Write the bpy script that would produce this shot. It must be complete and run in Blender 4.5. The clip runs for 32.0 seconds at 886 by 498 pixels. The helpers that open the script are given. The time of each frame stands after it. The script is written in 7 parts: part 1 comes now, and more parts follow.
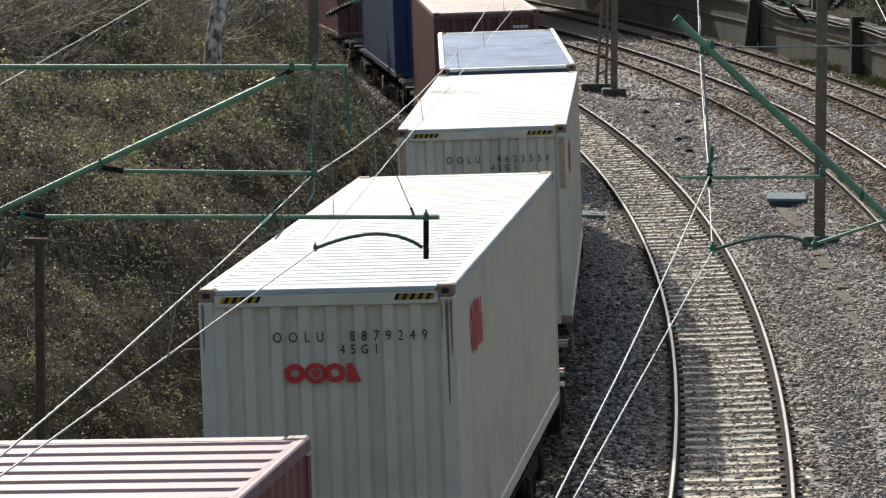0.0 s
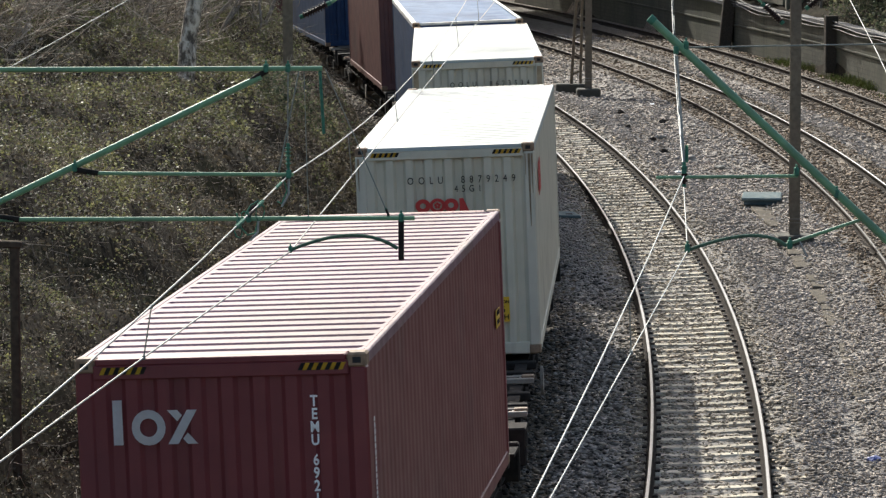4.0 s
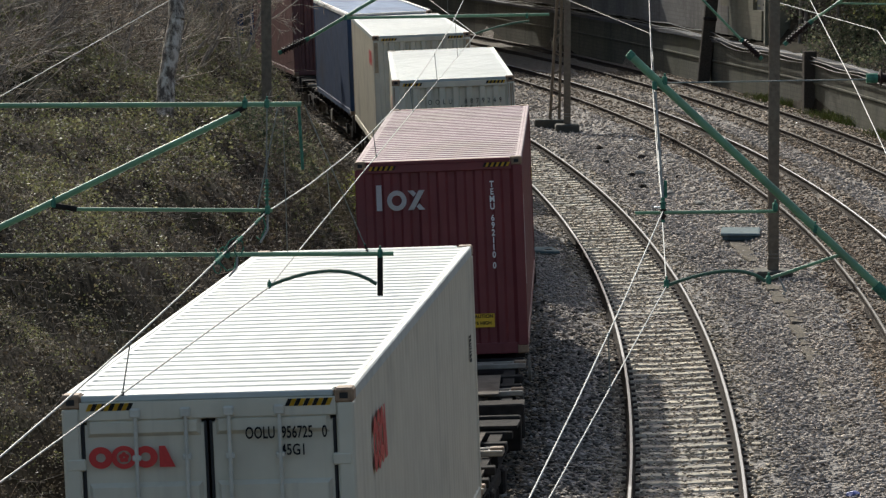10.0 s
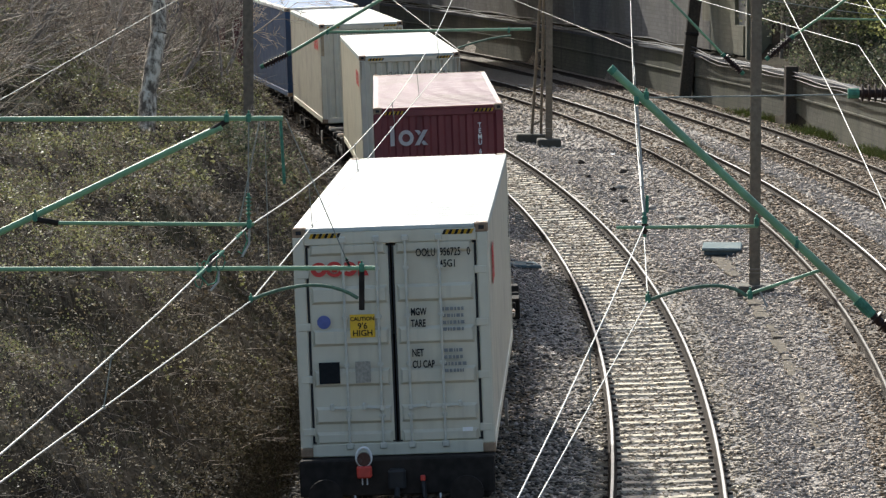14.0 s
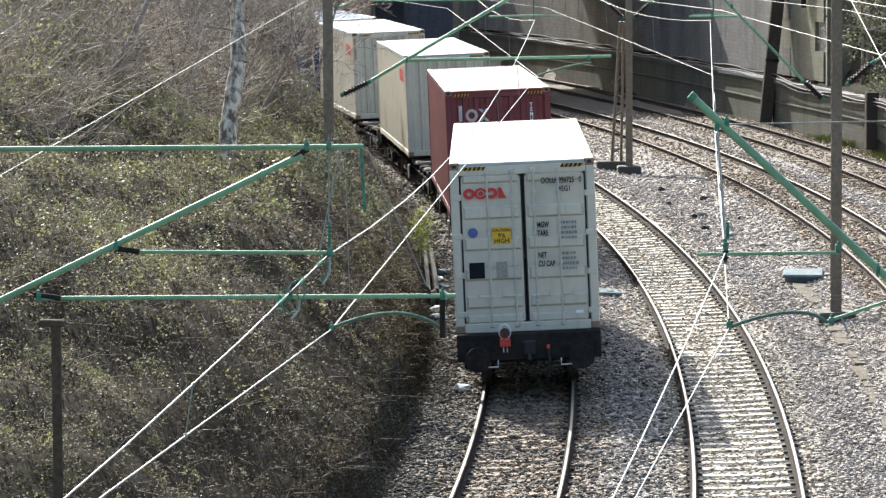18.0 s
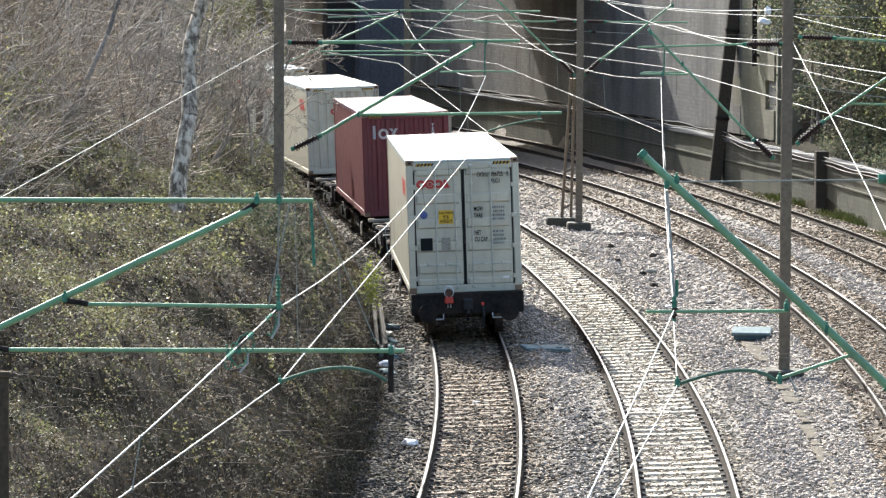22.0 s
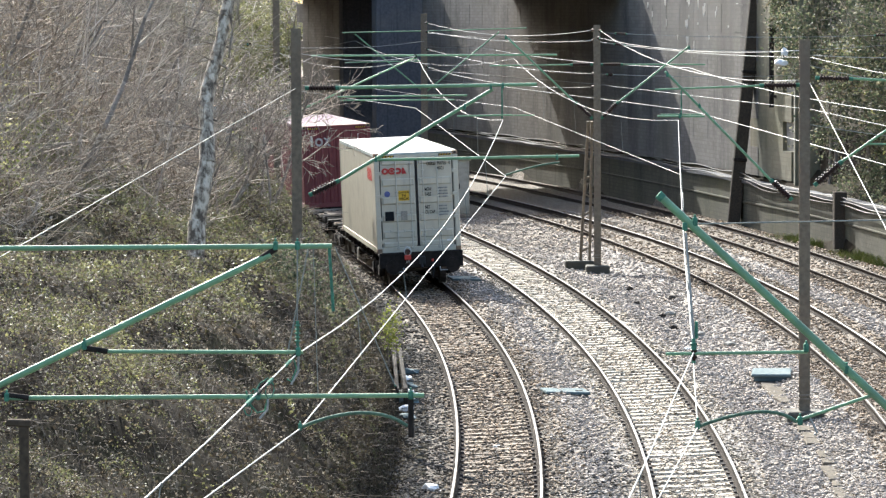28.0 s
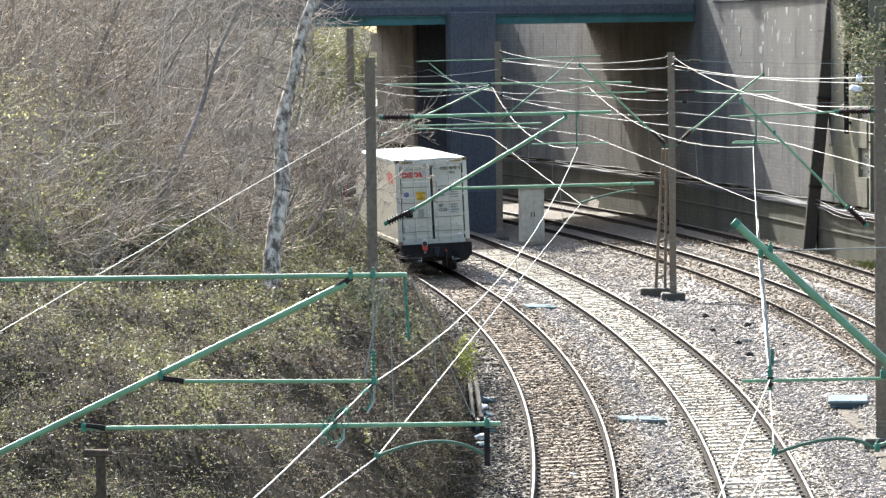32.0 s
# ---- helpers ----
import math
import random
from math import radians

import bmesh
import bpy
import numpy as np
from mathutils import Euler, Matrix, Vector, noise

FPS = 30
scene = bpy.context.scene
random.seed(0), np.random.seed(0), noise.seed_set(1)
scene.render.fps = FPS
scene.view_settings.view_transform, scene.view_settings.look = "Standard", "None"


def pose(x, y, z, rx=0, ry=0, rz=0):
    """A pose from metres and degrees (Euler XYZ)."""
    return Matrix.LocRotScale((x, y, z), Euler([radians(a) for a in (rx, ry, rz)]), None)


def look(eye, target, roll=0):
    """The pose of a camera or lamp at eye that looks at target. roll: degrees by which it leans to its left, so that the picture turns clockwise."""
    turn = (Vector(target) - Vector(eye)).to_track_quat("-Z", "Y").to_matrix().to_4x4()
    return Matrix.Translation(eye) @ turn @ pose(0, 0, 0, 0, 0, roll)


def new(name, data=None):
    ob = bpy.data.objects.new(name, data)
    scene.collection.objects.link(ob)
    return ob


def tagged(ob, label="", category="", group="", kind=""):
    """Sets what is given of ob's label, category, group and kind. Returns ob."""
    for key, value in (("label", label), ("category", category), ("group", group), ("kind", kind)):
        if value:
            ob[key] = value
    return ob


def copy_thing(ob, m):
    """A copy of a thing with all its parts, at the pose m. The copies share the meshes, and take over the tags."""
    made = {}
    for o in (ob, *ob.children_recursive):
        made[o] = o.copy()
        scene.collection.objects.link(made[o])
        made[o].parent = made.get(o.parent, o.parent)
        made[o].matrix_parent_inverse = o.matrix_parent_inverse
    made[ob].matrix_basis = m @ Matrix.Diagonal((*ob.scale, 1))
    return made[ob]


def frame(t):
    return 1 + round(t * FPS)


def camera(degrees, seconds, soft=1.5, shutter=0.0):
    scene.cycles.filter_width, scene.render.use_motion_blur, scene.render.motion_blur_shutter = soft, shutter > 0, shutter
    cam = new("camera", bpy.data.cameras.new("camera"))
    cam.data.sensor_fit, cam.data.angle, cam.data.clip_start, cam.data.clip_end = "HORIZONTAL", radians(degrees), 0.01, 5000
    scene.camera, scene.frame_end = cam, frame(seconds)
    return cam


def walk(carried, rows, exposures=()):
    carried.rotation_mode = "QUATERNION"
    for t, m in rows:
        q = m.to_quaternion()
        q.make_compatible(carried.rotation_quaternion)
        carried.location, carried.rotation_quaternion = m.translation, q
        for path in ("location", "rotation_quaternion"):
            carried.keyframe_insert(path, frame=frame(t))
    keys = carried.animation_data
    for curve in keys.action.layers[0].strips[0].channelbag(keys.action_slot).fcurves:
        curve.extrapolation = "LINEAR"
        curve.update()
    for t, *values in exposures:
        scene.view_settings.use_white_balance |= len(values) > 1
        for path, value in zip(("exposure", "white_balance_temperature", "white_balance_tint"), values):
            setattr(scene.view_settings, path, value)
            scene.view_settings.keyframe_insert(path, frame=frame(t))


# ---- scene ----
# ---- camera: it stands on a bridge and is turned by hand ----
EYE_Z = 8.263


def aim(pan, tilt, roll):
    """The camera at its place, turned to the right and downwards, leaning to its right, in degrees."""
    return pose(0, 0, EYE_Z, 90 - tilt, 0, -pan) @ pose(0, 0, 0, 0, 0, -roll)


cam = camera(12.695, 32.0, soft=1.35)
AIMS = [
    (0, -0.231, 6.148, -0.11),    (0.5, -0.251, 6.142, 0.01),    (1, -0.202, 6.147, -0.13),    (1.5, -0.206, 6.157, 0.06),
    (2, -0.379, 6.107, 0.43),    (2.5, -0.450, 6.268, 0.27),    (3, -0.310, 6.243, 0.33),    (3.5, 0.156, 6.182, 0.13),
    (5.5, -0.022, 6.033, 0.05),    (6, 0.289, 5.971, -0.12),    (6.5, 0.449, 5.921, 0.11),    (7, 0.474, 5.888, 0.12),
    (7.5, 0.575, 5.884, 0.04),    (8, 1.026, 5.782, -0.04),    (8.5, 0.801, 5.653, 0.12),    (9, 0.570, 5.727, -0.01),
    (9.5, 0.559, 5.725, 0.09),    (10, 0.434, 5.624, 0.13),    (10.5, 0.588, 5.537, 0.06),    (11, 0.959, 5.387, 0.02),
    (11.5, 1.157, 5.107, 0.02),    (12, 1.211, 5.225, -0.11),    (12.5, 1.161, 5.300, -0.09),    (13, 0.996, 5.322, -0.15),
    (13.5, 0.924, 5.459, -0.01),    (14, 0.700, 5.417, 0.02),    (14.5, 0.249, 5.426, 0.11),    (16.5, -0.176, 5.207, 0.19),
    (17, -0.191, 5.287, 0.27),    (17.5, -0.311, 5.331, 0.25),    (18, -0.462, 5.016, 0.33),    (18.5, -0.218, 4.802, 0.16),
    (19, -0.197, 4.680, 0.06),    (19.5, -0.308, 4.572, 0.04),    (20, -0.162, 4.548, -0.16),    (20.5, 0.129, 4.351, -0.22),
    (21, 0.387, 4.396, -0.27),    (21.5, 0.499, 4.301, -0.30),    (22, 0.270, 4.224, -0.25),    (22.5, 0.219, 4.170, -0.31),
    (23, 0.001, 3.946, 0.17),    (23.5, -0.274, 3.800, -0.10),    (24, -0.325, 3.640, 0.14),    (24.5, -0.287, 3.556, 0.26),
    (25, -0.141, 3.545, 0.23),    (25.5, 0.020, 3.578, 0.15),    (27.5, -0.078, 3.497, 0.18),    (28, 0.000, 3.587, 0.30),
    (28.5, 0.106, 3.617, 0.16),    (29, 0.144, 3.520, 0.20),    (29.5, 0.285, 3.509, 0.13),    (30, 0.244, 3.321, 0.17),
    (30.5, -0.308, 3.231, 0.43),    (31, -1.115, 2.985, 0.78),    (31.5, -1.090, 3.072, 0.73),    (32, -1.080, 3.169, 0.68),
]
walk(cam, [(t, aim(a, b, c)) for t, a, b, c in AIMS], exposures=[(0, 0.01, 6430, 7), (3, -0.08, 6430, 7), (6, 0.56, 6430, 7), (9, -0.15, 6430, 7), (10, -0.28, 6430, 7), (11, -0.1, 6430, 7), (13, 0.15, 6430, 7), (17, 1.05, 6280, 7), (23, 1.12, 6230, 7), (29, 1.24, 6230, 7), (32, 1.42, 6230, 7)])

# ---- daylight: sun ahead and to the side, behind the train ----
SUN = Vector((-0.48, 1.45, 1.0)).normalized()
world = bpy.data.worlds.new("sky")
scene.world = world
world.use_nodes = True
wn = world.node_tree.nodes
sky = wn.new("ShaderNodeTexSky")
sky.sky_type = "NISHITA"
sky.sun_disc = False
sky.sun_elevation = math.asin(SUN.z)
sky.sun_rotation = math.atan2(SUN.x, SUN.y)
sky.air_density, sky.dust_density = 1.0, 3.8
wn["Background"].inputs["Strength"].default_value = 0.19
world.node_tree.links.new(sky.outputs[0], wn["Background"].inputs["Color"])
sun = new("sun", bpy.data.lights.new("sun", "SUN"))
sun.data.energy, sun.data.angle, sun.data.color = 5.0, radians(0.53), (1.0, 0.965, 0.91)
sun.matrix_world = look((0, 0, 60), Vector((0, 0, 60)) - SUN)


# ---- materials ----
def material(name, base, base2=None, rough=0.7, metal=0.0, grain=30.0, blotch=1.2, bump=0.2, dirt=None, dirt_amount=0.35, per_object=0.0, spec=0.5, island=0.0, streaks=0.0, placed=False):
    """A surface with fine grain, broad blotches, dirt and relief; base and base2 are its two tones."""
    m = bpy.data.materials.new(name)
    m.use_nodes = True
    n, l = m.node_tree.nodes, m.node_tree.links
    bsdf = n["Principled BSDF"]
    bsdf.inputs["Metallic"].default_value = metal
    bsdf.inputs["Specular IOR Level"].default_value = spec
    co = n.new("ShaderNodeTexCoord").outputs["Object"] if not placed else n.new("ShaderNodeNewGeometry").outputs["Position"]
    base2 = base2 or tuple(c * 0.75 for c in base)

    def noise_tex(scale, detail=4.0, stretch=None):
        t = n.new("ShaderNodeTexNoise")
        t.inputs["Scale"].default_value, t.inputs["Detail"].default_value = scale, detail
        if stretch:
            mp = n.new("ShaderNodeMapping")
            mp.inputs["Scale"].default_value = stretch
            l.new(co, mp.inputs["Vector"])
            l.new(mp.outputs[0], t.inputs["Vector"])
        else:
            l.new(co, t.inputs["Vector"])
        return t

    def mix(fac, a, b, kind="MIX"):
        x = n.new("ShaderNodeMix")
        x.data_type, x.blend_type = "RGBA", kind
        for sock, v in ((x.inputs[0], fac), (x.inputs[6], a), (x.inputs[7], b)):
            if isinstance(v, (int, float)):
                sock.default_value = v
            elif isinstance(v, tuple):
                sock.default_value = (*v, 1)
            else:
                l.new(v, sock)
        return x.outputs[2]

    def ramp(src, a, b):
        r = n.new("ShaderNodeMapRange")
        r.inputs["From Min"].default_value, r.inputs["From Max"].default_value = a, b
        l.new(src, r.inputs["Value"])
        return r.outputs[0]

    fine = noise_tex(grain)
    col = mix(ramp(fine.outputs[0], 0.35, 0.65), base, base2)
    if dirt:
        broad = noise_tex(blotch, 6.0)
        f = ramp(broad.outputs[0], 0.62 - dirt_amount * 0.3, 0.78)
        col = mix(f, col, dirt)
    if streaks:
        st = noise_tex(1.0, 5.0, (9.0, 9.0, 0.35))
        col = mix(ramp(st.outputs[0], 0.55, 0.75), col, tuple(c * (1 - streaks) for c in base2))
    if per_object or island:
        src = n.new("ShaderNodeObjectInfo").outputs["Random"] if per_object else n.new("ShaderNodeNewGeometry").outputs["Random Per Island"]
        hsv = n.new("ShaderNodeHueSaturation")
        amount = per_object or island
        mr = n.new("ShaderNodeMapRange")
        mr.inputs["To Min"].default_value, mr.inputs["To Max"].default_value = 1 - amount, 1 + amount
        l.new(src, mr.inputs["Value"])
        l.new(mr.outputs[0], hsv.inputs["Value"])
        l.new(col, hsv.inputs["Color"])
        col = hsv.outputs[0]
    l.new(col, bsdf.inputs["Base Color"])
    rr = n.new("ShaderNodeMapRange")
    rr.inputs["To Min"].default_value, rr.inputs["To Max"].default_value = max(0.03, rough - 0.1), min(1.0, rough + 0.12)
    l.new(fine.outputs[0], rr.inputs["Value"])
    l.new(rr.outputs[0], bsdf.inputs["Roughness"])
    if bump:
        bp = n.new("ShaderNodeBump")
        bp.inputs["Strength"].default_value, bp.inputs["Distance"].default_value = bump, 0.02
        l.new(fine.outputs[0], bp.inputs["Height"])
        l.new(bp.outputs[0], bsdf.inputs["Normal"])
    return m


def leaf_material(name, tones, thin=0.5, rough=0.75):
    """Leaves in several tones, one to each leaf, a little translucent."""
    m = bpy.data.materials.new(name)
    m.use_nodes = True
    n, l = m.node_tree.nodes, m.node_tree.links
    bsdf = n["Principled BSDF"]
    geo = n.new("ShaderNodeNewGeometry")
    r = n.new("ShaderNodeValToRGB")
    r.color_ramp.interpolation = "CONSTANT"
    while len(r.color_ramp.elements) < len(tones):
        r.color_ramp.elements.new(0.5)
    for i, (e, c) in enumerate(zip(r.color_ramp.elements, tones)):
        e.position, e.color = i / len(tones), (*c, 1)
    l.new(geo.outputs["Random Per Island"], r.inputs[0])
    l.new(r.outputs[0], bsdf.inputs["Base Color"])
    bsdf.inputs["Roughness"].default_value = rough
    bsdf.inputs["Specular IOR Level"].default_value = 0.25 if rough > 0.6 else 0.5
    tr = n.new("ShaderNodeBsdfTranslucent")
    l.new(r.outputs[0], tr.inputs["Color"])
    mx = n.new("ShaderNodeMixShader")
    mx.inputs[0].default_value = thin
    l.new(bsdf.outputs[0], mx.inputs[1])
    l.new(tr.outputs[0], mx.inputs[2])
    l.new(mx.outputs[0], n["Material Output"].inputs["Surface"])
    return m


def ballast_material(name, light, dark, tint):
    """Crushed stone: cells of mixed greys with dark gaps, rusty patches."""
    m = bpy.data.materials.new(name)
    m.use_nodes = True
    n, l = m.node_tree.nodes, m.node_tree.links
    bsdf = n["Principled BSDF"]
    co = n.new("ShaderNodeTexCoord")
    v = n.new("ShaderNodeTexVoronoi")
    v.inputs["Scale"].default_value = 14.0
    l.new(co.outputs["Object"], v.inputs["Vector"])
    sep = n.new("ShaderNodeSeparateColor")
    l.new(v.outputs["Color"], sep.inputs[0])
    r = n.new("ShaderNodeValToRGB")
    r.color_ramp.elements[0].color, r.color_ramp.elements[1].color = (*dark, 1), (*light, 1)
    l.new(sep.outputs[0], r.inputs[0])
    big = n.new("ShaderNodeTexNoise")
    big.inputs["Scale"].default_value, big.inputs["Detail"].default_value = 0.9, 6.0
    l.new(co.outputs["Object"], big.inputs["Vector"])
    mr = n.new("ShaderNodeMapRange")
    mr.inputs["From Min"].default_value, mr.inputs["From Max"].default_value, mr.inputs["To Max"].default_value = 0.45, 0.75, 0.6
    l.new(big.outputs[0], mr.inputs["Value"])
    x = n.new("ShaderNodeMix")
    x.data_type = "RGBA"
    l.new(mr.outputs[0], x.inputs[0])
    l.new(r.outputs[0], x.inputs[6])
    x.inputs[7].default_value = (*tint, 1)
    l.new(x.outputs[2], bsdf.inputs["Base Color"])
    bsdf.inputs["Roughness"].default_value = 0.85
    bsdf.inputs["Specular IOR Level"].default_value = 0.3
    bp = n.new("ShaderNodeBump")
    bp.inputs["Strength"].default_value, bp.inputs["Distance"].default_value = 1.0, 0.05
    bp.invert = True
    l.new(v.outputs["Distance"], bp.inputs["Height"])
    l.new(bp.outputs[0], bsdf.inputs["Normal"])
    return m


def birch_material():
    """White bark broken by sharp dark scars."""
    m = bpy.data.materials.new("white birch bark")
    m.use_nodes = True
    n, l = m.node_tree.nodes, m.node_tree.links
    bsdf = n["Principled BSDF"]
    co = n.new("ShaderNodeTexCoord")
    mp = n.new("ShaderNodeMapping")
    mp.inputs["Scale"].default_value = (9.0, 9.0, 5.0)
    l.new(co.outputs["Object"], mp.inputs["Vector"])
    t = n.new("ShaderNodeTexNoise")
    t.inputs["Scale"].default_value, t.inputs["Detail"].default_value, t.inputs["Roughness"].default_value = 1.0, 6.0, 0.65
    l.new(mp.outputs[0], t.inputs["Vector"])
    r = n.new("ShaderNodeValToRGB")
    e = r.color_ramp.elements
    e[0].position, e[0].color = 0.42, (0.10, 0.075, 0.05, 1)
    e[1].position, e[1].color = 0.46, (0.27, 0.21, 0.15, 1)
    e.new(0.52).color = (0.40, 0.33, 0.24, 1)
    e.new(0.60).color = (0.66, 0.57, 0.44, 1)
    l.new(t.outputs[0], r.inputs[0])
    l.new(r.outputs[0], bsdf.inputs["Base Color"])
    bsdf.inputs["Roughness"].default_value = 0.8
    bp = n.new("ShaderNodeBump")
    bp.inputs["Strength"].default_value, bp.inputs["Distance"].default_value = 0.5, 0.03
    l.new(t.outputs[0], bp.inputs["Height"])
    l.new(bp.outputs[0], bsdf.inputs["Normal"])
    return m


GREY_PAINT = material("grey container paint", (0.632, 0.583, 0.444), (0.584, 0.542, 0.410), 0.5, grain=3.0, blotch=0.8, bump=0.03, dirt=(0.412, 0.370, 0.262), dirt_amount=0.25, streaks=0.12)
WARM_PAINT = material("warm grey container paint", (0.590, 0.550, 0.427), (0.550, 0.510, 0.396), 0.5, grain=3.0, blotch=0.8, bump=0.03, dirt=(0.378, 0.352, 0.268), dirt_amount=0.25, streaks=0.12)
PALE_PAINT = material("pale container paint", (0.613, 0.571, 0.446), (0.559, 0.519, 0.406), 0.5, grain=3.0, blotch=0.8, bump=0.03, dirt=(0.356, 0.317, 0.250), dirt_amount=0.35, streaks=0.2)
ROOF_GREY = material("weathered grey roof paint", (0.46, 0.51, 0.485), (0.40, 0.445, 0.425), 0.42, grain=4.0, blotch=0.5, bump=0.03, dirt=(0.33, 0.375, 0.355), dirt_amount=0.5)
MAROON = material("maroon container paint", (0.165, 0.027, 0.031), (0.145, 0.023, 0.026), 0.5, grain=3.0, blotch=0.7, bump=0.03, dirt=(0.12, 0.026, 0.03), dirt_amount=0.3, streaks=0.2)
# Pinkish tint of sun glare is mixed into this maroon roof colour.
ROOF_MAROON = material("faded maroon roof paint", (0.150, 0.060, 0.118), (0.120, 0.048, 0.094), 0.37, spec=0.28, grain=4.0, blotch=0.5, bump=0.03, dirt=(0.08, 0.038, 0.048), dirt_amount=0.5)
BROWN = material("brown container paint", (0.16, 0.055, 0.045), (0.13, 0.045, 0.04), 0.55, grain=3.0, blotch=0.7, bump=0.03, dirt=(0.09, 0.04, 0.035), dirt_amount=0.4, streaks=0.25)
ROOF_BROWN = material("faded brown roof paint", (0.42, 0.30, 0.27), (0.36, 0.25, 0.22), 0.5, grain=4.0, blotch=0.5, bump=0.03, dirt=(0.26, 0.16, 0.14), dirt_amount=0.5)
NAVY = material("navy container paint", (0.026, 0.058, 0.13), (0.021, 0.048, 0.11), 0.65, spec=0.2, grain=3.0, blotch=0.7, bump=0.03, dirt=(0.03, 0.04, 0.07), dirt_amount=0.4, streaks=0.2)
# Raised pale blue includes the sky's reflection on the sheet.
ROOF_BLUE = material("blue tarpaulin", (0.125, 0.215, 0.36), (0.10, 0.17, 0.29), 0.6, spec=0.12, grain=3.0, blotch=0.6, bump=0.15, dirt=(0.04, 0.075, 0.145), dirt_amount=0.4)
WHITE_RAIL = material("white painted rail", (0.70, 0.71, 0.69), (0.6, 0.6, 0.58), 0.45, grain=6.0, bump=0.05, dirt=(0.45, 0.42, 0.38), dirt_amount=0.3)
RUST_RUN = material("thin rust run", (0.42, 0.33, 0.21), (0.34, 0.25, 0.15), 0.8, grain=14.0, bump=0.1)
GALVANISED = material("painted locking bar", (0.56, 0.54, 0.45), (0.47, 0.455, 0.38), 0.6, 0.0, grain=9.0, bump=0.05)
CASTING = material("rusty corner casting", (0.30, 0.20, 0.12), (0.20, 0.13, 0.08), 0.7, grain=14.0, bump=0.3)
BLACK = material("black rubber seal", (0.015, 0.015, 0.015), (0.01, 0.01, 0.01), 0.7, grain=9.0, bump=0.1)
GRIME = material("grimy wagon steel", (0.03, 0.026, 0.023), (0.018, 0.016, 0.014), 0.9, spec=0.12, grain=9.0, blotch=1.5, bump=0.3, dirt=(0.045, 0.035, 0.028), dirt_amount=0.4)
WAGON_BEAM = material("dusty wagon deck", (0.30, 0.265, 0.215), (0.21, 0.18, 0.14), 0.7, grain=6.0, blotch=2.0, bump=0.2, dirt=(0.14, 0.10, 0.07), dirt_amount=0.4)
DECK_PLATE = material("brown wagon deck plate", (0.15, 0.125, 0.10), (0.10, 0.083, 0.066), 0.9, spec=0.12, grain=6.0, blotch=1.8, bump=0.2, dirt=(0.06, 0.048, 0.038), dirt_amount=0.5)
STEEL_WHEEL = material("worn wheel steel", (0.16, 0.14, 0.12), (0.09, 0.075, 0.06), 0.5, 0.6, grain=12.0, bump=0.2)
INK = material("dark lettering", (0.014, 0.016, 0.018), rough=0.8, spec=0.15, grain=20.0, bump=0)
INK_FAINT = material("faint lettering", (0.22, 0.23, 0.23), rough=0.6, grain=20.0, bump=0)
RED = material("red logo paint", (0.55, 0.035, 0.03), (0.48, 0.03, 0.025), 0.5, grain=9.0, bump=0)
WHITE = material("white lettering", (0.84, 0.83, 0.80), (0.78, 0.77, 0.74), 0.55, grain=9.0, bump=0)
YELLOW = material("yellow warning sticker", (0.72, 0.44, 0.02), (0.66, 0.40, 0.02), 0.5, grain=9.0, bump=0)
BLUE_STICKER = material("blue sticker", (0.09, 0.12, 0.34), rough=0.5, grain=9.0, bump=0)
GREY_STICKER = material("grey sticker", (0.36, 0.33, 0.27), (0.20, 0.19, 0.16), rough=0.5, grain=25.0, bump=0)
LENS_DARK = material("dark red lens", (0.05, 0.02, 0.02), rough=0.25, grain=9.0, bump=0)
LAMP_RED = material("red lamp housing", (0.60, 0.06, 0.04), rough=0.45, grain=9.0, bump=0.05)
GREEN_TUBE = material("green enamelled tube", (0.17, 0.335, 0.18), (0.14, 0.28, 0.15), 0.5, 0.0, grain=14.0, blotch=2.5, bump=0.1, dirt=(0.115, 0.20, 0.115), dirt_amount=0.35)
FITTING = material("weathered green fitting", (0.08, 0.23, 0.15), (0.05, 0.13, 0.09), 0.8, spec=0.1, grain=25.0, bump=0.3)
MAST_STEEL = material("weathered mast steel", (0.19, 0.152, 0.102), (0.13, 0.104, 0.07), 0.75, grain=14.0, blotch=1.3, bump=0.2, dirt=(0.15, 0.11, 0.075), dirt_amount=0.5)
PORCELAIN = material("brown porcelain", (0.035, 0.018, 0.014), (0.025, 0.013, 0.011), 0.55, spec=0.2, grain=9.0, bump=0.05)
WIRE = material("bright aluminium wire", (0.36, 0.37, 0.35), (0.28, 0.29, 0.275), 0.55, 0.2, grain=40.0, bump=0.1)
WIRE_DULL = material("dull copper wire", (0.22, 0.24, 0.22), (0.16, 0.18, 0.16), 0.5, 0.3, grain=40.0, bump=0.1)
RAIL_SIDE = material("rusty rail", (0.035, 0.026, 0.02), (0.025, 0.019, 0.015), 0.9, spec=0.08, grain=16.0, bump=0.25)
RAIL_WORN = material("worn brown rail head", (0.185, 0.17, 0.155), (0.125, 0.113, 0.10), 0.52, 0.3, grain=20.0, bump=0.03)
RAIL_TOP = material("polished rail head", (0.235, 0.23, 0.23), (0.175, 0.172, 0.172), 0.48, 0.65, grain=20.0, bump=0.03)
# Very pale metal puts the sky's sheen into the rail head's colour.
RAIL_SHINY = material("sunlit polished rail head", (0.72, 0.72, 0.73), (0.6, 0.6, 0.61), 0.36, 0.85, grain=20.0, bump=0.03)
RAIL_DULL = material("dull rail head", (0.13, 0.11, 0.09), (0.09, 0.075, 0.06), 0.6, 0.0, grain=20.0, bump=0.05)
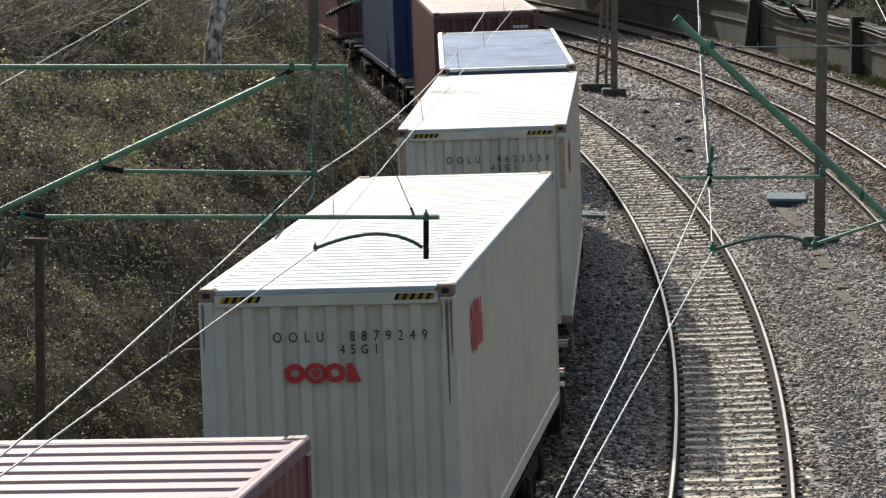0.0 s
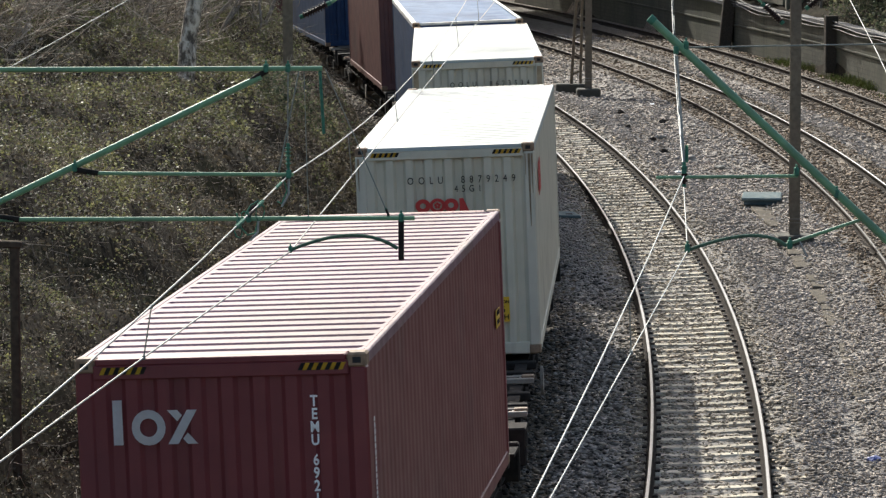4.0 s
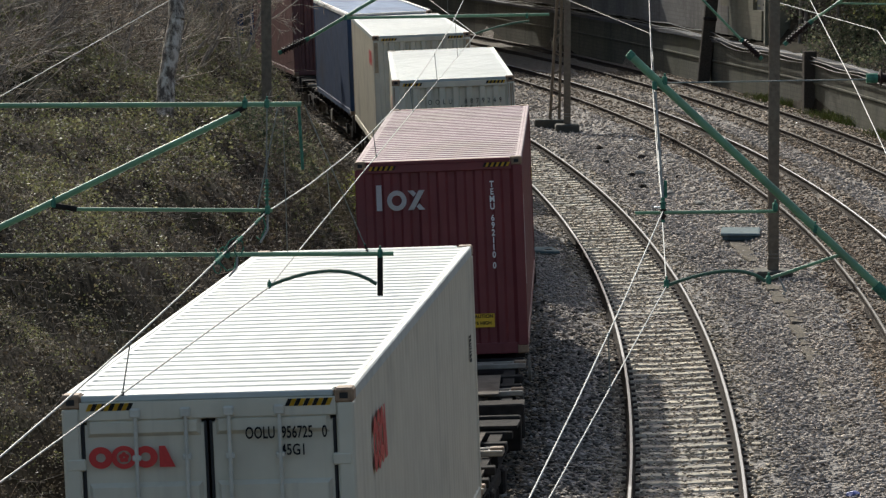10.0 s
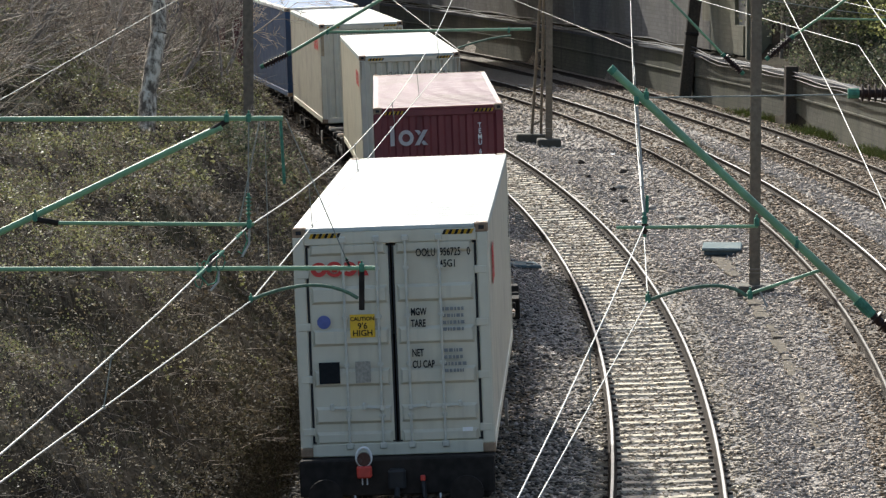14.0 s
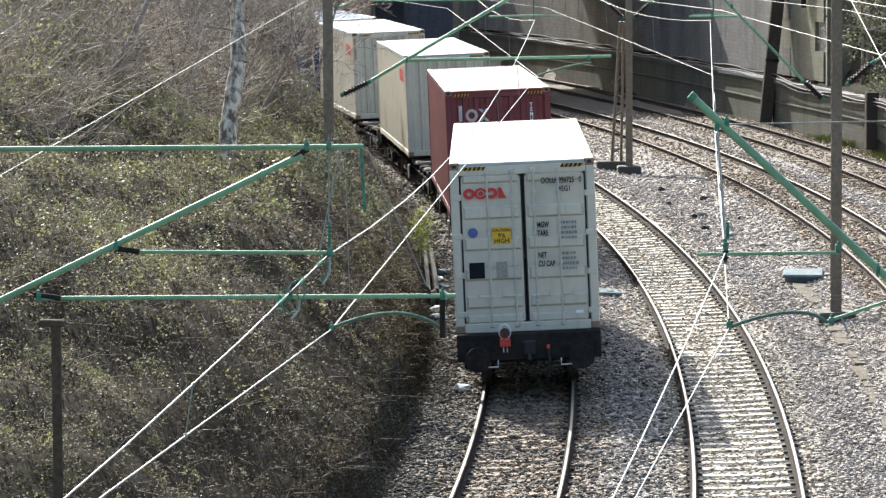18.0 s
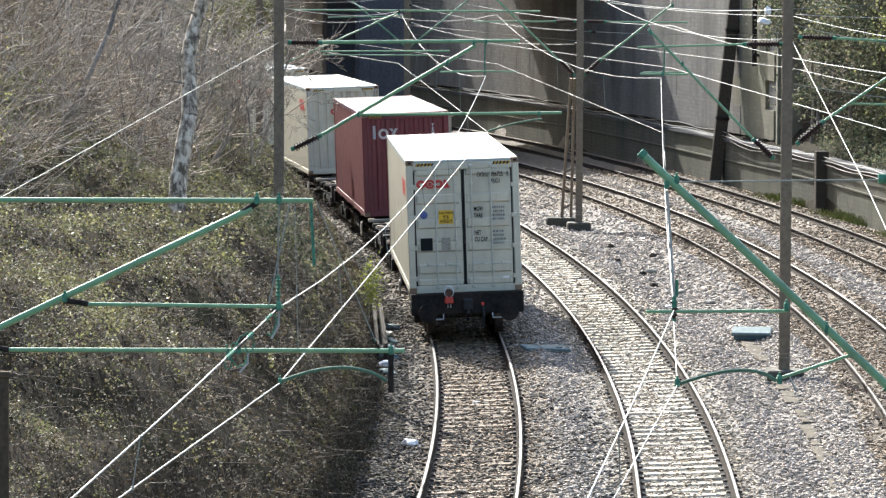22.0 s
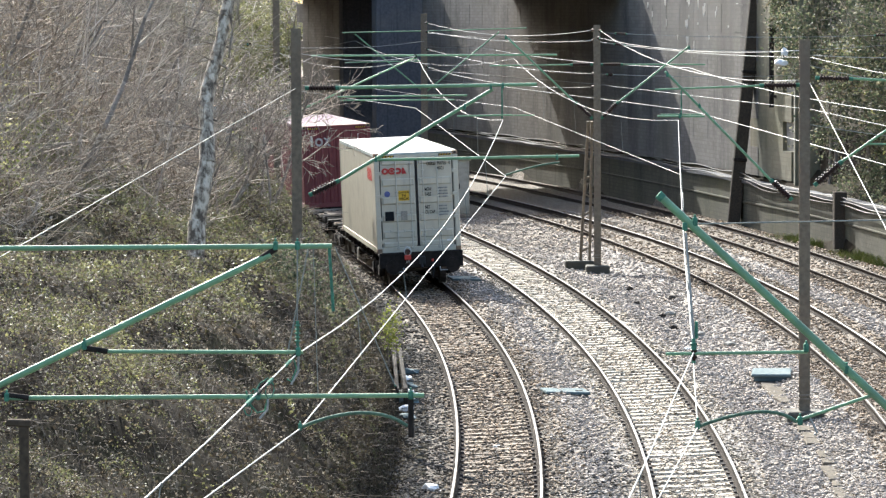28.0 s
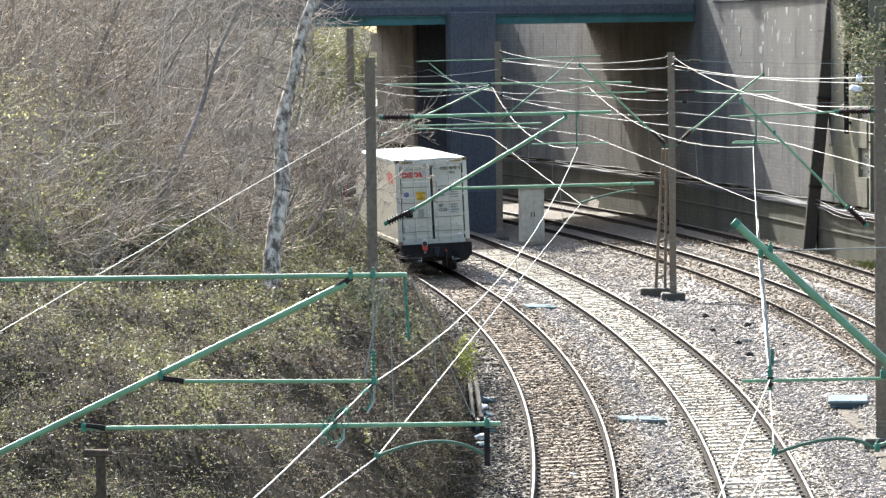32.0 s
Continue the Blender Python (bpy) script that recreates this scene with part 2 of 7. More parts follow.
SLEEPER_PALE = material("pale concrete sleeper", (0.52, 0.46, 0.345), (0.43, 0.375, 0.28), 0.9, grain=9.0, blotch=2.0, bump=0.35, dirt=(0.29, 0.235, 0.175), dirt_amount=0.5, per_object=0.25, placed=True)
SLEEPER_DARK = material("rust-stained sleeper", (0.272, 0.202, 0.130), (0.19, 0.136, 0.092), 0.9, grain=9.0, blotch=2.0, bump=0.35, dirt=(0.135, 0.098, 0.075), dirt_amount=0.5, per_object=0.2, placed=True)
CHAIR = material("rusty rail chair", (0.055, 0.04, 0.03), (0.04, 0.028, 0.022), 0.9, grain=20.0, bump=0.3)
BALLAST = ballast_material("grey ballast", (0.34, 0.306, 0.268), (0.13, 0.116, 0.10), (0.21, 0.182, 0.148))
BALLAST_BROWN = ballast_material("rust-stained ballast", (0.22, 0.18, 0.135), (0.08, 0.065, 0.05), (0.13, 0.104, 0.077))
STONE = material("ballast stone", (0.42, 0.37, 0.32), (0.30, 0.26, 0.222), 0.85, grain=12.0, blotch=0.7, bump=0.3, dirt=(0.23, 0.195, 0.155), dirt_amount=0.55, island=0.26, spec=0.2)
STONE_BROWN = material("rust-stained ballast stone", (0.30, 0.226, 0.155), (0.185, 0.139, 0.094), 0.85, grain=12.0, blotch=0.7, bump=0.3, dirt=(0.168, 0.129, 0.090), dirt_amount=0.45, island=0.26, spec=0.3)
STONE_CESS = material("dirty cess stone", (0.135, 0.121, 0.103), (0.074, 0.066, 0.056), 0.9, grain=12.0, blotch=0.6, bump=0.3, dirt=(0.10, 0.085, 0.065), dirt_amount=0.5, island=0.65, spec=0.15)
STONE_TAN = material("sandy ballast stone", (0.40, 0.34, 0.26), (0.26, 0.22, 0.165), 0.85, grain=12.0, blotch=0.7, bump=0.3, dirt=(0.20, 0.16, 0.115), dirt_amount=0.45, island=0.26, spec=0.3)
WALL_OLD = material("sooty old concrete wall", (0.087, 0.080, 0.061), (0.065, 0.060, 0.046), 0.9, grain=4.0, blotch=0.4, bump=0.35, dirt=(0.058, 0.052, 0.034), dirt_amount=0.6, streaks=0.45)
OLD_TIMBER = material("old weathered timber", (0.10, 0.076, 0.052), (0.065, 0.05, 0.035), 0.95, spec=0.05, grain=16.0, bump=0.4)
STALK = material("dry bramble stalk", (0.20, 0.155, 0.115), (0.10, 0.078, 0.058), 0.85, grain=10.0, bump=0.1, island=0.5)
# Near-black soil carries the shade of plant gaps and the steep face.
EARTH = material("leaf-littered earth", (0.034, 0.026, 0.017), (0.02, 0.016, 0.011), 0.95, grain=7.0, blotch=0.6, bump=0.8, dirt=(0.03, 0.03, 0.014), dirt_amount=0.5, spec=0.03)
CONCRETE = material("weathered concrete", (0.34, 0.32, 0.28), (0.27, 0.25, 0.21), 0.9, grain=6.0, blotch=0.5, bump=0.3, dirt=(0.16, 0.15, 0.11), dirt_amount=0.6, streaks=0.4)
def brick_material(name, tones, mortar, soot, moss):
    """Old sooty brickwork in courses, with broad damp stains and runs down the face."""
    m = bpy.data.materials.new(name)
    m.use_nodes = True
    n, l = m.node_tree.nodes, m.node_tree.links
    bsdf = n["Principled BSDF"]
    pos = n.new("ShaderNodeNewGeometry").outputs["Position"]
    sep = n.new("ShaderNodeSeparateXYZ")
    l.new(pos, sep.inputs[0])
    com = n.new("ShaderNodeCombineXYZ")
    l.new(sep.outputs["Y"], com.inputs["X"])
    l.new(sep.outputs["Z"], com.inputs["Y"])
    br = n.new("ShaderNodeTexBrick")
    for key, v in (("Scale", 1.0), ("Brick Width", 0.46), ("Row Height", 0.15), ("Mortar Size", 0.016), ("Mortar Smooth", 0.3), ("Bias", -0.1)):
        br.inputs[key].default_value = v
    for key, v in (("Color1", tones[0]), ("Color2", tones[1]), ("Mortar", mortar)):
        br.inputs[key].default_value = (*v, 1)
    l.new(com.outputs[0], br.inputs["Vector"])

    def stain(col, to, scale, lo, hi, most):
        mp = n.new("ShaderNodeMapping")
        mp.inputs["Scale"].default_value = scale
        l.new(pos, mp.inputs["Vector"])
        t = n.new("ShaderNodeTexNoise")
        t.inputs["Scale"].default_value, t.inputs["Detail"].default_value = 1.0, 6.0
        l.new(mp.outputs[0], t.inputs["Vector"])
        r = n.new("ShaderNodeMapRange")
        r.inputs["From Min"].default_value, r.inputs["From Max"].default_value, r.inputs["To Max"].default_value = lo, hi, most
        l.new(t.outputs[0], r.inputs["Value"])
        x = n.new("ShaderNodeMix")
        x.data_type = "RGBA"
        l.new(r.outputs[0], x.inputs[0])
        l.new(col, x.inputs[6])
        x.inputs[7].default_value = (*to, 1)
        return x.outputs[2], t.outputs[0]

    col, _ = stain(br.outputs["Color"], moss, (0.25, 0.25, 0.4), 0.48, 0.75, 0.8)
    col, _ = stain(col, soot, (0.5, 0.5, 0.12), 0.5, 0.72, 0.8)
    col, _ = stain(col, soot, (2.6, 2.6, 0.2), 0.55, 0.75, 0.55)
    col, fine = stain(col, tuple(c * 1.5 for c in tones[0]), (7.0, 7.0, 5.0), 0.6, 0.8, 0.7)
    l.new(col, bsdf.inputs["Base Color"])
    bsdf.inputs["Roughness"].default_value, bsdf.inputs["Specular IOR Level"].default_value = 0.9, 0.2
    bp = n.new("ShaderNodeBump")
    bp.inputs["Strength"].default_value, bp.inputs["Distance"].default_value = 0.5, 0.03
    l.new(fine, bp.inputs["Height"])
    l.new(bp.outputs[0], bsdf.inputs["Normal"])
    return m


WALL_BRICK = brick_material("sooty brickwork", ((0.19, 0.175, 0.155), (0.15, 0.139, 0.124)), (0.145, 0.134, 0.118), (0.07, 0.065, 0.058), (0.125, 0.115, 0.085))
WALL_MOSSY = brick_material("mossy brickwork", ((0.21, 0.192, 0.135), (0.17, 0.157, 0.112)), (0.175, 0.16, 0.115), (0.085, 0.08, 0.055), (0.135, 0.13, 0.07))
WALL_LOW = brick_material("low mossy wall", ((0.098, 0.092, 0.066), (0.08, 0.075, 0.054)), (0.07, 0.066, 0.048), (0.035, 0.032, 0.025), (0.085, 0.085, 0.045))
MOSSY = material("mossy stained wall end", (0.20, 0.182, 0.125), (0.145, 0.135, 0.095), 0.9, grain=2.5, blotch=0.35, bump=0.4, dirt=(0.09, 0.092, 0.05), dirt_amount=0.7, streaks=0.5)
TROUGH = material("stained trough lid", (0.15, 0.128, 0.098), (0.105, 0.09, 0.068), 0.95, grain=8.0, blotch=1.5, bump=0.4, dirt=(0.10, 0.085, 0.065), dirt_amount=0.6, spec=0.1, placed=True)
LIME_RUN = material("pale lime run", (0.72, 0.70, 0.65), (0.52, 0.50, 0.45), 0.9, grain=14.0, bump=0.1)
# Brick tone is raised and blued to hold the haze under the bridge.
DARK_BRICK = material("sooty blue brick", (0.085, 0.085, 0.095), (0.057, 0.057, 0.065), 0.85, grain=9.0, blotch=0.5, bump=0.3, dirt=(0.123, 0.114, 0.104), dirt_amount=0.4, streaks=0.3)
BRIDGE_GREEN = material("dull green bridge paint", (0.035, 0.13, 0.115), (0.03, 0.11, 0.10), 0.6, grain=5.0, blotch=0.8, bump=0.1, dirt=(0.03, 0.06, 0.055), dirt_amount=0.4)
# Deck tone is raised for the same painted haze.
TARMAC = material("dark bridge concrete", (0.140, 0.140, 0.140), (0.098, 0.098, 0.098), 0.9, grain=6.0, bump=0.3)
CABLE = material("black cable sheath", (0.060, 0.059, 0.056), (0.027, 0.027, 0.027), 0.5, grain=20.0, bump=0.1)
TIMBER = material("dark creosoted timber", (0.076, 0.063, 0.049), (0.049, 0.042, 0.034), 0.95, spec=0.05, grain=20.0, bump=0.3)
DARK_BOARD = material("dark wet board", (0.05, 0.042, 0.034), (0.03, 0.025, 0.02), 0.9, spec=0.1, grain=20.0, bump=0.3)
BOX_LID = material("grey-blue box lid", (0.150, 0.197, 0.197), (0.116, 0.156, 0.160), 0.9, spec=0.15, grain=9.0, blotch=3.0, bump=0.15, dirt=(0.184, 0.204, 0.197), dirt_amount=0.3)
BOX_SIDE = material("dark blue-grey box side", (0.085, 0.12, 0.135), (0.06, 0.09, 0.10), 0.8, spec=0.15, grain=9.0, bump=0.15)
CABINET = material("cream cabinet paint", (0.587, 0.525, 0.400), (0.488, 0.431, 0.325), 0.6, grain=6.0, blotch=1.5, bump=0.1, dirt=(0.375, 0.300, 0.213), dirt_amount=0.4)
PLASTIC = material("white plastic litter", (0.75, 0.75, 0.73), (0.68, 0.68, 0.66), 0.5, grain=20.0, bump=0.4)
BARK = material("grey-brown bark", (0.26, 0.22, 0.18), (0.15, 0.125, 0.10), 0.9, grain=14.0, bump=0.4, island=0.35)
TWIG = material("grey-brown twig", (0.37, 0.305, 0.235), (0.21, 0.172, 0.13), 0.8, grain=10.0, bump=0.1, island=0.5)
SPRIG = leaf_material("fine twigs and withered buds", [(0.345, 0.275, 0.20), (0.21, 0.165, 0.118), (0.49, 0.41, 0.31), (0.285, 0.22, 0.155), (0.135, 0.106, 0.078), (0.42, 0.33, 0.23), (0.63, 0.55, 0.44)], 0.2)
BIRCH = birch_material()
BRAMBLE = leaf_material("bramble leaves", [(0.13, 0.135, 0.055), (0.165, 0.17, 0.07), (0.09, 0.095, 0.038), (0.20, 0.20, 0.09), (0.15, 0.125, 0.075), (0.09, 0.076, 0.046), (0.13, 0.11, 0.07)], 0.45, 0.58)
DEAD = leaf_material("dead leaves and stalks", [(0.15, 0.128, 0.095), (0.10, 0.085, 0.063), (0.20, 0.172, 0.13), (0.065, 0.054, 0.042), (0.13, 0.115, 0.08), (0.27, 0.24, 0.19)])
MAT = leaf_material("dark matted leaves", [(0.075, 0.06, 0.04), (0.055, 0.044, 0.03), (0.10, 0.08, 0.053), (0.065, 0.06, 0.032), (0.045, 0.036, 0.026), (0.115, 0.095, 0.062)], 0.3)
FRESH = leaf_material("fresh spring leaves", [(0.240, 0.248, 0.088), (0.304, 0.304, 0.120), (0.192, 0.208, 0.072), (0.144, 0.160, 0.064)])
BRIGHT = leaf_material("bright young leaves", [(0.20, 0.22, 0.05), (0.26, 0.27, 0.07), (0.15, 0.18, 0.04)])
IVY = leaf_material("ivy leaves", [(0.075, 0.093, 0.053), (0.105, 0.123, 0.068), (0.053, 0.069, 0.042), (0.225, 0.225, 0.135), (0.150, 0.132, 0.090)], 0.4, 0.68)
LIME = leaf_material("young yellow-green bramble leaves", [(0.177, 0.177, 0.074), (0.222, 0.214, 0.089), (0.133, 0.133, 0.059), (0.267, 0.259, 0.140)], 0.5, 0.5)
YOUNG = leaf_material("young thicket leaves", [(0.36, 0.34, 0.14), (0.29, 0.28, 0.11), (0.43, 0.40, 0.19), (0.24, 0.235, 0.10)], 0.55, 0.5)
# Paler twig tone stands for the rim light on backlit stems.
PALE_TWIG = material("sun-bleached twig", (0.46, 0.40, 0.33), (0.33, 0.28, 0.225), 0.75, grain=10.0, bump=0.1, island=0.4)
# Darker than the tubes: the arm's backlit shade is put into its green.
ARM_GREEN = material("weathered green arm", (0.09, 0.165, 0.11), (0.06, 0.11, 0.075), 0.7, spec=0.2, grain=25.0, bump=0.3)
GRASS = leaf_material("coarse grass", [(0.160, 0.208, 0.056), (0.208, 0.240, 0.080), (0.128, 0.160, 0.048), (0.256, 0.240, 0.112)])


# ---- building helpers ----
def box(bm, c, s, m=None, bevel=0.0):
    """A box of size s round c, turned by m."""
    mat = Matrix.Translation(c) @ (m or Matrix()) @ Matrix.Diagonal((*s, 1))
    r = bmesh.ops.create_cube(bm, size=1.0, matrix=mat)
    if bevel:
        es = {e for v in r["verts"] for e in v.link_edges}
        bmesh.ops.bevel(bm, geom=list(es), offset=bevel, segments=1, affect="EDGES")
    return bm


def rod(bm, a, b, r, seg=8, r2=None):
    """A round rod from a to b."""
    a, b = Vector(a), Vector(b)
    d = b - a
    m = Matrix.Translation((a + b) / 2) @ d.to_track_quat("Z", "Y").to_matrix().to_4x4()
    bmesh.ops.create_cone(bm, cap_ends=True, segments=seg, radius1=r, radius2=r if r2 is None else r2, depth=d.length, matrix=m)
    return bm


def chain(bm, pts, r, seg=6):
    """A bent rod through pts, as one swept skin."""
    pts = [Vector(p) for p in pts]
    rings = []
    for i, p in enumerate(pts):
        d = (pts[min(i + 1, len(pts) - 1)] - pts[max(i - 1, 0)]).normalized()
        q = d.to_track_quat("Z", "Y")
        rings.append([bm.verts.new(p + q @ Vector((r * math.cos(k * math.tau / seg), r * math.sin(k * math.tau / seg), 0))) for k in range(seg)])
    for a, b in zip(rings, rings[1:]):
        for k in range(seg):
            bm.faces.new((a[k], a[(k + 1) % seg], b[(k + 1) % seg], b[k]))
    bm.faces.new(rings[0][::-1]), bm.faces.new(rings[-1])
    return bm


def sheet(bm, pts, faces):
    vs = [bm.verts.new(p) for p in pts]
    for f in faces:
        bm.faces.new([vs[i] for i in f])
    return bm


def part(name, bm, mat, parent, label="", m=None, smooth=False):
    """Links a bmesh as one mesh object under a thing or a part."""
    me = bpy.data.meshes.new(name)
    bmesh.ops.recalc_face_normals(bm, faces=bm.faces)
    bm.to_mesh(me)
    bm.free()
    me.materials.append(mat)
    if smooth:
        for p in me.polygons:
            p.use_smooth = True
    ob = new(name, me)
    ob.parent = parent
    if m is not None:
        ob.matrix_basis = m
    if label:
        tagged(ob, label)
    return ob


def again(ob, parent, m):
    """The same mesh once more, as a part of parent."""
    o = new(ob.name.split(".")[0], ob.data)
    o.parent = parent
    o.matrix_basis = m
    return o


def thing(name, label, category, group="", kind="", m=None):
    ob = new(name)
    ob.empty_display_size = 0.3
    if m is not None:
        ob.matrix_basis = m
    return tagged(ob, label, category, group, kind)


def raw_mesh(name, verts, faces, mat, parent=None):
    """A mesh from arrays; all faces have the same number of corners."""
    verts, faces = np.asarray(verts, np.float32), np.asarray(faces, np.int32)
    me = bpy.data.meshes.new(name)
    k = faces.shape[1]
    me.vertices.add(len(verts))
    me.vertices.foreach_set("co", verts.ravel())
    me.loops.add(faces.size)
    me.loops.foreach_set("vertex_index", faces.ravel())
    me.polygons.add(len(faces))
    me.polygons.foreach_set("loop_start", np.arange(0, faces.size, k, dtype=np.int32))
    me.update(calc_edges=True)
    me.validate()
    me.materials.append(mat)
    ob = new(name, me)
    ob.parent = parent
    return ob


def lettering(text, size, mat, parent, m, name="lettering", label="", align="LEFT", wide=1.0, bold=0.0, spacing=1.0):
    """Flat letters as a mesh part; m puts them on their surface."""
    cu = bpy.data.curves.new(name, "FONT")
    cu.body, cu.size, cu.align_x, cu.align_y, cu.extrude, cu.offset, cu.resolution_u, cu.space_character = text, size, align, "CENTER", 0.002, bold, 3, spacing
    tmp = bpy.data.objects.new(name, cu)
    scene.collection.objects.link(tmp)
    me = bpy.data.meshes.new_from_object(tmp.evaluated_get(bpy.context.evaluated_depsgraph_get()))
    bpy.data.objects.remove(tmp)
    bm = bmesh.new()
    bm.from_mesh(me)
    bpy.data.meshes.remove(me)
    place = m @ Matrix.Diagonal((wide, 1, 1, 1))
    # one mesh to each letter
    left = set(bm.verts)
    ob = None
    while left:
        todo, isle = [next(iter(sorted(left, key=lambda v: v.index)))], set()
        while todo:
            v = todo.pop()
            if v not in isle:
                isle.add(v)
                todo += [e.other_vert(v) for e in v.link_edges]
        left -= isle
        out = bmesh.new()
        twin = {v: out.verts.new(v.co) for v in sorted(isle, key=lambda v: v.index)}
        for f in bm.faces:
            if f.verts[0] in isle:
                out.faces.new([twin[v] for v in f.verts])
        ob = part("letter", out, mat, parent, label, place)
    bm.free()
    return ob


# ---- plan of the tracks: x of each centre line at y ----
TRACK = {
    1: (0.6562, 1.2990, -1.2365, 0.0913, -0.0123),
    2: (4.0401, 1.3029, -1.1527, 0.0427, 0.0011),
    3: (8.43, 2.29, -1.20, 0.0, 0.0),
    4: (12.97, 1.556, -1.0, 0.0, 0.0),
}
CANT = 0.0376


def centre(k, y):
    """x of the centre line of track k at y (a number or an array), with steady curvature past the ends."""
    a = TRACK[k]
    y = np.asarray(y, float)
    c = np.clip(y, 40, 150)
    u = (c - 60) / 30
    x = a[0] + u * (a[1] + u * (a[2] + u * (a[3] + u * a[4])))
    d1 = (a[1] + u * (2 * a[2] + u * (3 * a[3] + u * 4 * a[4]))) / 30
    d2 = (2 * a[2] + u * (6 * a[3] + u * 12 * a[4])) / 900
    e = y - c
    return x + d1 * e + np.where(e < 0, 0.5, 1.0) * d2 * e * e / 2


def slope(k, y):
    return (centre(k, y + 0.05) - centre(k, y - 0.05)) / 0.1


def spine(k, s0=-140.0, s1=330.0, step=0.25):
    """Points along track k with their length from y = 20."""
    y = np.arange(s0, s1, step)
    x = centre(k, y)
    s = np.concatenate([[0], np.cumsum(np.hypot(np.diff(x), np.diff(y)))])
    return x, y, s - np.interp(20.0, y, s) + 20.0


SX, SY, SS = spine(1)


def along(s):
    return Vector((np.interp(s, SS, SX), np.interp(s, SS, SY), 0))


def on_track(s, half=7.1):
    """The pose of a wagon whose middle is at length s: its bogies sit on the curve, canted."""
    a, b = along(s - half), along(s + half)
    f = (b - a).normalized()
    n = Vector((f.y, -f.x, 0))
    r = n * math.cos(CANT) + Vector((0, 0, math.sin(CANT)))
    u = r.cross(f)
    m = Matrix((r, f, u)).transposed().to_4x4()
    return Matrix.Translation((a + b) / 2) @ m


# length along the track of the last wagon's middle, by time
RUN = [(0, -0.28), (3, 12.22), (6, 24.83), (9, 37.6), (13, 54.4), (19, 80.8), (23, 100.0), (28, 124.2), (32, 144.1)]


def run(t):
    """Smooth progress of the train through RUN."""
    T, S = np.array([a for a, _ in RUN], float), np.array([b for _, b in RUN], float)
    v = np.gradient(S, T)
    i = int(np.clip(np.searchsorted(T, t) - 1, 0, len(T) - 2))
    h = T[i + 1] - T[i]
    u = (t - T[i]) / h
    return ((1 + 2 * u) * (1 - u) ** 2 * S[i] + u * (1 - u) ** 2 * h * v[i] + u * u * (3 - 2 * u) * S[i + 1] + u * u * (u - 1) * h * v[i + 1])


PITCH = 20.2


def bank(x, y):
    """Height of the ground at x, y (arrays)."""
    x, y = np.asarray(x, float), np.asarray(y, float)
    d = centre(1, y) - 1.95 - x
    up = np.where(d < 0, 0.0, np.where(d < 0.25, d * 3.2, np.where(d < 1.5, 0.8 + (d - 0.25) * 1.25, 2.36 + (1 - np.exp(-(d - 1.5) / 1.1)) * 0.75 + np.maximum(d - 1.5, 0) * 0.26)))
    up = np.minimum(up, 12.0) * (0.35 + 0.65 * np.clip((y - 36) / 16, 0, 1))
    up = up * (1 + 0.06 * np.sin(y * 0.23 + x * 0.6) + 0.04 * np.sin(y * 0.61))
    up = up + 0.14 * np.clip(d - 0.8, 0, 1) * (np.sin(x * 2.9 + 1.3 * np.sin(y * 0.9)) * np.sin(y * 1.7 + np.sin(x * 1.3)) + 0.6 * np.sin(x * 5.3 + y * 3.1) * np.sin(y * 4.1))
    w = x - wall_line(y)
    right = np.where(w > 0.2, 1.7 + np.minimum((w - 0.2) * 0.55, 11.0), 0.0)
    return -0.26 + np.where(d > 0, up, 0) + np.where(w > 0.2, right, 0)


def shoulder(off, k):
    """How far the ballast stands up beside and between the rails of track k."""
    a = np.clip((off - 0.76) / 0.08, 0, 1) * np.clip((2.15 - off) / 0.6, 0, 1)
    return np.where(off > 0.74, a * (0.13 if k < 3 else 0.15), 0.074 if k == 2 else 0.06 if k == 1 else 0.10)


def tilt(x, y, k):
    """How the bed of track k leans with its rails."""
    o = x - centre(k, y)
    return (CANT if k < 3 else 0.02) * np.clip(o, -1.3, 1.3) * np.clip((2.0 - np.abs(o)) / 0.5, 0, 1)


def wall_line(y):
    """x of the low wall beside the last track."""
    return centre(4, y) + 2.45 - 0.5 * np.clip((np.asarray(y, float) - 132) / 16, 0, 1)


